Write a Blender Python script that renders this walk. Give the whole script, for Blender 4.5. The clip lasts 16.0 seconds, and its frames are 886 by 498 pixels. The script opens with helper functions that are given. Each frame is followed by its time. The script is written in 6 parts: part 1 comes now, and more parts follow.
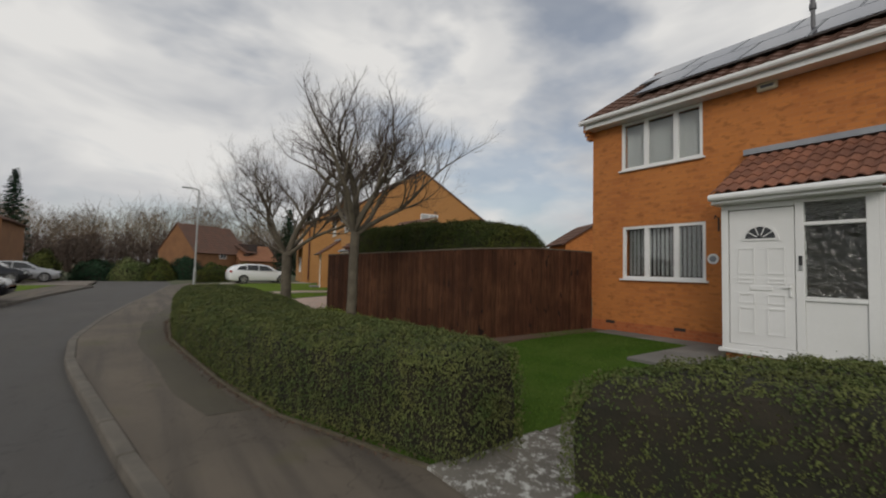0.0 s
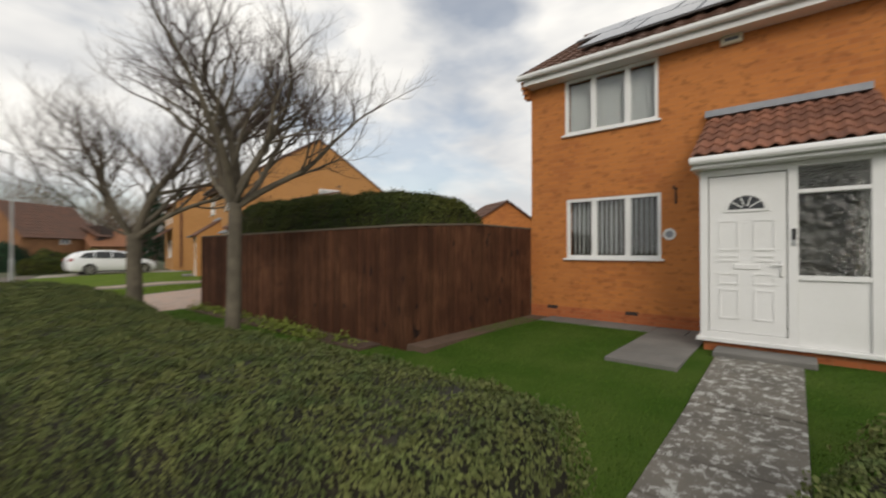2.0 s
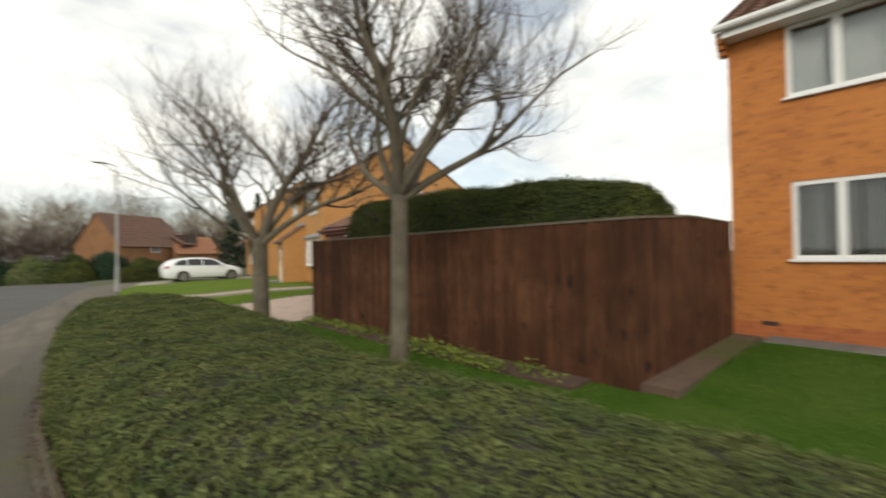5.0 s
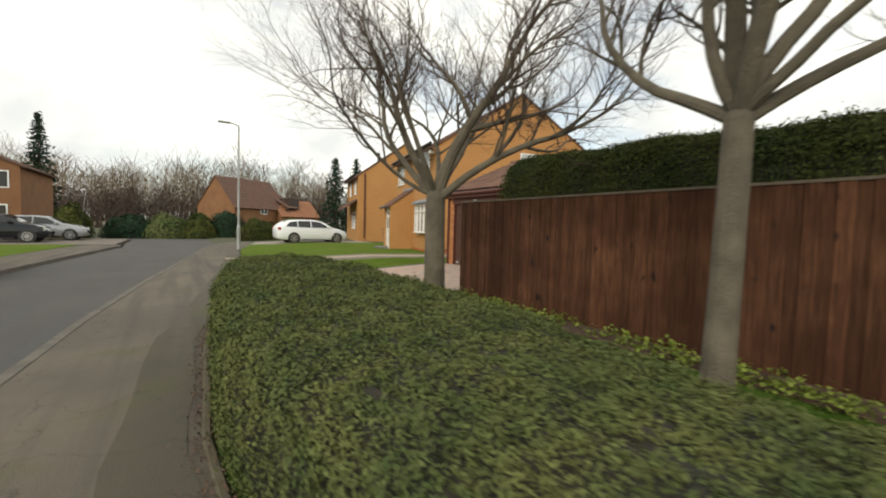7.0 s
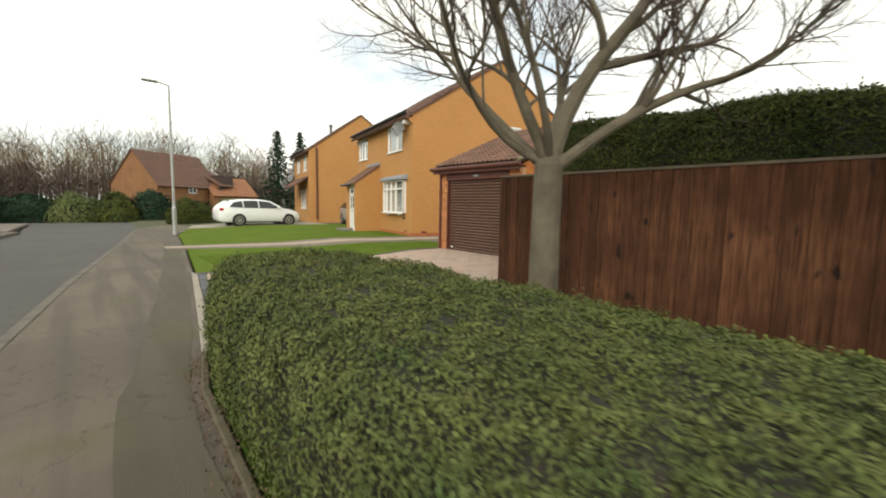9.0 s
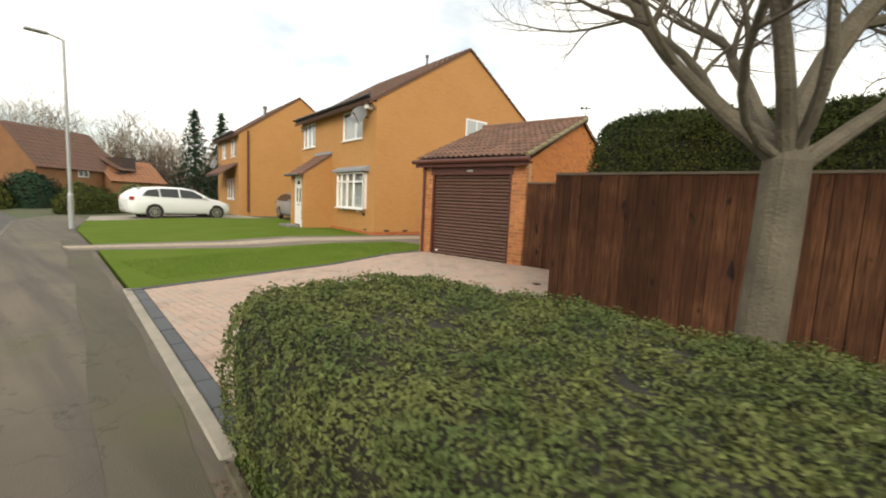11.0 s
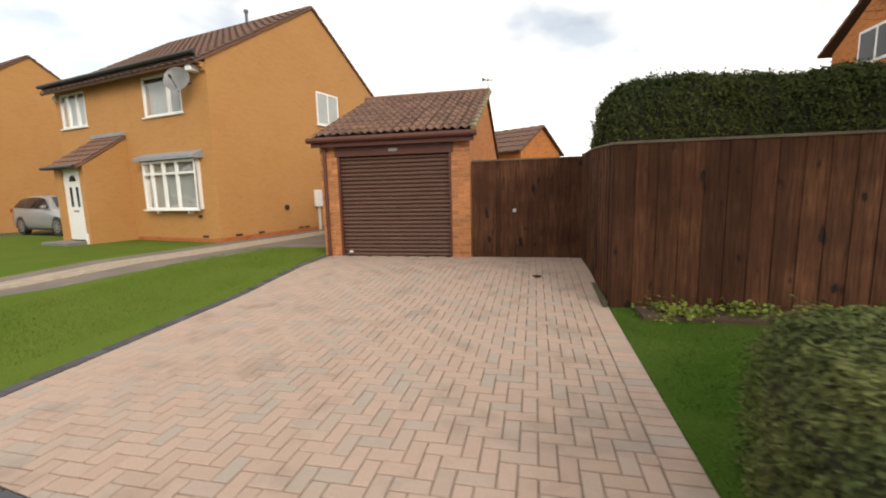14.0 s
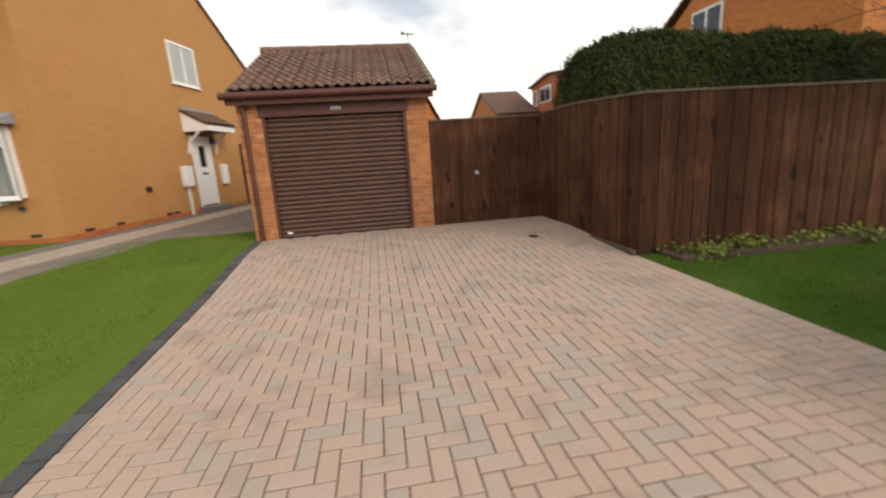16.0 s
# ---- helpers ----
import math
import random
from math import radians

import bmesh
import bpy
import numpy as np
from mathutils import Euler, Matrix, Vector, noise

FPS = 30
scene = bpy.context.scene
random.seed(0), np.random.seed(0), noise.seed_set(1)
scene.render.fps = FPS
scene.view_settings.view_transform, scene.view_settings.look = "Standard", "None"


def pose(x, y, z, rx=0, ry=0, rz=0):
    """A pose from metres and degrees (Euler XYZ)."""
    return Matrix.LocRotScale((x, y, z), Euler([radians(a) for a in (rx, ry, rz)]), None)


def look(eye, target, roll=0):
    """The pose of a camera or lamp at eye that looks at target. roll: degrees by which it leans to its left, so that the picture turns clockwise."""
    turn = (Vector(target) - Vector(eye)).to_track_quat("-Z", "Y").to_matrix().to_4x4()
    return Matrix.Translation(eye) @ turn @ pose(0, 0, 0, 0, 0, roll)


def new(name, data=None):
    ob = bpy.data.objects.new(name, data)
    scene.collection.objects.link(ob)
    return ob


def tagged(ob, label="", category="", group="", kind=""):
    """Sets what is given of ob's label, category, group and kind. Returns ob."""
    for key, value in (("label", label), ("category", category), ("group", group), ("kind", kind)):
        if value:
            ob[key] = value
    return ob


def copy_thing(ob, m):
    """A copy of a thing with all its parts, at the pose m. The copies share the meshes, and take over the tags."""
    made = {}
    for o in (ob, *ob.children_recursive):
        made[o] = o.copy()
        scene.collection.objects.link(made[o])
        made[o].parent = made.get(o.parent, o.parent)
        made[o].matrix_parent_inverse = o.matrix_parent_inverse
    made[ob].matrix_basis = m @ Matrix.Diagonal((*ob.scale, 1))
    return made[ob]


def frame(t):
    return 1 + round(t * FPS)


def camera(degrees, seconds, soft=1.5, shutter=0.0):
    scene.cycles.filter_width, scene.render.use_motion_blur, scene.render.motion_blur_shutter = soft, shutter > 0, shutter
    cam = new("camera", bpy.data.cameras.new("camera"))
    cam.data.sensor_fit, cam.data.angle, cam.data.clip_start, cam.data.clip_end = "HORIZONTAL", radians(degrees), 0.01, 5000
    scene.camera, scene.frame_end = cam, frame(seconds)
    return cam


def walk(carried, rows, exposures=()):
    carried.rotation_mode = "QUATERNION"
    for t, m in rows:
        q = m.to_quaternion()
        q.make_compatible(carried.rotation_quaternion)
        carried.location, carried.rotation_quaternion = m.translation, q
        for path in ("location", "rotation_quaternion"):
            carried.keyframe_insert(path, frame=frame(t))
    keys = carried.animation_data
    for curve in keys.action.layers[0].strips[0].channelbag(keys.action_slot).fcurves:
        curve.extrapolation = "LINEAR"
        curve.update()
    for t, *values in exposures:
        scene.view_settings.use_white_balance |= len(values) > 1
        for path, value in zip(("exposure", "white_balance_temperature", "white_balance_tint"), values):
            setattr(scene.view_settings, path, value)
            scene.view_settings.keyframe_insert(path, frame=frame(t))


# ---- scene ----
cam = camera(93.2, 16.0, 1.9, 0.5)
METRES, EYE, TILT, LEAN, TURN = 13.0, 1.5, 0.0, 0.0, -36.0
PATH = [
    (0, (0.124, -3.6, 1.279), (1.301, -1.986, 1.382), 1.4),
    (0.5, (0.24, -3.133, 1.288), (1.509, -1.596, 1.454), 1.1),
    (1, (0.434, -2.645, 1.292), (1.777, -1.163, 1.313), 1.8),
    (1.5, (0.701, -2.243, 1.287), (2.108, -0.823, 1.22), 0.7),
    (2, (0.997, -1.826, 1.327), (2.528, -0.54, 1.34), 0.0),
    (2.5, (1.093, -1.487, 1.333), (2.906, -0.644, 1.399), -0.3),
    (3, (1.142, -1.172, 1.363), (3.069, -0.64, 1.402), -1.0),
    (3.5, (1.213, -0.865, 1.378), (3.17, -0.486, 1.54), -0.9),
    (4, (1.136, -0.45, 1.399), (3.012, 0.23, 1.539), 1.5),
    (4.5, (1.012, 0.117, 1.38), (2.693, 1.199, 1.406), 0.0),
    (5, (0.852, 0.635, 1.355), (2.21, 2.104, 1.382), -0.9),
    (5.2, (0.921, 0.917, 1.308), (2.169, 2.479, 1.352), -1.0),
    (7.3, (0.506, 3.479, 1.23), (1.552, 5.179, 1.104), 1.2),
    (7.5, (0.45, 3.724, 1.232), (1.497, 5.422, 1.093), 0.6),
    (8, (0.316, 4.339, 1.294), (1.427, 5.991, 1.106), 0.8),
    (8.5, (0.234, 4.807, 1.321), (1.484, 6.353, 1.109), -0.5),
    (9, (0.246, 5.409, 1.231), (1.534, 6.926, 1.028), 1.1),
    (9.5, (0.196, 5.953, 1.245), (1.561, 7.403, 1.056), 1.1),
    (10, (0.139, 6.525, 1.252), (1.565, 7.921, 1.111), -0.2),
    (10.2, (0.131, 6.74, 1.266), (1.556, 8.134, 1.107), 1.3),
    (12.3, (0.008, 8.937, 1.211), (1.742, 9.913, 1.006), -1.5),
    (12.5, (0.0, 9.177, 1.203), (1.755, 10.119, 1.027), -2.6),
    (13, (0.085, 9.749, 1.28), (1.921, 10.509, 1.052), -1.9),
    (13.5, (0.217, 10.227, 1.234), (2.131, 10.733, 0.949), -3.2),
    (14, (0.383, 10.791, 1.247), (2.318, 11.217, 0.974), -1.4),
    (14.5, (0.505, 11.306, 1.204), (2.473, 11.54, 0.935), -3.2),
    (15, (0.638, 11.861, 1.209), (2.617, 11.922, 0.924), -3.1),
    (15.5, (0.798, 12.319, 1.18), (2.777, 12.309, 0.891), -2.4),
    (16, (0.899, 12.873, 1.163), (2.834, 12.598, 0.737), -3.8),
]
walk(cam, [(t, look(eye, target, roll)) for t, eye, target, roll in PATH],
     [(0.0, -0.32, 6600, 10), (1.5, -0.08, 6700, 10), (3.0, 0.5, 6950, 8), (5.0, 0.52, 6950, 6), (8.0, 0.62, 7050, 5), (9.0, 0.82, 7100, 4), (12.5, 0.9, 7150, 8), (16.0, 0.64, 7050, 10)])

# ---- light and sky ----
def nt(tree, kind, **vals):
    n = tree.nodes.new(kind)
    for k, v in vals.items():
        n.inputs[k].default_value = v
    return n


SUN_EL, SUN_ROT = radians(28), radians(232)
world = bpy.data.worlds.new("sky")
scene.world = world
world.use_nodes = True
W = world.node_tree
W.nodes.clear()
sky = W.nodes.new("ShaderNodeTexSky")
sky.sky_type, sky.sun_disc, sky.sun_elevation, sky.sun_rotation = "NISHITA", False, SUN_EL, SUN_ROT
coord = W.nodes.new("ShaderNodeTexCoord")
stretch = nt(W, "ShaderNodeMapping", Scale=(1.0, 1.0, 2.2))
W.links.new(coord.outputs["Generated"], stretch.inputs["Vector"])
puffs = nt(W, "ShaderNodeTexNoise", Scale=2.1, Detail=5.0, Roughness=0.5, Distortion=0.25)
W.links.new(stretch.outputs["Vector"], puffs.inputs["Vector"])
cover = W.nodes.new("ShaderNodeValToRGB")
cover.color_ramp.elements[0].position, cover.color_ramp.elements[1].position = 0.37, 0.49
cover.color_ramp.elements[0].color, cover.color_ramp.elements[1].color = (0.40, 0.40, 0.40, 1), (1, 1, 1, 1)
W.links.new(puffs.outputs["Fac"], cover.inputs["Fac"])
shades = nt(W, "ShaderNodeTexNoise", Scale=3.3, Detail=4.0, Roughness=0.5, Distortion=0.3)
W.links.new(stretch.outputs["Vector"], shades.inputs["Vector"])
tone = W.nodes.new("ShaderNodeValToRGB")
tone.color_ramp.elements[0].position, tone.color_ramp.elements[1].position = 0.36, 0.62
tone.color_ramp.elements[0].color, tone.color_ramp.elements[1].color = (6.7, 6.9, 7.25, 1), (10.0, 9.95, 9.8, 1)
W.links.new(shades.outputs["Fac"], tone.inputs["Fac"])
mixsky = W.nodes.new("ShaderNodeMix")
mixsky.data_type = "RGBA"
W.links.new(cover.outputs["Color"], mixsky.inputs["Factor"])
W.links.new(sky.outputs["Color"], mixsky.inputs["A"])
W.links.new(tone.outputs["Color"], mixsky.inputs["B"])
bg = nt(W, "ShaderNodeBackground", Strength=0.092)
W.links.new(mixsky.outputs["Result"], bg.inputs["Color"])
wout = W.nodes.new("ShaderNodeOutputWorld")
W.links.new(bg.outputs["Background"], wout.inputs["Surface"])

sun = new("sun", bpy.data.lights.new("sun", "SUN"))
sun.data.energy, sun.data.angle, sun.data.color = 1.15, radians(24), (1.0, 0.95, 0.88)
sun.matrix_world = look((0, 0, 30), (30 * math.sin(radians(52)), 30 * math.cos(radians(52)), 30 - 30 * math.tan(SUN_EL)))


# ---- materials ----
def mix_of(T, fac, a, b):
    m = T.nodes.new("ShaderNodeMix")
    m.data_type = "RGBA"
    for s, v in (("A", a), ("B", b), ("Factor", fac)):
        if isinstance(v, bpy.types.NodeSocket):
            T.links.new(v, m.inputs[s])
        else:
            m.inputs[s].default_value = v if s == "Factor" else (*v, 1)
    return m.outputs["Result"]


def noise_of(T, vec, scale, detail=3.0, lo=0.35, hi=0.65, rough=0.55):
    n = nt(T, "ShaderNodeTexNoise", Scale=scale, Detail=detail, Roughness=rough)
    T.links.new(vec, n.inputs["Vector"])
    r = nt(T, "ShaderNodeMapRange")
    r.inputs["From Min"].default_value, r.inputs["From Max"].default_value = lo, hi
    T.links.new(n.outputs["Fac"], r.inputs["Value"])
    return r.outputs["Result"]


def start(name):
    m = bpy.data.materials.new(name)
    m.use_nodes = True
    T = m.node_tree
    b = T.nodes["Principled BSDF"]
    c = T.nodes.new("ShaderNodeTexCoord")
    g = T.nodes.new("ShaderNodeNewGeometry")
    return m, T, b, c.outputs["Object"], g.outputs["Position"]


def bump_of(T, b, height, strength, dist):
    n = nt(T, "ShaderNodeBump", Strength=strength, Distance=dist)
    T.links.new(height, n.inputs["Height"])
    T.links.new(n.outputs["Normal"], b.inputs["Normal"])


def surf(name, c1, c2, scale=3.0, fine=60.0, rough=0.7, bump=0.3, metal=0.0, vary=0.0, c3=None, island=0.0, spec=0.5, dist=0.004):
    """A plain surface of two tones at a large scale, a grain at a fine one; vary: brightness from object to object."""
    m, T, b, obj, pos = start(name)
    col = mix_of(T, noise_of(T, pos, scale, 4), c1, c2)
    grain = noise_of(T, pos, fine, 3, 0.3, 0.7)
    dark = [v * 0.72 for v in c1] if c3 is None else c3
    g2 = T.nodes.new("ShaderNodeMath")
    g2.operation = "MULTIPLY"
    g2.inputs[1].default_value = 0.45
    T.links.new(grain, g2.inputs[0])
    col = mix_of(T, g2.outputs[0], col, dark)
    if vary or island:
        if vary:
            src = T.nodes.new("ShaderNodeObjectInfo").outputs["Random"]
        else:
            src = T.nodes.new("ShaderNodeNewGeometry").outputs["Random Per Island"]
        v = vary or island
        r = nt(T, "ShaderNodeMapRange")
        r.inputs["To Min"].default_value, r.inputs["To Max"].default_value = 1 - v, 1 + v
        T.links.new(src, r.inputs["Value"])
        h = nt(T, "ShaderNodeHueSaturation")
        T.links.new(r.outputs["Result"], h.inputs["Value"])
        T.links.new(col, h.inputs["Color"])
        col = h.outputs["Color"]
    T.links.new(col, b.inputs["Base Color"])
    b.inputs["Roughness"].default_value, b.inputs["Metallic"].default_value = rough, metal
    b.inputs["Specular IOR Level"].default_value = spec
    if bump:
        bump_of(T, b, grain, bump, dist)
    return m


def brick_mat(name, a, b_, mortar, patch, strength=0.5):
    """Stretcher bond at the real size, run along both ways of the walls."""
    m, T, b, obj, pos = start(name)
    s = T.nodes.new("ShaderNodeSeparateXYZ")
    T.links.new(obj, s.inputs[0])
    add = T.nodes.new("ShaderNodeMath")
    T.links.new(s.outputs["X"], add.inputs[0])
    T.links.new(s.outputs["Y"], add.inputs[1])
    c = T.nodes.new("ShaderNodeCombineXYZ")
    T.links.new(add.outputs[0], c.inputs["X"])
    T.links.new(s.outputs["Z"], c.inputs["Y"])
    br = nt(T, "ShaderNodeTexBrick", Scale=1.0)
    br.inputs["Brick Width"].default_value, br.inputs["Row Height"].default_value = 0.225, 0.075
    br.inputs["Mortar Size"].default_value, br.inputs["Mortar Smooth"].default_value = 0.006, 0.3
    br.inputs["Bias"].default_value = -0.2
    br.inputs["Color1"].default_value, br.inputs["Color2"].default_value, br.inputs["Mortar"].default_value = (*a, 1), (*b_, 1), (*mortar, 1)
    T.links.new(c.outputs[0], br.inputs["Vector"])
    col = mix_of(T, noise_of(T, pos, 0.9, 3), br.outputs["Color"], patch)
    half = mix_of(T, 0.5, br.outputs["Color"], col)
    stretch2 = nt(T, "ShaderNodeMapping", Scale=(6, 6, 14))
    T.links.new(pos, stretch2.inputs["Vector"])
    spots = noise_of(T, stretch2.outputs[0], 1.0, 2, 0.56, 0.68)
    sp = T.nodes.new("ShaderNodeMath")
    sp.operation = "MULTIPLY"
    sp.inputs[1].default_value = strength
    T.links.new(spots, sp.inputs[0])
    col = mix_of(T, sp.outputs[0], half, [v * 0.5 for v in a])
    T.links.new(col, b.inputs["Base Color"])
    b.inputs["Roughness"].default_value = 0.85
    inv = T.nodes.new("ShaderNodeMath")
    inv.operation = "SUBTRACT"
    inv.inputs[0].default_value = 1.0
    T.links.new(br.outputs["Fac"], inv.inputs[1])
    bump_of(T, b, inv.outputs[0], 0.5, 0.006)
    return m


def paver_mat(name, island):
    """Brindled concrete block: buff, pink and grey blocks, dark tyre and damp stains, grit."""
    m, T, b, obj, pos = start(name)
    src = T.nodes.new("ShaderNodeNewGeometry").outputs["Random Per Island"] if island else T.nodes.new("ShaderNodeObjectInfo").outputs["Random"]
    ramp = T.nodes.new("ShaderNodeValToRGB")
    tones = [(0.0, (0.42, 0.298, 0.235)), (0.35, (0.455, 0.325, 0.26)), (0.62, (0.43, 0.318, 0.258)), (0.8, (0.40, 0.312, 0.258)), (0.93, (0.365, 0.31, 0.265)), (1.0, (0.40, 0.285, 0.225))]
    while len(ramp.color_ramp.elements) < len(tones):
        ramp.color_ramp.elements.new(0.5)
    for e, (p, c) in zip(ramp.color_ramp.elements, tones):
        e.position, e.color = p, (*c, 1)
    T.links.new(src, ramp.inputs["Fac"])
    col = ramp.outputs["Color"]
    fade = T.nodes.new("ShaderNodeMath")
    fade.operation = "MULTIPLY"
    fade.inputs[1].default_value = 0.5
    T.links.new(noise_of(T, pos, 2.6, 5, 0.52, 0.70), fade.inputs[0])
    col = mix_of(T, fade.outputs[0], col, (0.20, 0.155, 0.125))
    damp = T.nodes.new("ShaderNodeMath")
    damp.operation = "MULTIPLY"
    damp.inputs[1].default_value = 0.55
    T.links.new(noise_of(T, pos, 0.75, 6, 0.55, 0.72, 0.7), damp.inputs[0])
    col = mix_of(T, damp.outputs[0], col, (0.24, 0.20, 0.17))
    grit = noise_of(T, pos, 75, 3, 0.3, 0.7)
    g2 = T.nodes.new("ShaderNodeMath")
    g2.operation = "MULTIPLY"
    g2.inputs[1].default_value = 0.3
    T.links.new(grit, g2.inputs[0])
    col = mix_of(T, g2.outputs[0], col, (0.27, 0.21, 0.17))
    T.links.new(col, b.inputs["Base Color"])
    b.inputs["Roughness"].default_value = 0.85
    bump_of(T, b, grit, 0.4, 0.004)
    return m


M_BRICK1 = brick_mat("orange_brick", (0.50, 0.175, 0.04), (0.36, 0.115, 0.03), (0.40, 0.16, 0.06), (0.55, 0.21, 0.055), 0.6)
M_BRICK2 = brick_mat("buff_brick", (0.46, 0.225, 0.07), (0.42, 0.20, 0.062), (0.40, 0.21, 0.09), (0.47, 0.24, 0.085), 0.15)
M_PLINTH = brick_mat("red_plinth_brick", (0.42, 0.115, 0.035), (0.33, 0.085, 0.03), (0.36, 0.16, 0.07), (0.45, 0.15, 0.05), 0.6)
M_PIER = surf("pier_brick", (0.52, 0.22, 0.08), (0.38, 0.13, 0.05), 9, 70, 0.85, 0.4, vary=0.22)
M_MORTAR = surf("mortar", (0.52, 0.33, 0.19), (0.45, 0.28, 0.16), 8, 90, 0.95, 0.3)
M_WHITE = surf("white_upvc", (0.80, 0.80, 0.79), (0.76, 0.76, 0.745), 1.5, 30, 0.32, 0.0, c3=(0.74, 0.74, 0.73))
M_TILE = surf("clay_roof_tile", (0.135, 0.072, 0.050), (0.19, 0.095, 0.062), 2.2, 40, 0.9, 0.5, vary=0.22, c3=(0.075, 0.050, 0.040))
M_TILEP = surf("porch_roof_tile", (0.20, 0.085, 0.055), (0.28, 0.115, 0.065), 3, 40, 0.9, 0.5, vary=0.22, c3=(0.13, 0.06, 0.04))
M_ROOF = surf("main_roof_tile", (0.13, 0.075, 0.055), (0.17, 0.085, 0.058), 1.2, 30, 0.9, 0.4, island=0.2)
M_LEAD = surf("lead_flashing", (0.33, 0.35, 0.38), (0.26, 0.28, 0.31), 5, 50, 0.6, 0.2, metal=0.2)
M_DARKWOOD = surf("dark_stained_timber", (0.045, 0.028, 0.022), (0.06, 0.035, 0.027), 4, 60, 0.6, 0.2)
M_DOORBROWN = surf("brown_roller_slat", (0.12, 0.060, 0.042), (0.105, 0.052, 0.036), 3, 60, 0.38, 0.03)
M_MAROON = surf("maroon_painted_timber", (0.085, 0.022, 0.014), (0.11, 0.03, 0.018), 6, 60, 0.5, 0.15)
M_PIPEWHITE = surf("white_pipe_plastic", (0.74, 0.74, 0.72), (0.66, 0.66, 0.63), 4, 40, 0.4, 0.0)
M_GREYPIPE = surf("grey_flue_metal", (0.10, 0.10, 0.11), (0.16, 0.16, 0.17), 5, 50, 0.5, 0.1)
M_BLACK = surf("black_plastic", (0.02, 0.02, 0.021), (0.03, 0.03, 0.03), 5, 60, 0.45, 0.0)
M_RUBBER = surf("tyre_rubber", (0.018, 0.018, 0.018), (0.028, 0.028, 0.028), 5, 90, 0.8, 0.1)
M_ALLOY = surf("alloy_wheel", (0.55, 0.55, 0.56), (0.45, 0.45, 0.46), 5, 50, 0.3, 0.0, metal=0.7)
M_CARWHITE = surf("white_car_paint", (0.78, 0.79, 0.80), (0.75, 0.76, 0.77), 1, 10, 0.12, 0.0, c3=(0.74, 0.75, 0.76))
M_CARBLACK = surf("black_car_paint", (0.012, 0.013, 0.016), (0.016, 0.017, 0.02), 1, 10, 0.1, 0.0)
M_CARSILVER = surf("silver_car_paint", (0.42, 0.43, 0.44), (0.38, 0.39, 0.40), 1, 10, 0.2, 0.0, metal=0.4)
M_CONC2 = surf("grey_brown_concrete", (0.20, 0.165, 0.135), (0.14, 0.12, 0.10), 1.5, 60, 0.9, 0.5)
M_GRAVEL = surf("pale_gravel", (0.50, 0.41, 0.32), (0.34, 0.27, 0.2), 9, 30, 0.95, 1.0, dist=0.02)
M_LAMP = surf("galvanised_steel", (0.42, 0.43, 0.43), (0.34, 0.35, 0.35), 2, 30, 0.5, 0.1, metal=0.4)
M_CONC = surf("concrete", (0.34, 0.30, 0.25), (0.24, 0.22, 0.18), 3, 60, 0.9, 0.5)
M_KERB = surf("worn_dirty_kerb", (0.105, 0.093, 0.078), (0.16, 0.14, 0.115), 3, 60, 0.9, 0.5, c3=(0.10, 0.09, 0.07))
M_SLAB = surf("weathered_grey_slab", (0.20, 0.19, 0.175), (0.145, 0.14, 0.13), 2.2, 60, 0.9, 0.5, vary=0.1)
M_MOSSY = surf("mossy_buried_edging", (0.075, 0.062, 0.035), (0.12, 0.10, 0.07), 7, 60, 0.95, 0.6, c3=(0.045, 0.042, 0.018))
M_DRAIN = surf("dark_drain_channel", (0.05, 0.055, 0.065), (0.07, 0.075, 0.085), 4, 60, 0.6, 0.2)
M_CHAR = surf("charcoal_block", (0.055, 0.055, 0.06), (0.085, 0.085, 0.09), 4, 60, 0.85, 0.4, vary=0.2)
M_PAVER = paver_mat("brindle_block_paver", False)
M_PAVERI = paver_mat("brindle_block_paver_far", True)
M_JOINT = surf("sandy_joint", (0.12, 0.092, 0.072), (0.085, 0.066, 0.05), 6, 80, 0.95, 0.3)
M_SOIL = surf("dark_soil", (0.075, 0.045, 0.03), (0.11, 0.065, 0.045), 6, 50, 0.95, 0.8)
M_BED = surf("bare_soil_edge", (0.14, 0.09, 0.06), (0.10, 0.065, 0.045), 6, 50, 0.95, 0.8)
M_GRASS = surf("lawn_turf", (0.052, 0.110, 0.014), (0.088, 0.140, 0.026), 1.4, 45, 0.95, 0.9, c3=(0.030, 0.065, 0.008), dist=0.02, spec=0.05)
M_BLADE = surf("grass_blades", (0.068, 0.130, 0.018), (0.11, 0.165, 0.034), 0.9, 45, 0.9, 0.0, island=0.4, spec=0.05)
M_GRASS2 = surf("bright_lawn_turf", (0.115, 0.178, 0.024), (0.148, 0.205, 0.036), 0.8, 45, 0.95, 0.9, c3=(0.078, 0.12, 0.018), dist=0.02, spec=0.05)
M_BLADE2 = surf("bright_grass_blades", (0.11, 0.175, 0.026), (0.145, 0.205, 0.04), 0.9, 45, 0.9, 0.0, island=0.3, spec=0.05)
M_GROUND = surf("rough_ground", (0.06, 0.075, 0.03), (0.09, 0.085, 0.045), 0.3, 12, 0.95, 0.5)
M_LEAF = surf("privet_leaf", (0.058, 0.092, 0.028), (0.130, 0.150, 0.046), 3.2, 14, 0.75, 0.0, island=0.27, spec=0.2, c3=(0.092, 0.074, 0.030))
# Inner twigs, coloured near black for the shade deep in the foliage.
M_CORE = surf("shaded_inner_twigs", (0.020, 0.020, 0.012), (0.034, 0.027, 0.017), 4, 40, 0.95, 0.5)
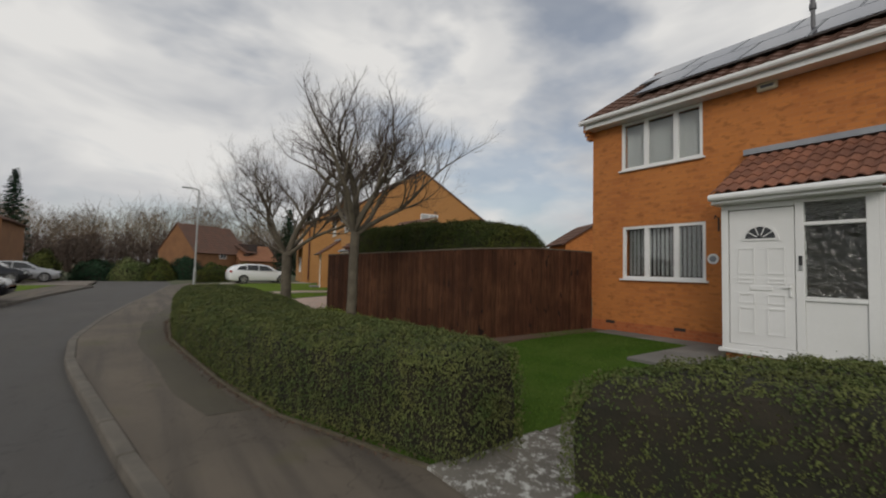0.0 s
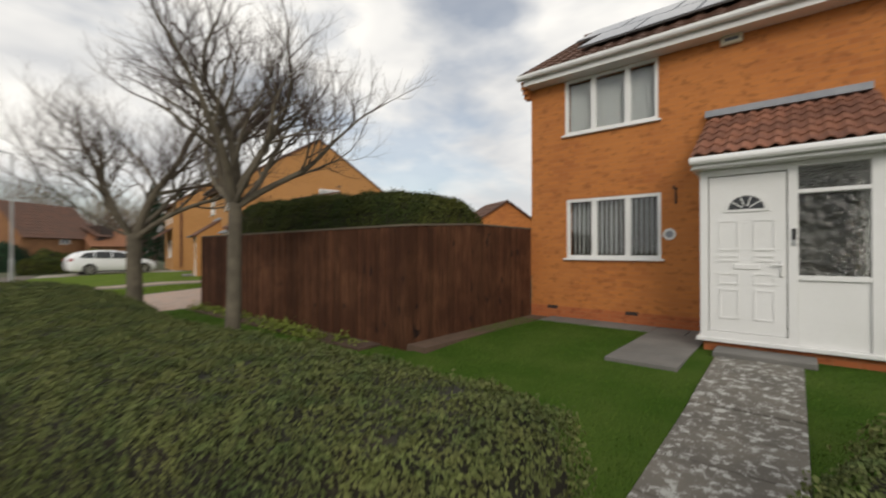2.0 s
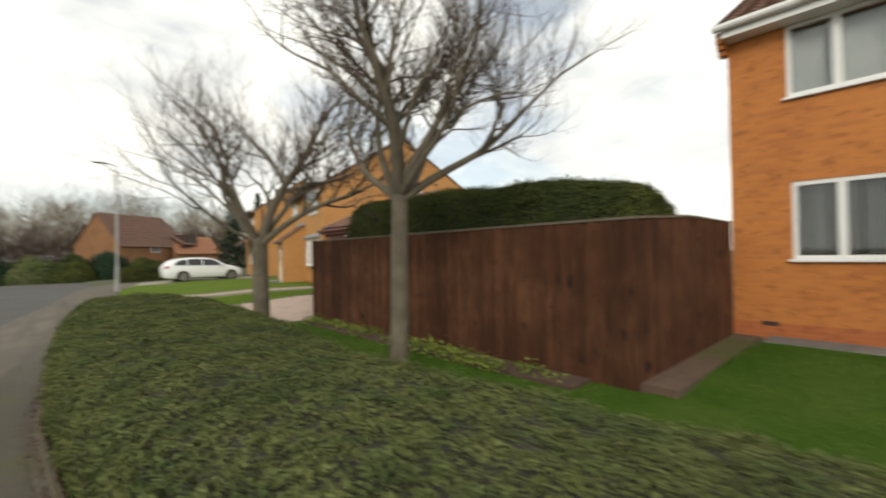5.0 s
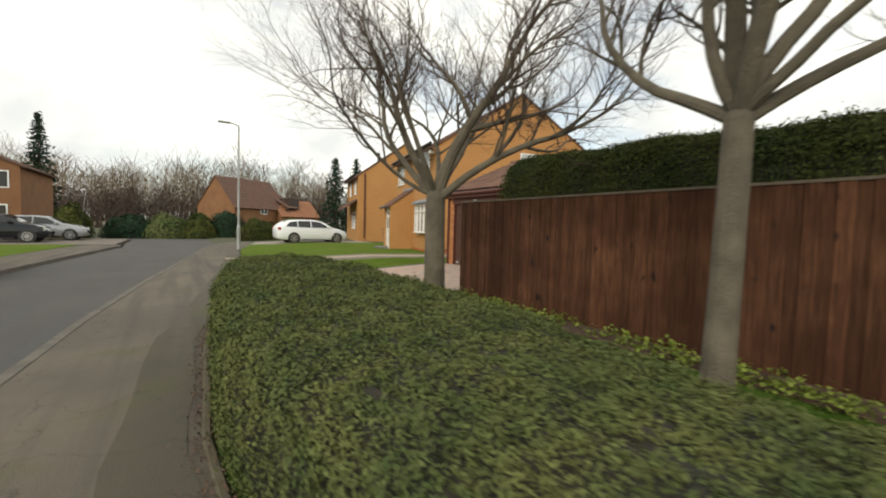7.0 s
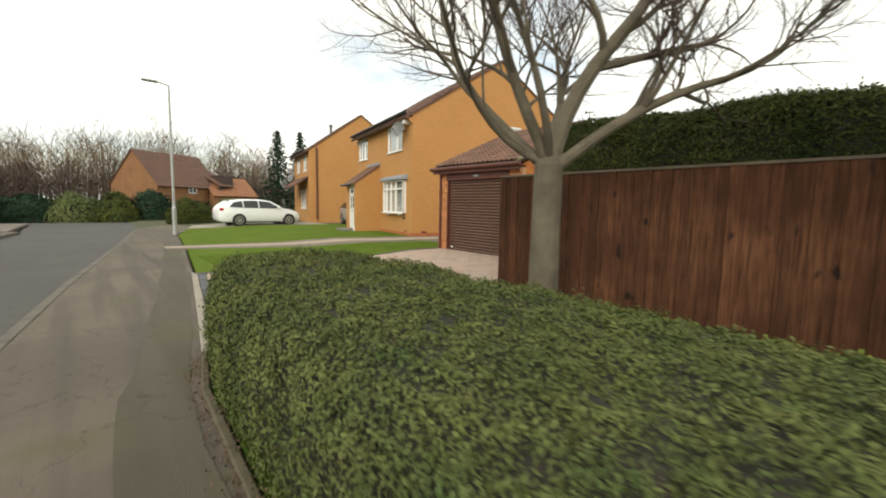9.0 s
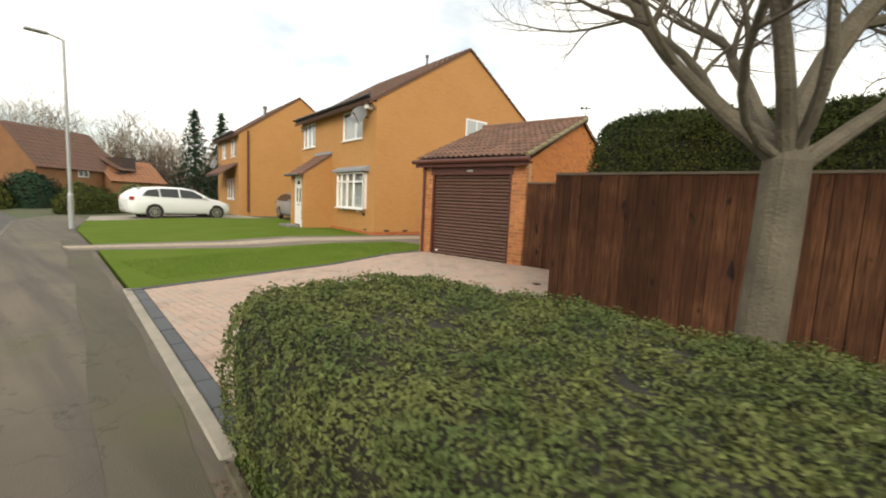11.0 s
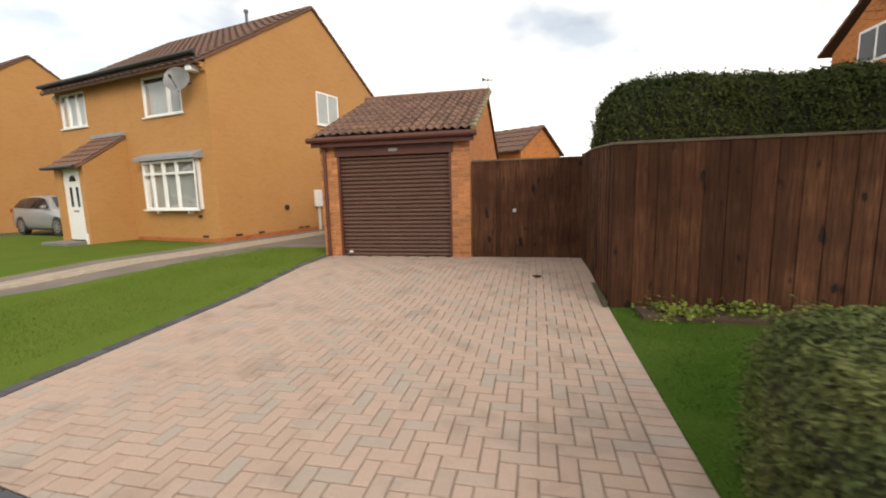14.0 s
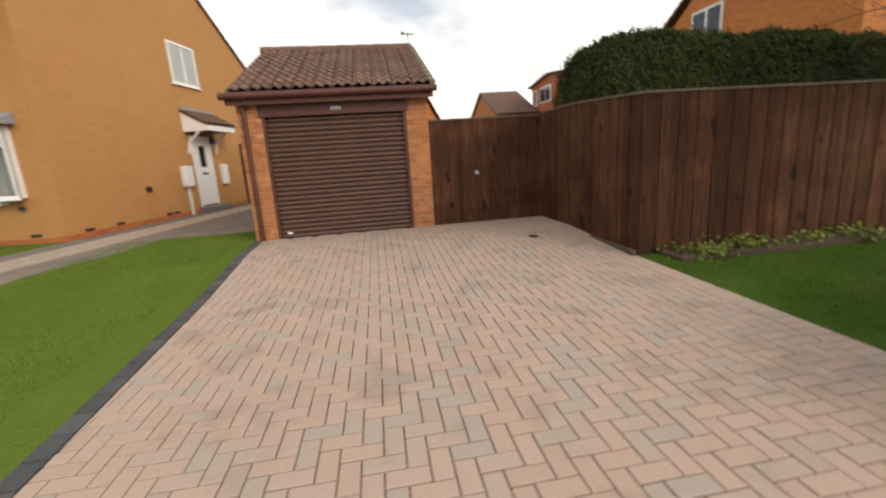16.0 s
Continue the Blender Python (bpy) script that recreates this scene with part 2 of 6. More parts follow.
M_CONIFER = surf("conifer_spray", (0.034, 0.052, 0.012), (0.085, 0.088, 0.018), 0.9, 30, 0.8, 0.0, island=0.5, spec=0.2)
M_FIR = surf("fir_needles", (0.016, 0.04, 0.02), (0.028, 0.055, 0.026), 0.8, 30, 0.85, 0.0, island=0.4, spec=0.2)
M_BARK = surf("grey_bark", (0.155, 0.13, 0.092), (0.088, 0.074, 0.054), 5, 50, 0.9, 0.7, dist=0.008)
M_TWIG = surf("brown_twigs", (0.06, 0.042, 0.033), (0.09, 0.062, 0.046), 3, 40, 0.9, 0.2)
M_WOODS = surf("bare_winter_twigs", (0.15, 0.115, 0.08), (0.22, 0.17, 0.12), 0.3, 9, 0.95, 0.0, island=0.35, spec=0.1)
M_SHRUB = surf("mixed_shrub_leaf", (0.07, 0.10, 0.03), (0.14, 0.15, 0.06), 0.7, 20, 0.8, 0.0, island=0.4, spec=0.2)
M_IVY = surf("border_leaf", (0.20, 0.24, 0.04), (0.12, 0.16, 0.03), 4, 30, 0.7, 0.0, island=0.4, spec=0.3)
M_ORANGE = surf("fallen_leaf", (0.42, 0.13, 0.05), (0.35, 0.10, 0.04), 4, 30, 0.8, 0.0)
M_BLIND = surf("vertical_blind_fabric", (0.52, 0.55, 0.55), (0.46, 0.49, 0.49), 2, 60, 0.9, 0.1, vary=0.1)
# Room walls coloured dark: the dim light indoors is put into their tone.
M_ROOM = surf("room_wall_shade_tone", (0.10, 0.095, 0.085), (0.12, 0.11, 0.10), 1, 20, 0.9, 0.0)
M_TERRA = surf("terracotta_roof_tile", (0.30, 0.135, 0.07), (0.25, 0.11, 0.058), 0.8, 12, 0.9, 0.3)
M_FARBRICK = surf("far_brown_brick", (0.26, 0.125, 0.055), (0.20, 0.095, 0.045), 1.0, 12, 0.9, 0.3)
M_CREAM = surf("cream_alarm_case", (0.62, 0.58, 0.44), (0.58, 0.54, 0.4), 4, 40, 0.5, 0.0)
M_RED = surf("red_lamp_lens", (0.4, 0.02, 0.015), (0.35, 0.02, 0.015), 4, 40, 0.2, 0.0)
M_SOLARFRAME = surf("anodised_frame", (0.35, 0.36, 0.38), (0.30, 0.31, 0.33), 4, 40, 0.35, 0.0, metal=0.8)
M_SOLAR = surf("solar_glass", (0.012, 0.015, 0.03), (0.016, 0.02, 0.035), 4, 40, 0.07, 0.0)


def fence_mat():
    m, T, b, obj, pos = start("brown_stained_fence_board")
    st = nt(T, "ShaderNodeMapping", Scale=(14, 14, 0.9))
    T.links.new(pos, st.inputs["Vector"])
    grain = noise_of(T, st.outputs[0], 3.0, 5, 0.3, 0.7)
    wear = noise_of(T, pos, 1.6, 4, 0.40, 0.66)
    col = mix_of(T, grain, (0.037, 0.0145, 0.008), (0.070, 0.0285, 0.0145))
    wsc = T.nodes.new("ShaderNodeMath")
    wsc.operation = "MULTIPLY"
    T.links.new(wear, wsc.inputs[0])
    T.links.new(grain, wsc.inputs[1])
    col = mix_of(T, wsc.outputs[0], col, (0.125, 0.056, 0.028))
    kn = nt(T, "ShaderNodeMapping", Scale=(7, 7, 3.4))
    T.links.new(pos, kn.inputs["Vector"])
    col = mix_of(T, noise_of(T, kn.outputs[0], 1.0, 1, 0.68, 0.74), col, (0.018, 0.010, 0.008))
    oi = T.nodes.new("ShaderNodeObjectInfo")
    r = nt(T, "ShaderNodeMapRange")
    r.inputs["To Min"].default_value, r.inputs["To Max"].default_value = 0.88, 1.42
    T.links.new(oi.outputs["Random"], r.inputs["Value"])
    h = nt(T, "ShaderNodeHueSaturation")
    T.links.new(r.outputs["Result"], h.inputs["Value"])
    T.links.new(col, h.inputs["Color"])
    T.links.new(h.outputs["Color"], b.inputs["Base Color"])
    b.inputs["Roughness"].default_value = 0.88
    b.inputs["Specular IOR Level"].default_value = 0.2
    bump_of(T, b, grain, 0.5, 0.003)
    return m


M_FENCE = fence_mat()
M_CAP = surf("weathered_fence_capping", (0.16, 0.13, 0.095), (0.11, 0.085, 0.06), 5, 60, 0.9, 0.4)


def tarmac(name, base, other, moss, patch):
    m, T, b, obj, pos = start(name)
    col = mix_of(T, noise_of(T, pos, 0.55, 5, 0.4, 0.62), base, other)
    st = nt(T, "ShaderNodeMapping", Scale=(3.4, 0.16, 1))
    T.links.new(pos, st.inputs["Vector"])
    col = mix_of(T, noise_of(T, st.outputs[0], 1.0, 5, 0.46, 0.66), col, patch)
    col = mix_of(T, noise_of(T, pos, 1.1, 6, 0.56, 0.72), col, moss)
    grit = noise_of(T, pos, 120, 2, 0.3, 0.7)
    g2 = T.nodes.new("ShaderNodeMath")
    g2.operation = "MULTIPLY"
    g2.inputs[1].default_value = 0.35
    T.links.new(grit, g2.inputs[0])
    col = mix_of(T, g2.outputs[0], col, [v * 1.7 for v in base])
    vor = nt(T, "ShaderNodeTexVoronoi", Scale=0.9)
    vor.feature = "DISTANCE_TO_EDGE"
    wob = nt(T, "ShaderNodeTexNoise", Scale=3.0, Detail=3.0)
    T.links.new(pos, wob.inputs["Vector"])
    ad = T.nodes.new("ShaderNodeVectorMath")
    T.links.new(pos, ad.inputs[0])
    T.links.new(wob.outputs["Color"], ad.inputs[1])
    T.links.new(ad.outputs[0], vor.inputs["Vector"])
    cr = nt(T, "ShaderNodeMapRange")
    cr.inputs["From Min"].default_value, cr.inputs["From Max"].default_value = 0.0, 0.012
    cr.inputs["To Min"].default_value, cr.inputs["To Max"].default_value = 0.55, 0.0
    T.links.new(vor.outputs["Distance"], cr.inputs["Value"])
    col = mix_of(T, cr.outputs["Result"], col, [v * 0.35 for v in base])
    T.links.new(col, b.inputs["Base Color"])
    b.inputs["Roughness"].default_value = 0.85
    bump_of(T, b, grit, 0.5, 0.004)
    return m


M_ROAD = tarmac("worn_road_asphalt", (0.058, 0.053, 0.049), (0.076, 0.070, 0.063), (0.062, 0.060, 0.052), (0.066, 0.063, 0.06))
M_STRIP = tarmac("repair_strip_asphalt", (0.058, 0.050, 0.034), (0.076, 0.065, 0.042), (0.072, 0.068, 0.024), (0.085, 0.072, 0.052))
M_PAVE = tarmac("old_pavement_asphalt", (0.088, 0.072, 0.055), (0.138, 0.112, 0.084), (0.074, 0.068, 0.026), (0.056, 0.047, 0.038))


def glass_mat():
    m, T, b, obj, pos = start("window_glass")
    b.inputs["Base Color"].default_value = (0.95, 0.97, 0.96, 1)
    b.inputs["Roughness"].default_value = 0.02
    b.inputs["Transmission Weight"].default_value = 1.0
    b.inputs["IOR"].default_value = 1.5
    return m


def frosted_mat():
    """Patterned obscure glass: ripples and a slight blur."""
    m, T, b, obj, pos = start("patterned_glass")
    b.inputs["Base Color"].default_value = (0.86, 0.9, 0.88, 1)
    b.inputs["Roughness"].default_value = 0.16
    b.inputs["Transmission Weight"].default_value = 1.0
    bump_of(T, b, noise_of(T, pos, 9, 3, 0.35, 0.65), 0.9, 0.03)
    return m


M_FROST = frosted_mat()
M_GLASS = glass_mat()
M_CARGLASS = surf("dark_car_glass", (0.02, 0.023, 0.026), (0.025, 0.028, 0.03), 1, 10, 0.06, 0.0)


def slab_mat():
    m, T, b, obj, pos = start("slab_with_lichen")
    col = mix_of(T, noise_of(T, pos, 2.2, 4), (0.17, 0.155, 0.13), (0.115, 0.105, 0.09))
    col = mix_of(T, noise_of(T, pos, 11, 5, 0.52, 0.60, 0.75), col, (0.46, 0.46, 0.43))
    grit = noise_of(T, pos, 70, 3, 0.3, 0.7)
    T.links.new(col, b.inputs["Base Color"])
    b.inputs["Roughness"].default_value = 0.85
    bump_of(T, b, grit, 0.5, 0.004)
    return m


M_LICHEN = slab_mat()

# ---- mesh helpers ----
def mesh_ob(name, bm, mat, parent=None, label="", smooth=False):
    me = bpy.data.meshes.new(name)
    bm.normal_update()
    bm.to_mesh(me)
    bm.free()
    if smooth:
        me.polygons.foreach_set("use_smooth", [True] * len(me.polygons))
    me.materials.append(mat)
    ob = new(name, me)
    if parent is not None:
        ob.parent = parent
    return tagged(ob, label)


part = mesh_ob


def thing(name, label, category, group=""):
    return tagged(new(name), label, category, group)


def box(bm, x0, x1, y0, y1, z0, z1):
    vs = [bm.verts.new((x, y, z)) for z in (z0, z1) for y in (y0, y1) for x in (x0, x1)]
    for f in ((0, 2, 3, 1), (4, 5, 7, 6), (0, 1, 5, 4), (1, 3, 7, 5), (3, 2, 6, 7), (2, 0, 4, 6)):
        bm.faces.new([vs[i] for i in f])
    return vs


def boxes(rows, bevel=0.0):
    bm = bmesh.new()
    for r in rows:
        box(bm, min(r[0], r[1]), max(r[0], r[1]), min(r[2], r[3]), max(r[2], r[3]), r[4], r[5])
    if bevel:
        bmesh.ops.bevel(bm, geom=bm.edges[:], offset=bevel, segments=1, affect="EDGES")
    return bm


def prism(bm, pts, vec):
    """Extrude the flat polygon pts by vec."""
    a = [bm.verts.new(p) for p in pts]
    b = [bm.verts.new(Vector(p) + Vector(vec)) for p in pts]
    bm.faces.new(a)
    bm.faces.new(b[::-1])
    n = len(pts)
    for i in range(n):
        bm.faces.new((a[i], b[i], b[(i + 1) % n], a[(i + 1) % n]))
    bmesh.ops.recalc_face_normals(bm, faces=bm.faces)


def tube(bm, pts, radii, sides=8):
    pts = [Vector(p) for p in pts]
    rings = []
    for i, p in enumerate(pts):
        d = (pts[min(i + 1, len(pts) - 1)] - pts[max(i - 1, 0)]).normalized()
        u = d.orthogonal().normalized() if i == 0 else (u - d * u.dot(d)).normalized()
        v = d.cross(u)
        r = radii[i] if isinstance(radii, (list, tuple)) else radii
        rings.append([bm.verts.new(p + (u * math.cos(k * math.tau / sides) + v * math.sin(k * math.tau / sides)) * r) for k in range(sides)])
    for a, b in zip(rings, rings[1:]):
        for k in range(sides):
            bm.faces.new((a[k], a[(k + 1) % sides], b[(k + 1) % sides], b[k]))
    bm.faces.new(rings[0][::-1])
    bm.faces.new(rings[-1])


def side_x(x):
    """Local along, outward, up -> world, for a wall that faces -x at x."""
    return Matrix(((0, -1, 0, x), (1, 0, 0, 0), (0, 0, 1, 0), (0, 0, 0, 1)))


def side_y(y):
    """The same for a wall that faces -y at y."""
    return Matrix(((1, 0, 0, 0), (0, -1, 0, y), (0, 0, 1, 0), (0, 0, 0, 1)))


def lboxes(mw, rows, bevel=0.0):
    """Boxes (a0, a1, out0, out1, z0, z1) in a wall's own axes."""
    bm = boxes(rows, bevel)
    bmesh.ops.transform(bm, matrix=mw, verts=bm.verts)
    bmesh.ops.recalc_face_normals(bm, faces=bm.faces)
    return bm


def wall_with_holes(mw, a0, a1, z0, z1, holes, thick=0.28, out=0.0):
    """One connected slab with openings (a0, a1, z0, z1) right through it."""
    A = sorted({a0, a1, *[h[0] for h in holes], *[h[1] for h in holes]})
    Z = sorted({z0, z1, *[h[2] for h in holes], *[h[3] for h in holes]})

    def full(i, j):
        if not (0 <= i < len(A) - 1 and 0 <= j < len(Z) - 1):
            return False
        a, z = (A[i] + A[i + 1]) / 2, (Z[j] + Z[j + 1]) / 2
        return not any(h[0] < a < h[1] and h[2] < z < h[3] for h in holes)

    bm, seen = bmesh.new(), {}

    def vert(i, j, k):
        if (i, j, k) not in seen:
            seen[i, j, k] = bm.verts.new((A[i], out - (thick if k else 0), Z[j]))
        return seen[i, j, k]

    for i in range(len(A) - 1):
        for j in range(len(Z) - 1):
            if full(i, j):
                for k in (0, 1):
                    bm.faces.new([vert(*c, k) for c in ((i, j), (i + 1, j), (i + 1, j + 1), (i, j + 1))])
                for (p, q), nb in ((((i, j), (i, j + 1)), (i - 1, j)), (((i + 1, j), (i + 1, j + 1)), (i + 1, j)), (((i, j), (i + 1, j)), (i, j - 1)), (((i, j + 1), (i + 1, j + 1)), (i, j + 1))):
                    if not full(*nb):
                        bm.faces.new((vert(*p, 0), vert(*q, 0), vert(*q, 1), vert(*p, 1)))
    bmesh.ops.transform(bm, matrix=mw, verts=bm.verts)
    bmesh.ops.recalc_face_normals(bm, faces=bm.faces)
    return bm


def window(house, mw, a0, a1, z0, z1, bars, sill=True, blinds=0.6, seed=1, top_bar=None):
    """A white window: frame with mullions, panes, sill, vertical blinds and an added room box behind, coloured dark for
    its dimness.
    """
    f, t = 0.06, 0.05
    edges = [a0, *bars, a1]
    holes = []
    for i, (p, q) in enumerate(zip(edges, edges[1:])):
        p2, q2 = p + (f if i == 0 else t), q - (f if i == len(edges) - 2 else t)
        holes += [(p2, q2, z0 + f, z1 - f)] if not top_bar else [(p2, q2, z0 + f, top_bar - .03), (p2, q2, top_bar + .03, z1 - f)]
    w = part("window", wall_with_holes(mw, a0, a1, z0, z1, holes, 0.06, -0.01), M_WHITE, house)
    for p, q in zip(edges, edges[1:]):
        part("pane", lboxes(mw, [(p, q, -0.042, -0.034, z0 + f, z1 - f)]), M_GLASS, w).visible_shadow = False
    if sill:
        part("sill", lboxes(mw, [(a0 - 0.05, a1 + 0.05, -0.02, 0.06, z0 - 0.04, z0)], 0.008), M_WHITE, w)
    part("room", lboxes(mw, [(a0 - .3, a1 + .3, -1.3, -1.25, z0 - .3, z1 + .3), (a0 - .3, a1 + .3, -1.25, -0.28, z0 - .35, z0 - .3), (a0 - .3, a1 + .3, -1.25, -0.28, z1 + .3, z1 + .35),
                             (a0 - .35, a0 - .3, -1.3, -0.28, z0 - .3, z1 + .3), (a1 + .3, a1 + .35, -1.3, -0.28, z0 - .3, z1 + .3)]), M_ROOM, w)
    if blinds:
        rnd = random.Random(seed)
        n = int((a1 - a0 - 0.1) / 0.089)
        bm = bmesh.new()
        for i in range(n):
            c = a0 + 0.09 + i * 0.089
            ang = blinds + rnd.uniform(-0.12, 0.12)
            dx, dy = 0.043 * math.cos(ang), 0.043 * math.sin(ang)
            vs = [bm.verts.new((c + s * dx, -0.14 + s * dy, z)) for z in (z0 + 0.08, z1 - 0.07) for s in (-1, 1)]
            bm.faces.new((vs[0], vs[1], vs[3], vs[2]))
        bmesh.ops.solidify(bm, geom=bm.faces[:], thickness=0.002)
        bmesh.ops.transform(bm, matrix=mw, verts=bm.verts)
        part("vertical_blind", bm, M_BLIND, w)
    return w


def tile_mesh(w=0.30, l=0.34):
    """One double-roman tile: along x its width, down -y its length, z up."""
    bm = bmesh.new()
    n = 8
    prof = [0.0, 0.034, 0.044, 0.012, 0.0, 0.034, 0.044, 0.012, 0.0]
    top = [[bm.verts.new((i * w / n, y, prof[i] + z)) for i in range(n + 1)] for y, z in ((0, 0.0), (-l, 0.022))]
    low = [bm.verts.new((i * w / n, -l, prof[i] + 0.006)) for i in range(n + 1)]
    for i in range(n):
        bm.faces.new((top[0][i], top[1][i], top[1][i + 1], top[0][i + 1]))
        bm.faces.new((top[1][i], low[i], low[i + 1], top[1][i + 1]))
    me = bpy.data.meshes.new("roof_tile")
    bm.to_mesh(me)
    bm.free()
    return me


def tiled(parent, me, mat, corner, along, down, na, nd, w=0.30, gauge=0.29, clip=None, name="roof_tile"):
    """Tiles laid one by one from the upper corner of a slope."""
    a, d = Vector(along).normalized(), Vector(down).normalized()
    up = a.cross(-d).normalized()
    if up.z < 0:
        up = -up
    if not me.materials:
        me.materials.append(mat)
    R = Matrix((a, -d, up)).transposed()
    for j in range(nd):
        for i in range(na):
            if clip and not clip(i, j):
                continue
            ob = new(name, me)
            ob.parent = parent
            ob.matrix_basis = Matrix.Translation(Vector(corner) + a * (w * i) + d * (gauge * j)) @ (R @ Euler((random.uniform(-.01, .01), 0, random.uniform(-.006, .006))).to_matrix()).to_4x4()


def roof_sheet(name, parent, mat, c, along, down, la, ld, w=0.30, gauge=0.3, thick=0.06):
    """A far tiled slope in one mesh: stepped courses with rolls."""
    a, d = Vector(along).normalized(), Vector(down).normalized()
    up = a.cross(-d)
    if up.z < 0:
        up = -up
    bm = bmesh.new()
    rows = max(1, round(ld / gauge))
    cols = max(1, round(la / w))
    g, ww = ld / rows, la / cols
    prof = [0.0, 0.034, 0.012]
    xs = [(i + k / 3) * ww for i in range(cols) for k in range(3)] + [la]
    hs = [prof[k] for i in range(cols) for k in range(3)] + [0]
    last = [bm.verts.new(Vector(c) + a * x + up * hh) for x, hh in zip(xs, hs)]
    for j in range(rows):
        lines = [last]
        for t, h in (((j + 1) * g, 0.028), ((j + 1) * g + .001, 0.0)):
            lines.append([bm.verts.new(Vector(c) + a * x + d * t + up * (hh + h)) for x, hh in zip(xs, hs)])
        last = lines[-1]
        for p, q in zip(lines, lines[1:]):
            for i in range(len(xs) - 1):
                bm.faces.new((p[i], q[i], q[i + 1], p[i + 1]))
    vs = [Vector(c), Vector(c) + a * la, Vector(c) + a * la + d * ld, Vector(c) + d * ld]
    prism(bm, [v - up * 0.005 for v in vs], up * -thick)
    return part(name, bm, mat, parent)


# ---- ground ----
def g(x):
    return float(np.interp(x, [-3, 1, 3, 5.3, 7, 9], [-.17, -.17, -.14, -.10, 0, 0]))


def kerb_x(y):
    return float(np.interp(y, [-16, -9, -6.5, -4.5, -2.5, -.3, 2.7, 4.6, 7, 10.4, 14.7, 20, 30, 34], [13, 5.2, 3.1, 1.8, .87, .2, -.33, -.66, -.84, -.60, -.12, .62, 1.9, 3.4]))


def foot_x(y):
    return float(np.interp(y, [-16, -9, -6, -3.5, -1.9, -1.14, -.11, .7, 2, 6, 9, 9.6, 11.2, 14.6, 19.8, 25.5, 34], [15.5, 7.6, 5.3, 3.5, 2.46, 1.97, 1.6, 1.3, 1.06, .72, .86, 1.0, 1.25, 1.75, 2.4, 3.0, 5.0]))


def far_kerb_x(y):
    return float(np.interp(y, [-16, 0, 15, 21, 30, 34], [-4.2, -4.0, -3.4, -2.95, -1.95, -2.2]))


def sheet(name, mat, ys, xl, xr, zf, nx, skirt=0.12, label="", kind="structure", parent=None):
    """A slab between two lines x(y), draped at height z(x)."""
    bm = bmesh.new()
    rows = []
    for y in ys:
        a, b = xl(y), xr(y)
        rows.append([bm.verts.new((a + (b - a) * i / nx, y, zf(a + (b - a) * i / nx))) for i in range(nx + 1)])
    for p, q in zip(rows, rows[1:]):
        for i in range(nx):
            bm.faces.new((p[i], p[i + 1], q[i + 1], q[i]))
    rim = [*[r[0] for r in rows][::-1], *rows[0][1:], *[r[-1] for r in rows][1:], *rows[-1][1:-1][::-1]]
    low = [bm.verts.new((v.co.x, v.co.y, v.co.z - skirt)) for v in rim]
    n = len(rim)
    for i in range(n):
        bm.faces.new((rim[i], low[i], low[(i + 1) % n], rim[(i + 1) % n]))
    ob = part(name, bm, mat, parent, label)
    if parent is None:
        tagged(ob, kind=kind)
    return ob


def span(a, b, step):
    n = max(1, round((b - a) / step))
    return [a + (b - a) * i / n for i in range(n + 1)]


# the wide ground: one sheet, lowered under the road
bm = bmesh.new()
gx = [-1500, -300, -80, -40, -20, -9, -4.6, -3, -1, 0.5, 1.2, 3, 5.3, 7, 9, 14, 22, 40, 90, 300, 1500]
gy = [-1500, -300, -80, -40, -16, -9, -5, -2, 2, 6, 10, 15, 20, 26, 33, 42, 60, 120, 400, 1500]
vv = [[bm.verts.new((x, y, -0.42 if -5 < x < 1.3 or y > 33 and y < 41 and x < 8 and x > -45 or (x < 6 and y < -2) else g(x) - 0.05)) for x in gx] for y in gy]
for p, q in zip(vv, vv[1:]):
    for i in range(len(gx) - 1):
        bm.faces.new((p[i], p[i + 1], q[i + 1], q[i]))
tagged(mesh_ob("ground", bm, M_GROUND), "rough green ground running out to the horizon", "ground", kind="structure")

ROAD_Z = -0.27
sheet("road", M_ROAD, span(-16, 34, 1.0), far_kerb_x, kerb_x, lambda x: ROAD_Z, 6, label="worn grey asphalt estate road between kerbs")
sheet("road_turn", M_ROAD, [34.004, 36, 38.296], lambda y: -2.2, lambda y: 4.5, lambda x: ROAD_Z, 4, label="grey asphalt at the turn of the road")
sheet("parking_drive", M_CONC2, [30.6, 34, 38.2], lambda y: -14, lambda y: -2.35, lambda x: -0.165, 4, label="grey concrete drive with parked cars across the road")
sheet("roadside_lawn", M_GRASS2, [18.4, 24, 30.5], lambda y: -14, lambda y: far_kerb_x(y) - 1.72, lambda x: -0.16, 4, label="green verge across the road")
sheet("road_end", M_ROAD, [38.3, 39.5, 41], lambda y: -40, lambda y: 4.5, lambda x: ROAD_Z, 8, label="grey asphalt where the road turns off before the hedges")
sheet("pavement", M_PAVE, span(-16, 34, 0.6), lambda y: kerb_x(y) + 0.13, foot_x, lambda x: -0.165, 5, label="patched brown-grey asphalt pavement beside the road")
sheet("pavement_repair_strip", M_STRIP, span(1.0, 22, 0.5), lambda y: foot_x(y) - 0.52 + 0.02 * math.sin(y * 2.1), lambda y: foot_x(y) - 0.10 + 0.02 * math.sin(y * 3.7), lambda x: -0.1605, 3, 0.004, label="darker mossy strip of repaired asphalt along the hedge foot")
sheet("far_pavement", M_PAVE, span(-16, 30, 1.0), lambda y: far_kerb_x(y) - 1.7, lambda y: far_kerb_x(y) - 0.13, lambda x: -0.165, 4, label="grey asphalt pavement across the road")

kerb = tagged(new("kerb"), "worn concrete kerb stones along the road", "kerb", kind="structure")
far_kerb = tagged(new("far_kerb"), "worn concrete kerb stones across the road", "kerb", kind="structure")


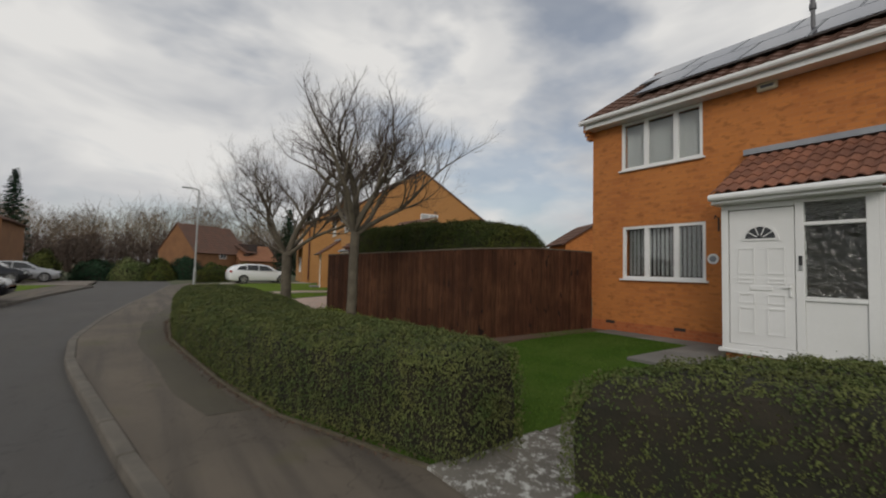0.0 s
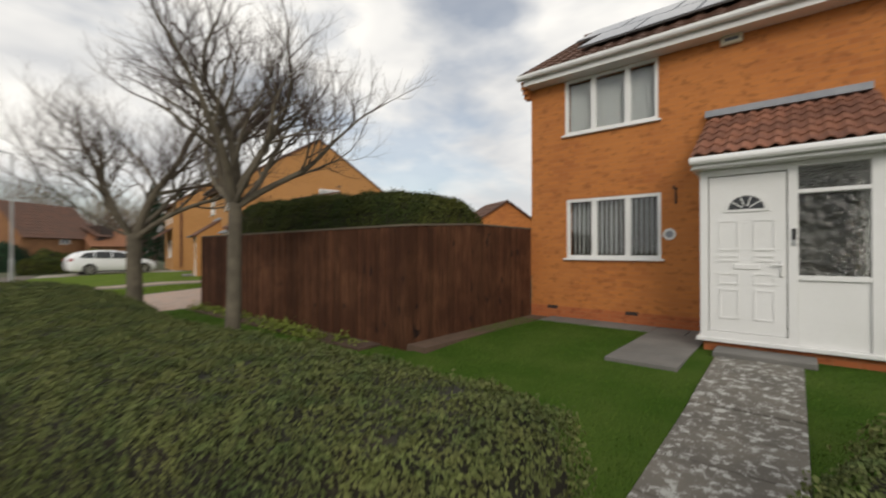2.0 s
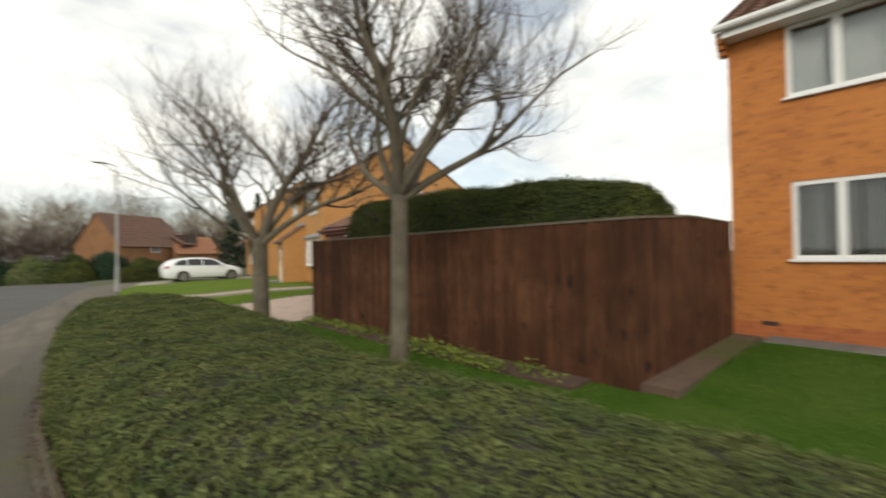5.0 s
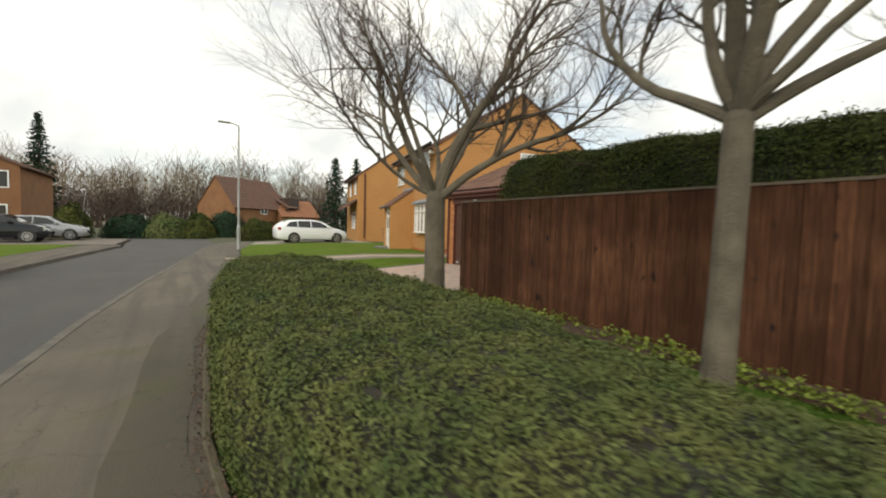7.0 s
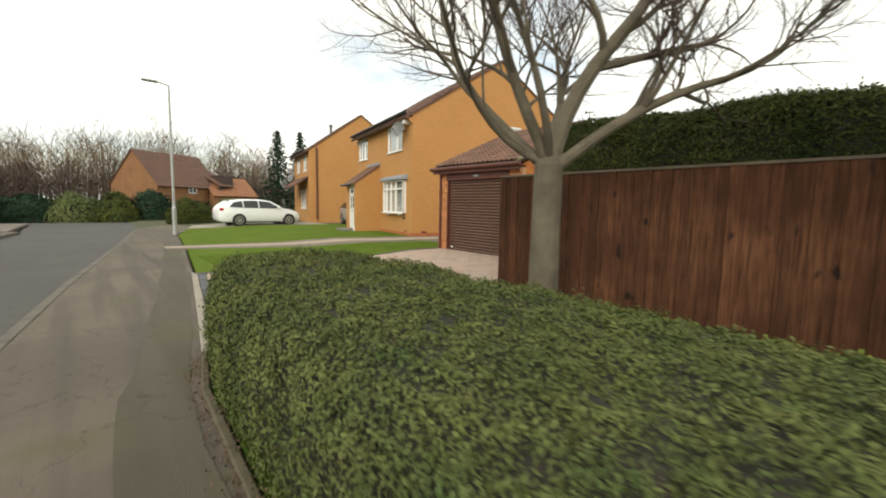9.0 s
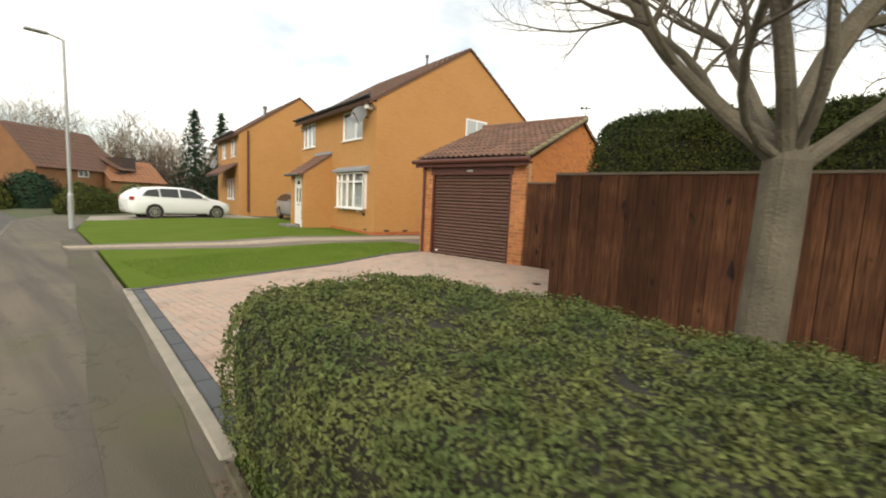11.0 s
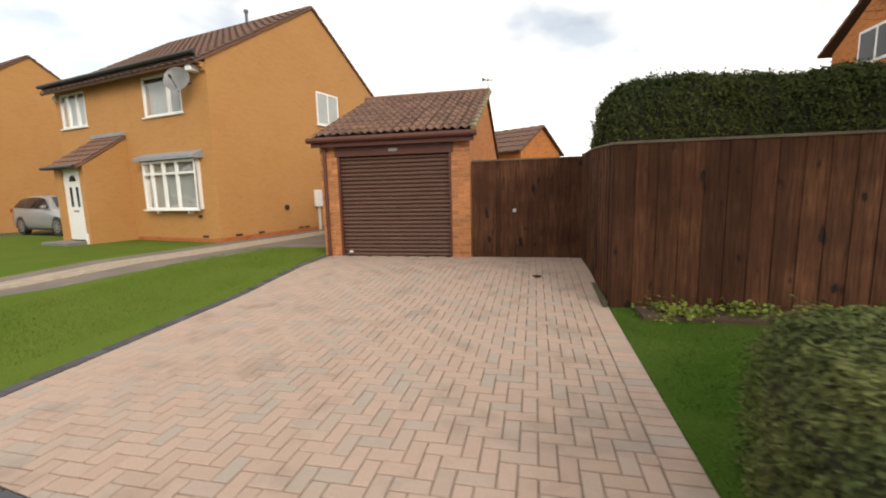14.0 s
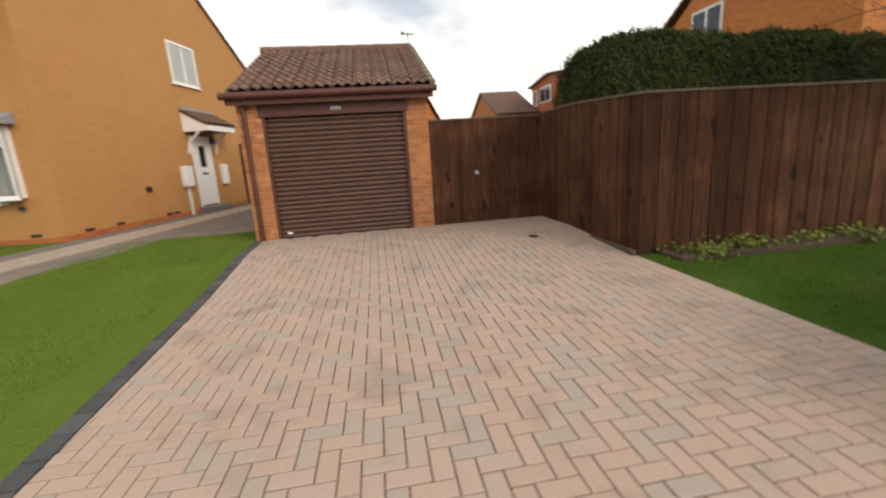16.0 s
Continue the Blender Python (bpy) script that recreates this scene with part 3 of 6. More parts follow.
def kerb_run(parent, fx, y0, y1, step, w, ztop, mat, height=0.22, name="kerb_stone", side=1):
    y = y0
    while y < y1:
        a, b = Vector((fx(y), y, 0)), Vector((fx(min(y + step, y1)), min(y + step, y1), 0))
        d = (b - a)
        L = d.length - 0.008
        bmk = boxes([(0, side * w, 0, L, -height, 0)], 0.012)
        ob = part(name, bmk, mat, parent)
        ob.matrix_basis = Matrix.Translation((a.x, a.y, ztop + random.uniform(-.004, .004))) @ Matrix.Rotation(math.atan2(d.y, d.x) - math.pi / 2, 4, "Z")
        y += step


kerb_run(kerb, kerb_x, -14, 34, 0.9, 0.125, -0.158, M_KERB)
kerb_run(far_kerb, far_kerb_x, -14, 30, 0.9, 0.125, -0.158, M_KERB, side=-1)

# lawns
DRIVE_R, DRIVE_L0, DRIVE_L1 = 9.96, 14.62, 14.98
sheet("front_lawn", M_GRASS, span(-12, DRIVE_R - 0.001, 0.5), lambda y: foot_x(y) + 0.05, lambda y: 8.55 if y < 2.45 else 5.3, g, 14, label="short green lawn in front of the brick house")


def side_low(x):
    return float(np.interp(x, [1.6, 2.3, 5.5, 8, 10.5, 14, 24], [19.85, 19.55, 18.0, 17.15, 16.75, 16.1, 15.2]))


def side_high(x):
    return 20.65 - (x - 2.4) * 0.2045 if x < 10.1 else 19.10 - (x - 10.19) * 0.2126


def across(name, mat, xs, lo, hi, lift, n, label):
    """A sheet between two lines y(x), draped on the ground."""
    bm = bmesh.new()
    rows = [[bm.verts.new((x, lo(x) + (hi(x) - lo(x)) * i / n, g(x) + lift)) for i in range(n + 1)] for x in xs]
    for p, q in zip(rows, rows[1:]):
        for i in range(n):
            bm.faces.new((p[i], q[i], q[i + 1], p[i + 1]))
    rim = [*[r[0] for r in rows], *rows[-1][1:], *[r[-1] for r in rows[:-1]][::-1], *rows[0][1:-1][::-1]]
    low = [bm.verts.new((v.co.x, v.co.y, v.co.z - 0.1)) for v in rim]
    for i in range(len(rim)):
        bm.faces.new((rim[i], low[i], low[(i + 1) % len(rim)], rim[(i + 1) % len(rim)]))
    bmesh.ops.recalc_face_normals(bm, faces=bm.faces)
    return tagged(part(name, bm, mat), label, kind="structure")


SIDE_X = [1.95, 2.3, 3.0, 4.0, 5.3, 6.2, 7.0, 8.0, 9.0, 10.1, 10.2, 12, 14, 17, 20.5]
sheet("side_lawn", M_GRASS2, span(14.63, 19.7, 0.1), lambda y: foot_x(y) + 0.06,
      lambda y: min(float(np.interp(y, [14.62, 14.98], [1.7, 8.1])) if y < 14.96 else 9.4, float(np.interp(y, [16.9, 17.15, 18.0, 19.55, 19.85], [9.4, 8.0, 5.5, 2.33, foot_x(19.85) + 0.07]))), g, 14, label="strip of short green lawn beside the block driveway")
across("yard", M_CONC2, [9.42, 10.5, 14, 20.5], lambda x: 15.0, lambda x: side_low(x) - 0.002, 0.002, 3, "pale concrete yard beside the garage")
sheet("open_lawn", M_GRASS, span(-24, -6.0, 1.5), lambda y: 8.57 if y > -12 else 16, lambda y: 26, lambda x: 0.0, 6, label="green lawn beside the brick house")
sheet("far_lawn", M_GRASS2, span(18.9, 29.6, 0.3), lambda y: max(foot_x(y) + 0.06, 2.4 + (20.66 - y) / 0.2045) if y < 20.6 else foot_x(y) + 0.06, lambda y: 10.2 + (y - 19.1) * 0.21, g, 14, label="green lawn in front of the buff brick house")
across("side_drive", M_CONC2, SIDE_X, side_low, side_high, 0.004, 6, "concrete side drive beside the buff house")
across("gravel_strip", M_GRAVEL, SIDE_X, lambda x: side_low(x) * 0.66 + side_high(x) * 0.34, lambda x: side_low(x) * 0.28 + side_high(x) * 0.72, 0.014, 4, "pale gravel strip along the middle of the side drive")
sheet("far_drive", M_CONC, [29.62, 31, 32.6], lambda y: foot_x(y) + 0.06, lambda y: 11.6, lambda x: g(x) + 0.006, 6, label="pale concrete drive under the white car")


# ---- main house ----
H1X, H1Y0, H1Y1 = 9.05, -5.95, 2.47
house = thing("house", "two-storey orange brick house with white windows and solar panels", "house")
fm = side_x(H1X)
part("front_wall", wall_with_holes(fm, H1Y0, H1Y1, 0.22, 4.84, [(0.0, 1.72, 3.66, 4.76), (-0.04, 1.69, 1.2, 2.37), (-4.94, -3.21, 3.72, 4.8), (-4.9, -2.95, 1.12, 2.34)]), M_BRICK1, house)
part("plinth", lboxes(fm, [(H1Y0 - .005, H1Y1 + .005, -0.28, 0.003, -0.15, 0.22)]), M_PLINTH, house)
gable_pts = [(H1X, 4.84), (15.15, 4.84), (12.1, 6.98)]
for nm, y in (("side_wall", H1Y1 - 0.28), ("side_wall", H1Y0)):
    bm = boxes([(H1X + 0.28, 15.15, y, y + 0.28, -0.15, 4.84)])
    prism(bm, [(x, y, z) for x, z in [(H1X + .002, 4.842), (15.148, 4.842), (12.1, 6.98)]], (0, 0.28, 0))
    part(nm, bm, M_BRICK1, house)
part("back_wall", boxes([(14.87, 15.15, H1Y0 + .28, H1Y1 - .28, -0.15, 4.84)]), M_BRICK1, house)
sl = Vector((12.17 - 8.65, 0, 7.11 - 4.95))
roof_sheet("roof_front", house, M_ROOF, (12.17, H1Y0 - 0.08, 7.11), (0, 1, 0), -sl, H1Y1 - H1Y0 + 0.16, sl.length)
roof_sheet("roof_back", house, M_ROOF, (12.17, H1Y0 - 0.08, 7.11), (0, 1, 0), (sl.x, 0, -sl.z), H1Y1 - H1Y0 + 0.16, sl.length)
bm = bmesh.new()
for i in range(18):
    y = H1Y0 - 0.05 + i * (H1Y1 - H1Y0 + 0.1) / 18
    tube(bm, [(12.17, y, 7.11), (12.17, y + 0.46, 7.115)], 0.1, 10)
part("ridge_tiles", bm, M_ROOF, house)
part("fascia", boxes([(8.74, 8.765, H1Y0 - 0.0, H1Y1 + 0.02, 4.76, 4.97), (8.765, 9.05, H1Y0, H1Y1, 4.76, 4.785)]), M_WHITE, house)
bm = bmesh.new()
tube(bm, [(8.68, H1Y0 - 0.12, 4.92), (8.68, H1Y1 + 0.12, 4.92)], 0.062, 10)
part("gutter", bm, M_WHITE, house)
for y in (H1Y0 - 0.11, H1Y1):
    part("corbel", boxes([(8.80, 9.10, y - .0, y + 0.11, 4.72, 4.90), (8.86, 9.10, y - .0, y + 0.11, 4.64, 4.715), (8.93, 9.10, y, y + 0.11, 4.56, 4.635)], 0.005), M_BRICK1, house)
window(house, fm, 0.0, 1.72, 3.66, 4.76, [0.52, 1.15], blinds=0.35, seed=2)
window(house, fm, -0.04, 1.69, 1.2, 2.37, [0.52, 1.14], blinds=1.38, seed=3)
window(house, fm, -4.94, -3.21, 3.72, 4.8, [-4.36, -3.76], blinds=0.25, seed=4)
for y in (0.45, 1.99, -4.0):
    part("air_brick", lboxes(fm, [(y - 0.11, y + 0.11, 0.0, 0.012, 0.17, 0.235)]), M_DARKWOOD, house)

# the gable that faces the driveway
gm = Matrix(((-1, 0, 0, 0), (0, 1, 0, H1Y1), (0, 0, 1, 0), (0, 0, 0, 1)))
part("gable_window", lboxes(gm, [(-14.1, -12.85, 0.0, 0.03, 4.2, 5.1)], 0.008), M_WHITE, house)
part("gable_pane", lboxes(gm, [(-14.03, -13.52, 0.026, 0.034, 4.28, 5.03), (-13.44, -12.92, 0.026, 0.034, 4.28, 5.03)]), M_CARGLASS, house)
part("verge_tiles", boxes([(9.0, 9.02, H1Y1 + .1, H1Y1 + .11, 4.9, 4.93)]), M_ROOF, house)

solar = tagged(new("solar_array"), "row of dark glass solar panels on the front roof slope", "solar panels")
up = Vector((-sl.z, 0, sl.x)).normalized()
dn = -sl.normalized()
for r in range(2):
    for c in range(6):
        w, h = 1.02, 1.58
        p0 = Vector((12.17, 2.1 - c * (w + 0.02) - (0 if r == 0 else 0.6), 7.11)) + dn * (0.28 + r * (h + 0.02)) + up * 0.10
        for nm, ins, lift, mt in (("panel_frame", 0.0, 0.0, M_SOLARFRAME), ("panel_glass", 0.03, 0.036, M_SOLAR)):
            bm = bmesh.new()
            q = [p0 + dn * ins + Vector((0, -ins, 0)) + up * lift, p0 + dn * (h - ins) + Vector((0, -ins, 0)) + up * lift,
                 p0 + dn * (h - ins) + Vector((0, -w + ins, 0)) + up * lift, p0 + dn * ins + Vector((0, -w + ins, 0)) + up * lift]
            prism(bm, q, up * (0.035 if ins == 0 else 0.004))
            part(nm, bm, mt, solar)
part("mounting_rail", boxes([(11.9, 11.94, -4, 2.0, 6.98, 7.02)]), M_SOLARFRAME, solar)
flue = tagged(new("roof_flue"), "dark metal flue pipe with a cowl on the roof", "flue")
bm = bmesh.new()
tube(bm, [(10.0, -1.5, 5.75), (10.0, -1.5, 6.3)], 0.035, 10)
part("pipe", bm, M_GREYPIPE, flue)
bm = bmesh.new()
tube(bm, [(10.0, -1.5, 6.28), (10.0, -1.5, 6.38), (10.0, -1.5, 6.4), (10.0, -1.5, 6.5)], [0.055, 0.055, 0.04, 0.04], 10)
part("cowl", bm, M_GREYPIPE, flue)
aerial = tagged(new("tv_aerial"), "thin metal television aerial on the roof ridge", "aerial")
bm = bmesh.new()
tube(bm, [(12.1, -6.3, 7.1), (12.1, -6.3, 8.5)], 0.018, 6)
part("mast", bm, M_LAMP, aerial)
bm = bmesh.new()
tube(bm, [(11.6, -6.5, 8.3), (12.6, -6.1, 8.45)], 0.012, 5)
for i in range(7):
    x = 11.7 + i * .13
    tube(bm, [(x, -6.65 + .055 * i, 8.33 + .015 * i), (x, -6.25 + .055 * i, 8.33 + .015 * i)], 0.006, 4)
part("boom", bm, M_LAMP, aerial)


def dish(name, at, face, r=0.3, mount=(0.05, 0.42, 0.0), label="grey satellite dish on a wall bracket"):
    d = tagged(new(name), label, "satellite dish")
    f = Vector(face).normalized()
    u = f.orthogonal().normalized()
    v = f.cross(u)
    bm = bmesh.new()
    rings = [[bm.verts.new(Vector(at) + f * (0.25 * (q * r) ** 2 / r) + (u * math.cos(k * math.tau / 20) + v * math.sin(k * math.tau / 20)) * (q * r)) for k in range(20)] for q in (0.1, 0.4, 0.7, 1.0)]
    bm.faces.new(rings[0])
    for a, b in zip(rings, rings[1:]):
        for k in range(20):
            bm.faces.new((a[k], a[(k + 1) % 20], b[(k + 1) % 20], b[k]))
    bmesh.ops.solidify(bm, geom=bm.faces[:], thickness=0.008)
    part("reflector", bm, M_LAMP, d)
    bm = bmesh.new()
    tube(bm, [Vector(at) - Vector((0, 0, r * .9)), Vector(at) + f * r * 1.1 - Vector((0, 0, r * .35))], 0.012, 6)
    tube(bm, [Vector(at) + f * r * 1.02 - Vector((0, 0, r * .35)), Vector(at) + f * r * 1.3 - Vector((0, 0, r * .3))], 0.03, 8)
    part("feed_arm", bm, M_BLACK, d)
    bm = bmesh.new()
    tube(bm, [Vector(at), Vector(at) - f * 0.12, Vector(at) + Vector(mount)], 0.02, 6)
    part("bracket", bm, M_BLACK, d)
    return d


dish("satellite_dish", (9.5, -6.35, 3.75), (-0.5, -0.85, 0.25))

# alarm box, plaque, hook
al = tagged(new("alarm_box"), "cream alarm box under the eaves", "alarm box")
part("case", lboxes(fm, [(-1.22, -0.92, 0, 0.07, 4.62, 4.78)], 0.02), M_CREAM, al)
part("badge", lboxes(fm, [(-1.17, -0.98, 0.07, 0.074, 4.67, 4.72)]), M_GREYPIPE, al)
bm = bmesh.new()
tube(bm, [(H1X, -0.17, 1.63), (H1X - 0.02, -0.17, 1.63)], 0.10, 20)
plq = tagged(mesh_ob("house_plaque", bm, M_WHITE), "round white plaque on the brick wall", "plaque")
bm = bmesh.new()
tube(bm, [(H1X - .02, -0.17, 1.63), (H1X - 0.024, -0.17, 1.63)], 0.06, 16)
part("plaque_mark", bm, M_LEAD, plq)
bm = bmesh.new()
tube(bm, [(H1X - .01, -0.27, 2.15), (H1X - .01, -0.27, 2.42)], 0.014, 6)
tube(bm, [(H1X - .01, -0.27, 2.40), (H1X - .16, -0.27, 2.44), (H1X - .2, -0.27, 2.38)], 0.01, 6)
tagged(mesh_ob("basket_bracket", bm, M_BLACK), "black iron hanging basket bracket on the brick wall", "bracket")

# porch
PX, PY0, PY1 = 7.62, -2.66, -0.83
porch = thing("porch", "white enclosed porch with a panelled door and a tiled lean-to roof", "porch")
pm = side_x(PX)
part("plinth", boxes([(PX + 0.05, H1X - .002, PY0 + 0.04, PY1 - 0.04, -0.15, 0.13)]), M_PLINTH, porch)
part("porch_base", boxes([(PX - 0.04, H1X - .002, PY0 - 0.04, PY1 + 0.04, 0.13, 0.19)], 0.01), M_WHITE, porch)
fr = [(-0.93, -0.835, -0.1, 0, 0.19, 2.42), (-1.86, -1.76, -0.1, 0, 0.19, 2.42), (-2.6, -2.48, -0.1, 0, 0.19, 2.42), (-2.655, -2.6, -0.1, -0.002, 0.19, 2.42), (-1.76, -0.93, -0.1, 0, 2.33, 2.42), (-2.48, -1.86, -0.1, 0, 2.36, 2.42),
      (-2.48, -1.86, -0.1, 0, 2.03, 2.08), (-2.48, -1.86, -0.1, 0, 0.98, 1.04), (-2.48, -1.86, -0.075, -0.03, 0.19, 0.98), (-1.76, -0.93, -0.1, 0.01, 0.19, 0.27)]
part("porch_frame", lboxes(pm, fr, 0.006), M_WHITE, porch)
dr = part("door", lboxes(pm, [(-1.75, -0.94, -0.07, -0.02, 0.275, 2.32)], 0.006), M_WHITE, porch, "white panelled front door with a fan light")
for a in (-1.64, -1.27):
    for z0, z1 in ((0.45, 0.82), (0.9, 1.03), (1.2, 1.26), (1.34, 1.72)):
        part("door_moulding", wall_with_holes(pm, a, a + 0.22, z0, z1 + 0.02, [(a + 0.018, a + 0.202, z0 + 0.018, z1)], 0.012, -0.009), M_WHITE, dr)
part("letter_plate", lboxes(pm, [(-1.49, -1.21, -0.02, -0.006, 1.10, 1.17)], 0.006), M_WHITE, dr)
part("door_handle", lboxes(pm, [(-1.72, -1.69, -0.02, 0.01, 1.02, 1.22), (-1.72, -1.6, 0.01, 0.03, 1.15, 1.17)], 0.004), M_WHITE, dr)
bm = bmesh.new()
fan = [(-1.345 + 0.20 * math.cos(t), 0, 1.87 + 0.19 * math.sin(t)) for t in [math.pi * k / 14 for k in range(15)]]
prism(bm, fan, (0, 0.012, 0))
bmesh.ops.transform(bm, matrix=pm @ Matrix.Translation((0, -0.022, 0)), verts=bm.verts)
part("fan_light", bm, M_CARGLASS, dr)
bm = bmesh.new()
for k in range(15):
    t0, t1 = math.pi * k / 15, math.pi * (k + 1) / 15
    prism(bm, [(-1.345 + q * math.cos(t), 0, 1.87 + q * 0.95 * math.sin(t)) for q, t in ((0.19, t0), (0.225, t0), (0.225, t1), (0.19, t1))], (0, 0.02, 0))
for k in range(1, 5):
    t = math.pi * k / 5
    c, s = math.cos(t), math.sin(t)
    prism(bm, [(-1.345 + 0.05 * c - .006 * s, 0, 1.87 + 0.05 * s + .006 * c), (-1.345 + 0.2 * c - .006 * s, 0, 1.87 + 0.19 * s + .006 * c), (-1.345 + 0.2 * c + .006 * s, 0, 1.87 + 0.19 * s - .006 * c), (-1.345 + 0.05 * c + .006 * s, 0, 1.87 + 0.05 * s - .006 * c)], (0, 0.02, 0))
prism(bm, [(-1.58, 0, 1.845), (-1.11, 0, 1.845), (-1.11, 0, 1.875), (-1.58, 0, 1.875)], (0, 0.02, 0))
bmesh.ops.transform(bm, matrix=pm @ Matrix.Translation((0, -0.022, 0)), verts=bm.verts)
part("fan_light_frame", bm, M_WHITE, dr)
part("pane", lboxes(pm, [(-2.48, -1.86, -0.06, -0.052, 1.04, 2.03)]), M_FROST, porch).visible_shadow = False
part("pane", lboxes(pm, [(-2.48, -1.86, -0.06, -0.052, 2.08, 2.36)]), M_FROST, porch).visible_shadow = False
# Added lobby backing, in the same dark tone that stands for dimness.
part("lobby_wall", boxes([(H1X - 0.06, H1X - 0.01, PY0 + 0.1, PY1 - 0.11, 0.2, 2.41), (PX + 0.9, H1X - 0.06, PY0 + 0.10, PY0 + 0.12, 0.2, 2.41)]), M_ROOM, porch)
# returns of the porch
part("side_panel", boxes([(PX + 0.1, H1X - .002, PY1 - 0.1, PY1 - 0.02, 0.19, 2.42)]), M_WHITE, porch)
part("side_frame", boxes([(PX + 0.1, H1X - .002, PY0 + 0.02, PY0 + 0.09, 0.19, 1.0), (PX + 0.1, H1X - .002, PY0 + 0.02, PY0 + 0.09, 2.34, 2.42), (PX + 0.1, H1X - .002, PY0 + 0.02, PY0 + 0.09, 2.02, 2.08)]
                         + [(x, x + 0.07, PY0 + 0.018, PY0 + 0.092, 1.0, 2.34) for x in (PX + 0.1, 8.15, 8.6, H1X - .075)]), M_WHITE, porch)
part("side_pane", boxes([(PX + 0.15, H1X - .05, PY0 + 0.05, PY0 + 0.056, 1.0, 2.34)]), M_GLASS, porch).visible_shadow = False
bm = boxes([(7.40, 7.425, -2.66, -0.78, 2.43, 2.56), (7.425, H1X, -2.70, -0.76, 2.42, 2.44)])
part("porch_fascia", bm, M_WHITE, porch)
bm = bmesh.new()
tube(bm, [(7.37, -2.70, 2.52), (7.37, -0.76, 2.52)], 0.055, 10)
part("gutter", bm, M_WHITE, porch)
pd = Vector((7.38 - H1X, 0, 2.56 - 3.50))
bm = bmesh.new()
prism(bm, [(H1X, -0.76, 3.46), (7.42, -0.76, 2.54), (H1X, -0.76, 2.54)], (0, -1.92, 0))
part("roof_core", bm, M_TILEP, porch)
TILE = tile_mesh()
ptile = tile_mesh(0.33, 0.34)
tiled(porch, ptile, M_TILEP, Vector((H1X, -2.70, 3.49)), (0, 1, 0), pd, 6, 6, 0.325, 0.30)
part("flashing", boxes([(H1X - 0.13, H1X - .002, -2.64, -0.72, 3.50, 3.60)]), M_LEAD, porch)
bell = tagged(mesh_ob("door_bell", lboxes(pm, [(-1.84, -1.80, 0, 0.02, 1.47, 1.61)], 0.006), M_BLACK), "small black door bell on the porch frame", "door bell")
part("bell_button", lboxes(pm, [(-1.84, -1.80, 0.0, 0.022, 1.40, 1.468)], 0.006), M_LAMP, bell)
part("plinth_step", boxes([(PX - 0.3, PX + 0.048, -2.1, -0.95, -0.15, -0.002)]), M_PLINTH, porch)
step = tagged(mesh_ob("door_step", boxes([(7.24, 7.665, -2.02, -1.02, 0.0, 0.075)], 0.01), M_SLAB), "weathered grey slab step below the porch door", "step")

# bay window with its own roof
bay = thing("bay_window", "white angled bay window with vertical blinds and a tiled roof above", "bay window")
BX = 8.5
ring = [(H1X, -3.07), (BX, -3.52), (BX, -4.46), (H1X, -4.90)]


def bay_band(z0, z1, out, inn, pts=ring):
    bm = bmesh.new()
    c = Vector((9.3, -4.0))
    for p, q in zip(pts, pts[1:]):
        P_, Q_ = Vector(p), Vector(q)
        n = Vector((-(Q_ - P_).y, (Q_ - P_).x)).normalized()
        if n.dot(P_ - c) < 0:
            n = -n
        o = [(P_ + n * out), (Q_ + n * out), (Q_ - n * inn), (P_ - n * inn)]
        prism(bm, [(v.x, v.y, z0) for v in o], (0, 0, z1 - z0))
    return bm


part("bay_frame_low", bay_band(1.14, 1.22, 0.0, 0.06), M_WHITE, bay)
part("bay_frame_top", bay_band(2.27, 2.36, 0.0, 0.06), M_WHITE, bay)
bm = bmesh.new()
for (x, y), w in ((ring[0], .05), (ring[1], .062), (ring[2], .062), (ring[3], .05)):
    box(bm, x - 0.01 - (0.05 if w < .06 else 0), x + 0.06, y - w, y + w, 1.22, 2.27)
part("bay_post", bm, M_WHITE, bay)
part("bay_pane", bay_band(1.22, 2.27, -0.025, 0.032), M_GLASS, bay).visible_shadow = False
part("bay_sill", bay_band(1.08, 1.14, 0.07, 0.3), M_WHITE, bay)
bm = bmesh.new()
prism(bm, [(x, y, 1.09) for x, y in ring], (0, 0, 0.05))
part("bay_board", bm, M_WHITE, bay)
bm = bmesh.new()
rb = random.Random(9)
for p, q in zip(ring, ring[1:]):
    P_, Q_ = Vector((*p, 0)), Vector((*q, 0))
    L = (Q_ - P_).length
    d = (Q_ - P_) / L
    n = int(L / 0.12)
    for i in range(n):
        c = P_ + d * (0.1 + i * 0.12) + Vector((0.14, 0, 0))
        a = rb.uniform(0.5, 0.9)
        e = Vector((d.x * math.cos(a) - d.y * math.sin(a), d.x * math.sin(a) + d.y * math.cos(a), 0)) * 0.043
        vs = [bm.verts.new(c + e * s + Vector((0, 0, z))) for z in (1.25, 2.25) for s in (-1, 1)]
        bm.faces.new((vs[0], vs[1], vs[3], vs[2]))
bmesh.ops.solidify(bm, geom=bm.faces[:], thickness=0.002)
part("vertical_blind", bm, M_BLIND, bay)
# Added room behind the bay; its dimness lies in the wall colour.
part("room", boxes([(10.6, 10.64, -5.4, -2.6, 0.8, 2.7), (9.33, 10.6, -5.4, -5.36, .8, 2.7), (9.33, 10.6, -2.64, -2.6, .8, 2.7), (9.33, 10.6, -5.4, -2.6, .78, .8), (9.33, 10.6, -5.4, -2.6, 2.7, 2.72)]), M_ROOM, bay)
bd = Vector((8.28 - H1X, 0, 2.58 - 3.14))
bm = bmesh.new()
prism(bm, [(H1X, -5.06, 3.10), (8.33, -5.06, 2.567), (H1X, -5.06, 2.567)], (0, 2.28, 0))
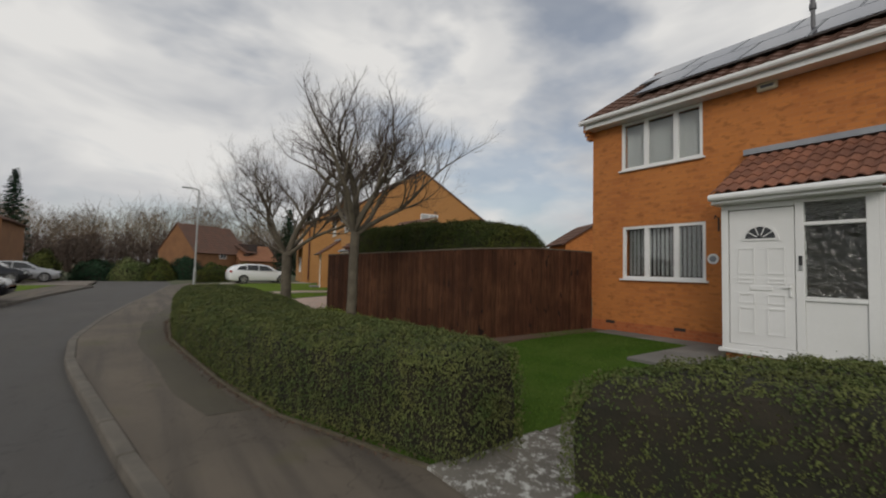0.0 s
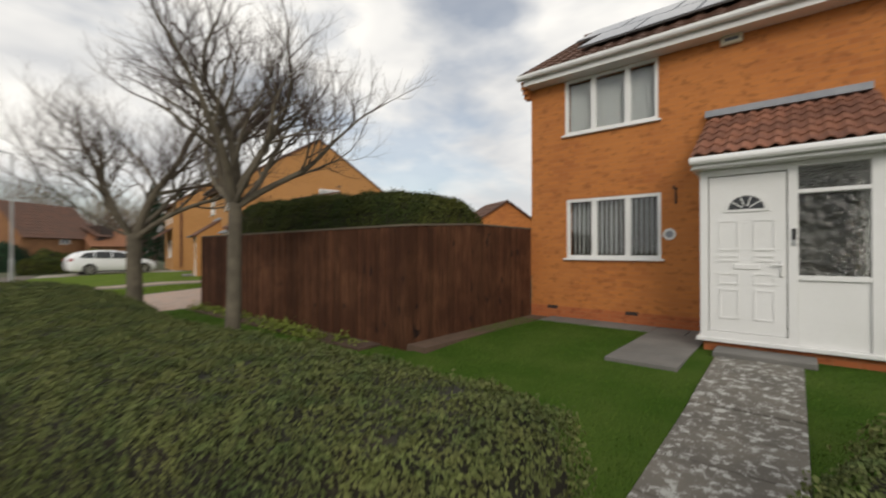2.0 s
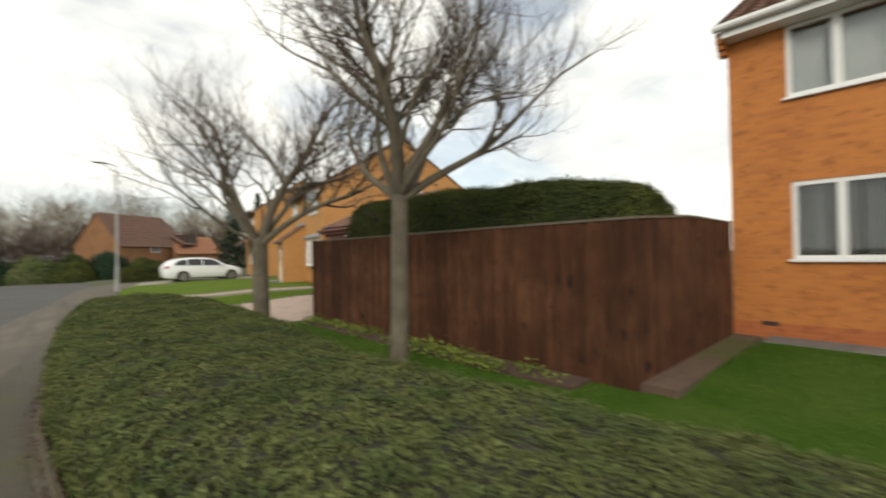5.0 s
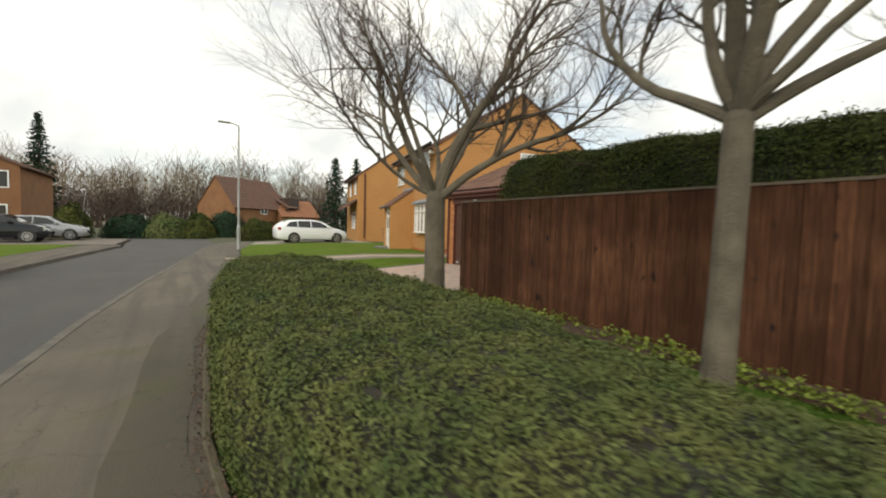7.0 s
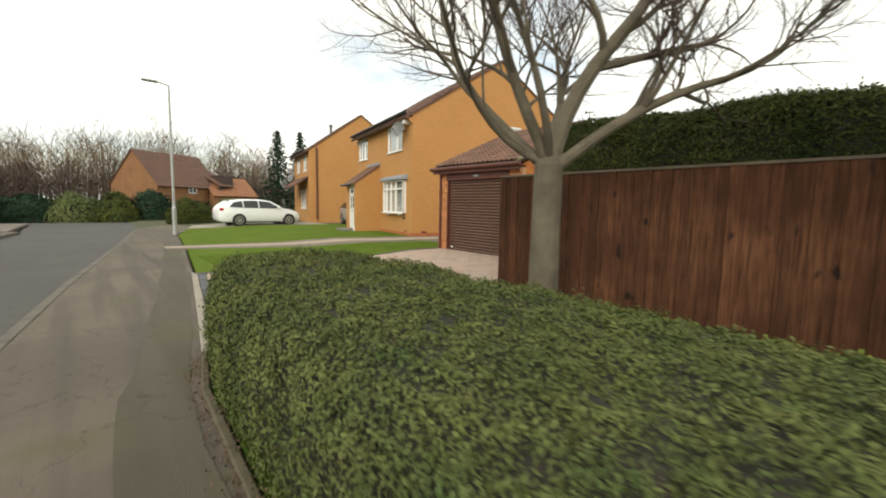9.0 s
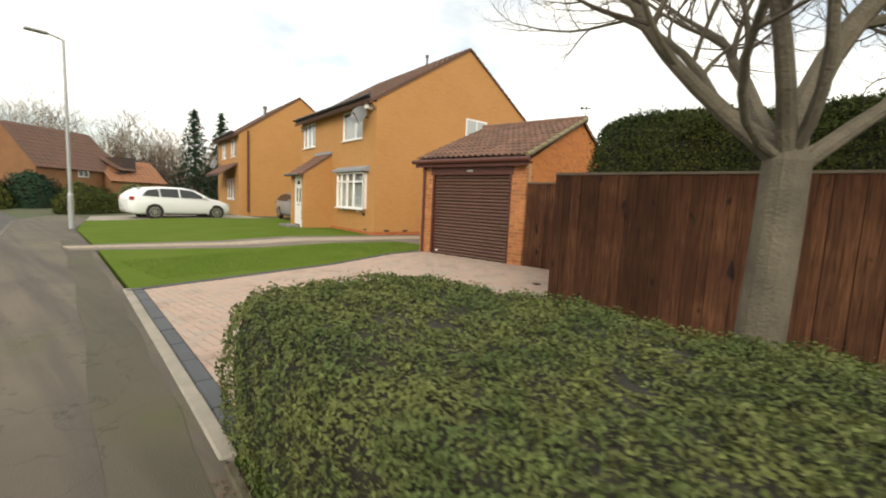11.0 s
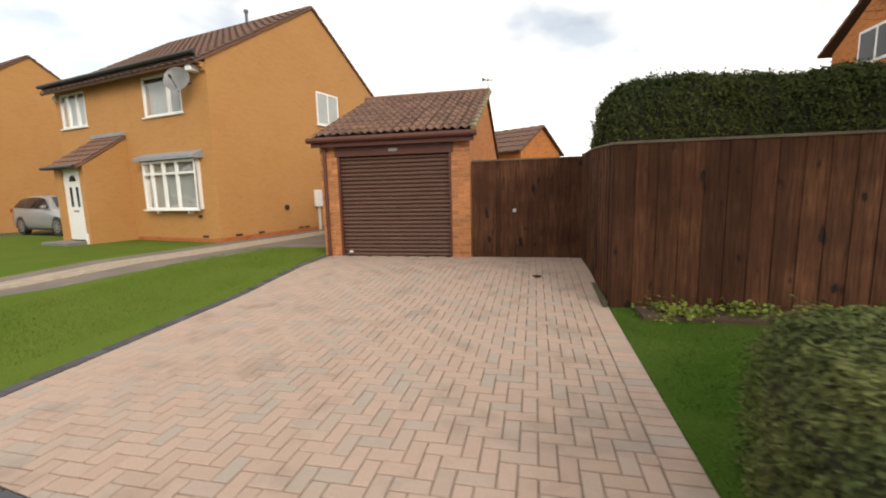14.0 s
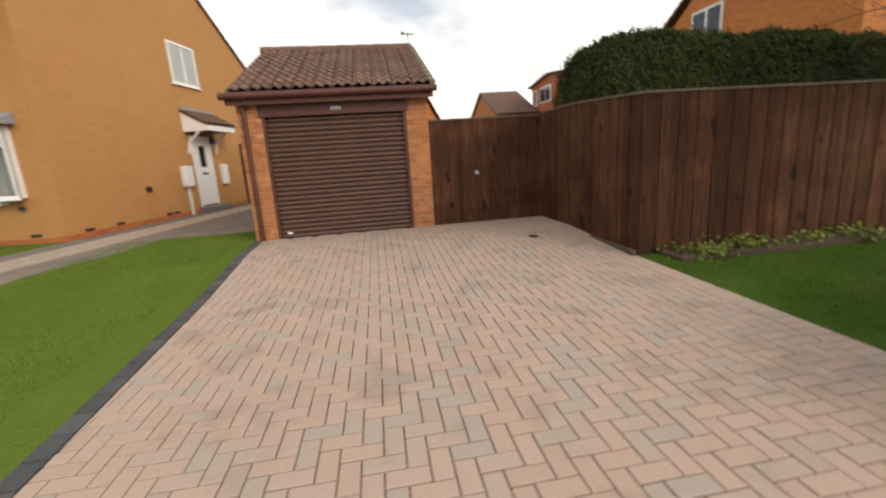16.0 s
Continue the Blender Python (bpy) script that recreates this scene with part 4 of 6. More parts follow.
part("roof_core", bm, M_WHITE, bay)
tiled(bay, ptile, M_TILEP, Vector((H1X, -5.18, 3.14)), (0, 1, 0), bd, 8, 3, 0.31, 0.285)
part("bay_fascia", boxes([(8.30, 8.325, -5.06, -2.78, 2.36, 2.565), (8.325, H1X - .002, -5.06, -5.035, 2.36, 2.565), (8.325, H1X - .002, -5.03, -2.80, 2.37, 2.39)]), M_WHITE, bay)
bm = bmesh.new()
tube(bm, [(8.25, -5.24, 2.55), (8.25, -2.86, 2.55)], 0.055, 10)
part("gutter", bm, M_WHITE, bay)
part("flashing", boxes([(H1X - 0.16, H1X - .002, -5.12, -2.75, 3.15, 3.27)]), M_LEAD, bay)
for y, z0, z1, xo in ((-2.90, 1.75, 2.36, 8.5), (-5.02, 1.75, 2.36, 8.45), (-3.6, 0.52, 1.08, 8.6), (-4.45, 0.52, 1.08, 8.6)):
    bm = bmesh.new()
    prism(bm, [(H1X, y, z0), (H1X - 0.07, y, z0), (H1X - 0.07, y, z1 - 0.07), (xo, y, z1 - 0.07), (xo, y, z1), (H1X, y, z1)], (0, 0.06, 0))
    prism(bm, [(H1X - 0.06, y + .005, z0 + 0.10), (H1X - 0.06, y + .005, z0 + 0.22), (xo + 0.10, y + .005, z1 - 0.06), (xo + 0.22, y + .005, z1 - 0.06)], (0, 0.05, 0))
    part("bracket", bm, M_DARKWOOD, bay)
bm = bmesh.new()
tube(bm, [(8.25, -5.19, 2.5), (8.6, -5.24, 2.36), (8.98, -5.3, 2.2), (8.98, -5.32, 0.42), (8.96, -5.72, 0.16), (8.9, -5.74, -0.02)], 0.034, 10)
tagged(mesh_ob("downpipe", bm, M_PIPEWHITE), "white plastic downpipe with a bend near the ground", "downpipe")
bm = bmesh.new()
tube(bm, [(8.99, -5.9, 4.6), (8.99, -5.9, 0.0)], 0.034, 8)
tagged(mesh_ob("downpipe", bm, M_PIPEWHITE), "white plastic downpipe at the corner of the house", "downpipe")

# garden path of slabs, and the slabs along the house
path = tagged(new("garden_path"), "garden path of weathered grey slabs leading to the porch", "path", kind="structure")
x, k = 1.9, 0
while x < 7.15:
    l = min(0.60, 7.2 - x)
    ym = (-1.45 if x < 3 else -1.48)
    bm = boxes([(0, l - 0.012, -0.42, 0.42, -0.05, 0)], 0.006)
    ob = part("slab", bm, M_LICHEN, path)
    ob.matrix_basis = Matrix.Translation((x, ym, g(x + .3) + 0.012)) @ Matrix.Rotation(-math.atan2(g(x + l) - g(x), l), 4, "Y")
    x += 0.6
edge = tagged(new("slab_border"), "row of grey slabs along the foot of the brick wall", "path", kind="structure")
for i in range(6):
    y = 2.0 - i * 0.5
    ob = part("slab", boxes([(8.45, 9.04, y - 0.49, y, -0.05, 0.014)], 0.006), M_SLAB, edge)
for i in range(4):
    ob = part("slab", boxes([(6.35 + i * 0.53, 6.87 + i * 0.53, -0.80, 0.02, -0.12, 0.010)], 0.006), M_SLAB, edge)
tagged(part("soil_edge", boxes([(5.28, 9.0, 2.1, 2.45, -0.2, -0.005)]), M_BED), "bare soil strip below the fence", "soil bed", kind="structure")


# ---- fences ----
def fence_run(name, p, q, label, zt=1.83, board=0.112, normal=None):
    """Upright boards between two points, with a capping rail."""
    f = thing(name, label, "fence", "fences")
    P_, Q_ = Vector((*p, 0)), Vector((*q, 0))
    d = (Q_ - P_)
    L = d.length
    d.normalize()
    n = round(L / board)
    w = L / n
    ang = math.atan2(d.y, d.x)
    rr = random.Random(int(abs(p[0] * 7 + p[1] * 13)))
    for i in range(n):
        c = P_ + d * (w * i)
        zb = g((c + d * w / 2).x) - 0.02
        top = g((c + d * w / 2).x) + zt - 0.03
        th = 0.018
        off = 0.0 if i % 2 else 0.012
        bm = boxes([(0.001, w + 0.012, off - th / 2, off + th / 2, zb, top)], 0.003)
        ob = part("board", bm, M_FENCE, f)
        ob.matrix_basis = Matrix.Translation((c.x, c.y, 0)) @ Matrix.Rotation(ang, 4, "Z")
    bm = bmesh.new()
    m = 10
    nn = Vector((-d.y, d.x, 0)) * 0.03
    prev = None
    for i in range(m + 1):
        a = P_ + d * (L * i / m)
        za = g(a.x) + zt - 0.03
        cur = [bm.verts.new(v) for v in (a - nn + Vector((0, 0, za)), a + nn + Vector((0, 0, za)), a + nn + Vector((0, 0, za + .028)), a - nn + Vector((0, 0, za + .028)))]
        if prev:
            for k in range(4):
                bm.faces.new((prev[k], prev[(k + 1) % 4], cur[(k + 1) % 4], cur[k]))
        else:
            bm.faces.new(cur[::-1])
        prev = cur
    bm.faces.new(prev)
    part("capping", bm, M_CAP, f)
    return f


FX = 5.30
tagged(mesh_ob("fence_post", boxes([(8.16, 8.26, 9.90, 9.985, -0.1, 1.84)], 0.005), M_FENCE), "brown stained corner post of the fence", "fence post")
fence_run("fence", (9.04, 2.50), (FX, 2.47), "tall brown stained board fence joined to the brick wall")
fence_run("fence", (FX, 2.47), (FX, 9.94), "long tall brown stained board fence behind the lawn")
fence_run("fence", (FX, 9.94), (8.2, 9.94), "tall brown stained board fence beside the block driveway")
gate = fence_run("garden_gate", (8.22, 9.96), (8.22, 11.93), "brown stained board gate beside the garage", 1.80)
bm = bmesh.new()
tube(bm, [(8.2, 11.15, 0.87), (8.17, 11.15, 0.87)], 0.035, 12)
part("gate_latch", bm, M_ALLOY, gate)
tagged(part("gravel_board", boxes([(FX - 0.02, 8.2, 9.975, 10.03, -0.2, -0.04)]), M_MOSSY), "low concrete edging below the fence", "edging", kind="structure")
for y0, y1 in ((3.0, 9.7),):
    tagged(part("soil_bed", boxes([(4.85, 5.28, y0, y1, -0.25, -0.07)]), M_SOIL), "dark soil bed at the foot of the fence", "soil bed", kind="structure")

# ---- garage ----
GX, GY0, GY1 = 8.17, 11.96, 14.96
garage = thing("garage", "single brick garage with a brown roller door and a tiled roof", "garage")
for y0, y1 in ((GY0 + .004, 12.31), (14.6, GY1 - .004)):
    part("mortar_pier", boxes([(GX + 0.004, GX + 0.22, y0, y1, -0.05, 2.2)]), M_MORTAR, garage)
part("garage_wall", boxes([(GX + 0.22, 13.8, GY0, GY0 + 0.2, -0.05, 2.25), (GX + 0.22, 13.8, GY1 - 0.2, GY1, -0.05, 2.25), (13.6, 13.8, GY0 + .2, GY1 - .2, -.05, 2.25)]), M_BRICK1, garage)
bm = bmesh.new()
for y in (GY0, GY1 - 0.2):
    prism(bm, [(GX + 0.05, y, 2.252), (13.8, y, 2.252), (10.98, y, 3.54)], (0, 0.2, 0))
part("gable", bm, M_BRICK1, garage)
part("garage_head", boxes([(GX - 0.02, GX + 0.2, 12.27, 14.64, 1.96, 2.16)], 0.006), M_MAROON, garage)
part("fascia", boxes([(GX - 0.16, GX - 0.13, GY0 - 0.1, GY1 + 0.1, 2.14, 2.30), (GX - 0.13, GX + 0.1, GY0, GY1, 2.165, 2.185)]), M_MAROON, garage)
for y in (12.31, 14.55):
    part("door_frame", boxes([(GX + 0.0, GX + 0.12, y, y + 0.05, -0.02, 1.96)]), M_MAROON, garage)
bm = bmesh.new()
ns = 25
for i in range(1):
    z0, z1 = -0.01 + 1.97 * i / ns, -0.01 + 1.97 * (i + 1) / ns
    h = z1 - z0
    prism(bm, [(GX + 0.10, 12.36, z0 + .001), (GX + 0.088, 12.36, z0 + .004), (GX + 0.064, 12.36, z0 + h * .12), (GX + 0.050, 12.36, z0 + h * .4), (GX + 0.052, 12.36, z0 + h * .62), (GX + 0.07, 12.36, z0 + h * .88), (GX + 0.088, 12.36, z1 - .004), (GX + 0.10, 12.36, z1 - .001)], (0, 2.19, 0))
rd = part("roller_door", boxes([(GX + 0.101, GX + 0.112, 12.36, 14.55, -0.01, 1.96)]), M_DOORBROWN, garage, "brown ribbed roller door, closed")
slat = bpy.data.meshes.new("slat")
bm.to_mesh(slat)
bm.free()
slat.materials.append(M_DOORBROWN)
for i in range(ns):
    ob = new("slat", slat)
    ob.parent = rd
    ob.location = (0, 0, 1.97 * i / ns)
part("door_lock", boxes([(GX + 0.045, GX + 0.07, 14.38, 14.46, 0.06, 0.10)], 0.004), M_WHITE, garage)
part("number_plate", boxes([(GX - 0.03, GX - 0.02, 13.35, 13.52, 2.03, 2.08)]), M_LAMP, garage)
bm = bmesh.new()
tube(bm, [(GX - 0.2, GY0 - 0.16, 2.27), (GX - 0.2, GY1 + 0.16, 2.27)], 0.055, 10)
part("gutter", bm, M_MAROON, garage)
bm = bmesh.new()
tube(bm, [(GX - 0.19, GY1 - 0.12, 2.24), (GX - 0.05, GY1 - 0.12, 2.12), (GX - 0.05, GY1 - 0.12, 0.0), (GX - 0.14, GY1 - 0.12, -0.04)], 0.034, 10)
part("downpipe", bm, M_MAROON, garage)
gs = Vector((GX - 0.22 - 10.98, 0, 2.33 - 3.61))
roof_sheet("roof_deck", garage, M_TILE, (10.98, GY0 - 0.06, 3.56), (0, 1, 0), (-gs.x, 0, gs.z), GY1 - GY0 + 0.12, gs.length)
bm = bmesh.new()
upg = Vector((gs.z, 0, -gs.x)).normalized()
prism(bm, [Vector((10.98, GY0 - 0.08, 3.58)), Vector((10.98, GY1 + 0.08, 3.58)), Vector((10.98, GY1 + 0.08, 3.58)) + gs, Vector((10.98, GY0 - 0.08, 3.58)) + gs], (0, 0, -0.05))
part("roof_board", bm, M_DARKWOOD, garage)
tiled(garage, TILE, M_TILE, Vector((10.98, GY0 - 0.09, 3.60)), (0, 1, 0), gs, 10, 11, 0.318, 0.288)
bm = bmesh.new()
for i in range(8):
    y = GY0 - 0.1 + i * 0.4
    tube(bm, [(10.98, y, 3.60), (10.98, y + 0.41, 3.608)], 0.1, 10)
part("ridge_tiles", bm, M_TILE, garage)
bm = bmesh.new()
for i in range(11):
    p = Vector((10.98, GY0 - 0.1, 3.61)) + gs * (i / 11)
    q = Vector((10.98, GY0 - 0.1, 3.61)) + gs * ((i + 1) / 11)
    tube(bm, [p + Vector((0, 0, 0.0)), q + Vector((0, 0, 0.025))], 0.05, 8)
part("verge_mortar", bm, surf("mossy_verge", (0.26, 0.22, 0.13), (0.18, 0.15, 0.08), 6, 40, 0.95, 0.6), garage)
wv = tagged(new("weather_vane"), "small dark weather vane on the garage gable", "weather vane")
bm = bmesh.new()
tube(bm, [(11.0, GY0 - .05, 3.7), (11.0, GY0 - .05, 3.95)], 0.010, 6)
part("spindle", bm, M_BLACK, wv)
bm = bmesh.new()
tube(bm, [(11.0, GY0 - .18, 3.88), (11.0, GY0 + .08, 3.9)], 0.012, 6)
prism(bm, [(11.0, GY0 + .0, 3.90), (11.0, GY0 + .1, 3.86), (11.0, GY0 + .1, 3.96)], (0.008, 0, 0))
part("pointer", bm, M_BLACK, wv)


# ---- neighbouring houses ----
def neighbour(name, x0, y0, width, depth, mat, label, ze=4.86, zr=7.9, wins=()):
    """A two-storey house with its front facing -x and its gable facing -y."""
    h = thing(name, label, "house")
    x1, y1 = x0 + depth, y0 + width
    xr = (x0 + x1) / 2
    fmx = side_x(x0)
    part("front_wall", wall_with_holes(fmx, y0, y1, -0.2, ze, [w[:4] for w in wins]), mat, h)
    for y in (y0, y1 - 0.25):
        bm = boxes([(x0 + 0.28, x1, y, y + 0.25, -0.2, ze)])
        prism(bm, [(x0 + .002, y, ze + .002), (x1 - .002, y, ze + .002), (xr, y, zr - 0.1)], (0, 0.25, 0))
        part("side_wall", bm, mat, h)
    part("back_wall", boxes([(x1 - .25, x1, y0 + .25, y1 - .25, -.2, ze)]), mat, h)
    s = Vector((x0 - 0.35 - xr, 0, ze + 0.02 - (zr - ze) * 0.35 / (xr - x0) - zr + 0.0))
    roof_sheet("roof_front", h, M_ROOF, (xr, y0 - 0.06, zr), (0, 1, 0), s, y1 - y0 + 0.12, s.length)
    roof_sheet("roof_back", h, M_ROOF, (xr, y0 - 0.06, zr), (0, 1, 0), (-s.x, 0, s.z), y1 - y0 + 0.12, s.length)
    part("fascia", boxes([(x0 - 0.30, x0 - 0.27, y0 - .03, y1 + .03, ze - 0.14, ze + 0.03), (x0 - .27, x0, y0, y1, ze - .13, ze - .11)]), M_DARKWOOD, h)
    bm = bmesh.new()
    tube(bm, [(x0 - 0.36, y0 - 0.1, ze - 0.0), (x0 - 0.36, y1 + 0.1, ze - 0.0)], 0.06, 8)
    part("gutter", bm, M_BLACK, h)
    for w in wins:
        window(h, fmx, *w[:4], w[4], blinds=0.3, seed=int(w[0] * 10), top_bar=w[5] if len(w) > 5 else None)
    return h


def stand(obs, x, y, turn):
    """Turn things built round the origin and set them at their place."""
    m = Matrix.Translation((x, y, 0)) @ Matrix.Rotation(radians(turn), 4, "Z")
    for ob in obs:
        ob.matrix_world = m @ ob.matrix_basis


h2 = neighbour("house", 0, 0, 7.3, 8.4, M_BRICK2, "two-storey buff brick house with a plain gable beside the side drive", 4.86, 7.55,
               wins=[(1.05, 2.72, 3.54, 4.64, [1.62]), (5.62, 7.05, 3.56, 4.64, [6.1, 6.6])])
front, gable = side_x(0), side_y(0)
part("plinth", boxes([(-.006, 8.4, -.006, .2, -0.15, 0.12), (-.006, .2, .2, 3.7, -0.15, 0.10), (-.006, .2, 5.25, 7.3, -0.15, 0.10)]), M_PLINTH, h2)
w = window(h2, front @ Matrix.Translation((0, 0.17, 0)), 0.58, 2.86, 0.92, 2.28, [1.36, 1.92, 2.44], blinds=1.35, seed=12, top_bar=1.93)
part("window_cheek", lboxes(front, [(0.58, 0.62, 0, 0.155, 0.92, 2.28), (2.82, 2.86, 0, 0.155, 0.92, 2.28), (0.62, 2.82, 0, 0.155, 0.92, 0.95), (0.62, 2.82, 0, 0.155, 2.25, 2.28)]), M_WHITE, w)
for a in (1.0, 2.35):
    part("sill_bracket", lboxes(front, [(a, a + 0.05, 0, 0.16, 0.80, 0.88)], 0.01), M_WHITE, w)
part("curtain", lboxes(front, [(0.68, 1.05, -0.06, -0.02, 0.98, 2.2), (2.42, 2.78, -0.06, -0.02, 0.98, 2.2)], 0.015), M_WHITE, w)
bm = bmesh.new()
prism(bm, [(0, 0.42, 2.30), (-0.3, 0.42, 2.30), (-0.3, 0.42, 2.38), (0, 0.42, 2.52)], (0, 2.6, 0))
part("window_hood", bm, M_LEAD, h2)
for z, o in ((4.62, 0.22), (4.55, 0.15), (4.48, 0.08)):
    part("corbel", boxes([(-o, 0.0, -0.0, 0.11, z, z + 0.065)], 0.004), M_BRICK2, h2)
bm = bmesh.new()
tube(bm, [(4.2, 3.0, 7.45), (4.2, 3.0, 7.95)], 0.05, 8)
tube(bm, [(4.2, 3.0, 7.9), (4.2, 3.0, 8.0)], 0.08, 8)
part("roof_vent", bm, M_GREYPIPE, h2)
part("gable_window", wall_with_holes(gable, 4.16, 5.34, 3.68, 4.80, [(4.22, 4.73, 3.74, 4.74), (4.78, 5.28, 3.74, 4.74)], 0.03, 0.03), M_WHITE, h2)
part("gable_pane", lboxes(gable, [(4.22, 4.73, 0.004, 0.012, 3.74, 4.74), (4.78, 5.28, 0.004, 0.012, 3.74, 4.74)]), M_BLIND, h2)
part("window_sill", lboxes(gable, [(4.1, 5.4, 0, 0.06, 3.64, 3.68)], 0.006), M_WHITE, h2)
sd = part("side_door", lboxes(gable, [(4.47, 5.25, 0, 0.04, 0.22, 2.2)], 0.006), M_WHITE, h2, "white panelled side door with a narrow pane")
part("side_door_frame", lboxes(gable, [(4.41, 4.468, 0, 0.055, 0.16, 2.26), (5.252, 5.31, 0, 0.055, 0.16, 2.26), (4.468, 5.252, 0, 0.055, 2.202, 2.26)], 0.004), M_WHITE, sd)
part("door_pane", lboxes(gable, [(4.7, 4.98, 0.038, 0.046, 1.35, 1.98)]), M_CARGLASS, sd)
part("letter_plate", lboxes(gable, [(4.72, 4.98, 0.038, 0.05, 1.12, 1.19)]), M_BLACK, sd)
part("door_step", boxes([(4.35, 5.4, -0.4, 0, -0.05, 0.18)], 0.01), M_SLAB, h2)
for x in (0.45, 1.25, 2.9, 3.2):
    part("air_brick", lboxes(gable, [(x, x + .22, 0.007, 0.02, 0.13, 0.19)]), M_DARKWOOD, h2)
part("air_brick", lboxes(front, [(0.5, 0.72, 0.007, 0.02, 0.13, 0.19)]), M_DARKWOOD, h2)
part("boiler_vent", lboxes(front, [(0.68, 0.78, 0.0, 0.07, 0.68, 0.76)], 0.01), M_BLACK, h2)

hp = thing("porch", "brick porch with a lean-to tiled roof and a white door", "porch")
for row in [(-1.2, -.002, 3.75, 3.9, -0.2, 2.2), (-1.2, -1.0, 3.9, 3.97, -.2, 2.2), (-1.2, -1.0, 4.93, 5.1, -.2, 2.2), (-1.2, -.002, 5.1, 5.25, -0.2, 2.2)]:
    part("porch_wall", boxes([row]), M_BRICK2, hp)
bm = bmesh.new()
prism(bm, [(-1.2, 3.75, 2.202), (-.002, 3.75, 2.202), (-.002, 3.75, 3.04)], (0, 1.5, 0))
part("porch_gable", bm, M_BRICK2, hp)
pdn = Vector((-1.4, 0, 2.16 - 3.14))
roof_sheet("porch_roof", hp, M_TILE, (0, 3.72, 3.14), (0, 1, 0), pdn, 1.6, pdn.length)
part("flashing", boxes([(-.12, -.002, 3.7, 5.35, 3.12, 3.22)]), M_LEAD, hp)
bm = bmesh.new()
tube(bm, [(-1.44, 3.68, 2.16), (-1.44, 5.36, 2.16)], 0.05, 8)
part("gutter", bm, M_BLACK, hp)
pdoor = part("door", boxes([(-1.14, -1.09, 3.97, 4.93, 0.1, 2.18)], 0.006), M_WHITE, hp)
bm = bmesh.new()
prism(bm, [(-1.15, 4.45 + 0.17 * math.cos(t), 1.78 + 0.17 * math.sin(t)) for t in [math.pi * k / 10 for k in range(11)]], (0.012, 0, 0))
part("fan_light", bm, M_CARGLASS, pdoor)
for y in (4.22, 4.54):
    part("door_slit", boxes([(-1.148, -1.138, y, y + 0.12, 1.05, 1.62)], 0.002), M_CARGLASS, pdoor)
part("letter_plate", boxes([(-1.15, -1.138, 4.32, 4.58, 0.9, 0.96)]), M_LEAD, pdoor)
part("porch_step", boxes([(-1.75, -1.2, 3.9, 5.2, -.1, 0.08)], 0.01), M_SLAB, hp)
part("door_post", boxes([(-1.26, -1.2, 3.86, 3.95, 0.0, 0.3)], 0.01), M_WHITE, hp)
dsh = dish("satellite_dish", (-0.35, 0.6, 4.24), (-0.85, -0.45, 0.28), 0.33, (0.35, 0.0, 0.0))
lamps = [mesh_ob("security_light", boxes([(-0.28, 0.0, 0.2, 0.42, 4.46, 4.62)], 0.02), M_WHITE), mesh_ob("alarm_box", boxes([(-0.1, 0.0, 7.08, 7.26, 4.44, 4.62)], 0.02), M_CREAM)]
tagged(lamps[0], "white box under the eaves of the buff brick house", "alarm box")
tagged(lamps[1], "small cream alarm box under the eaves of the buff brick house", "alarm box")
cn = thing("door_canopy", "small tiled canopy with white timber brackets over the side door", "canopy")
roof_sheet("canopy_roof", cn, M_TILE, (4.2, 0, 2.98), (1, 0, 0), (0, -0.75, -0.42), 1.5, 0.86)
part("canopy_flashing", boxes([(4.2, 5.7, -0.1, -0.002, 2.96, 3.03)]), M_LEAD, cn)
for x in (4.22, 5.64):
    bm = bmesh.new()
    prism(bm, [(x, -0.002, 2.36), (x, -0.002, 2.94), (x, -0.72, 2.54), (x, -0.72, 2.36)], (0.035, 0, 0))
    part("canopy_cheek", bm, M_WHITE, cn)
part("canopy_board", boxes([(4.255, 5.64, -.72, -.69, 2.36, 2.52)]), M_WHITE, cn)
for x in (4.26, 5.6):
    bm = bmesh.new()
    tube(bm, [(x, -.03, 1.75), (x, -.1, 2.05), (x, -.45, 2.36)], 0.038, 6)
    part("canopy_bracket", bm, M_WHITE, cn)
lan = tagged(mesh_ob("wall_lantern", boxes([(5.36, 5.46, -0.16, -0.002, 2.05, 2.25)], 0.02), M_BLACK), "small black lantern beside the side door", "lantern")
mb = thing("meter_box", "white meter box with a pipe below it", "meter box")
part("cabinet", lboxes(gable, [(3.74, 4.1, 0, 0.16, 0.82, 1.40)], 0.02), M_WHITE, mb)
part("pipe", lboxes(gable, [(3.9, 3.97, 0, 0.08, 0.0, 0.82)], 0.01), M_PIPEWHITE, mb)
mb2 = tagged(mesh_ob("meter_box", lboxes(gable, [(5.68, 5.95, 0, 0.14, 0.78, 1.42)], 0.02), M_WHITE), "white meter box on the gable wall", "meter box")
bm = bmesh.new()
tube(bm, [(2.43, 0, 0.86), (2.43, -0.06, 0.86)], 0.075, 12)
vent = tagged(mesh_ob("wall_vent", bm, M_BLACK), "round black wall vent", "vent")
stand([h2, hp, dsh, *lamps, cn, lan, mb, mb2, vent], 10.19, 19.11, -12)

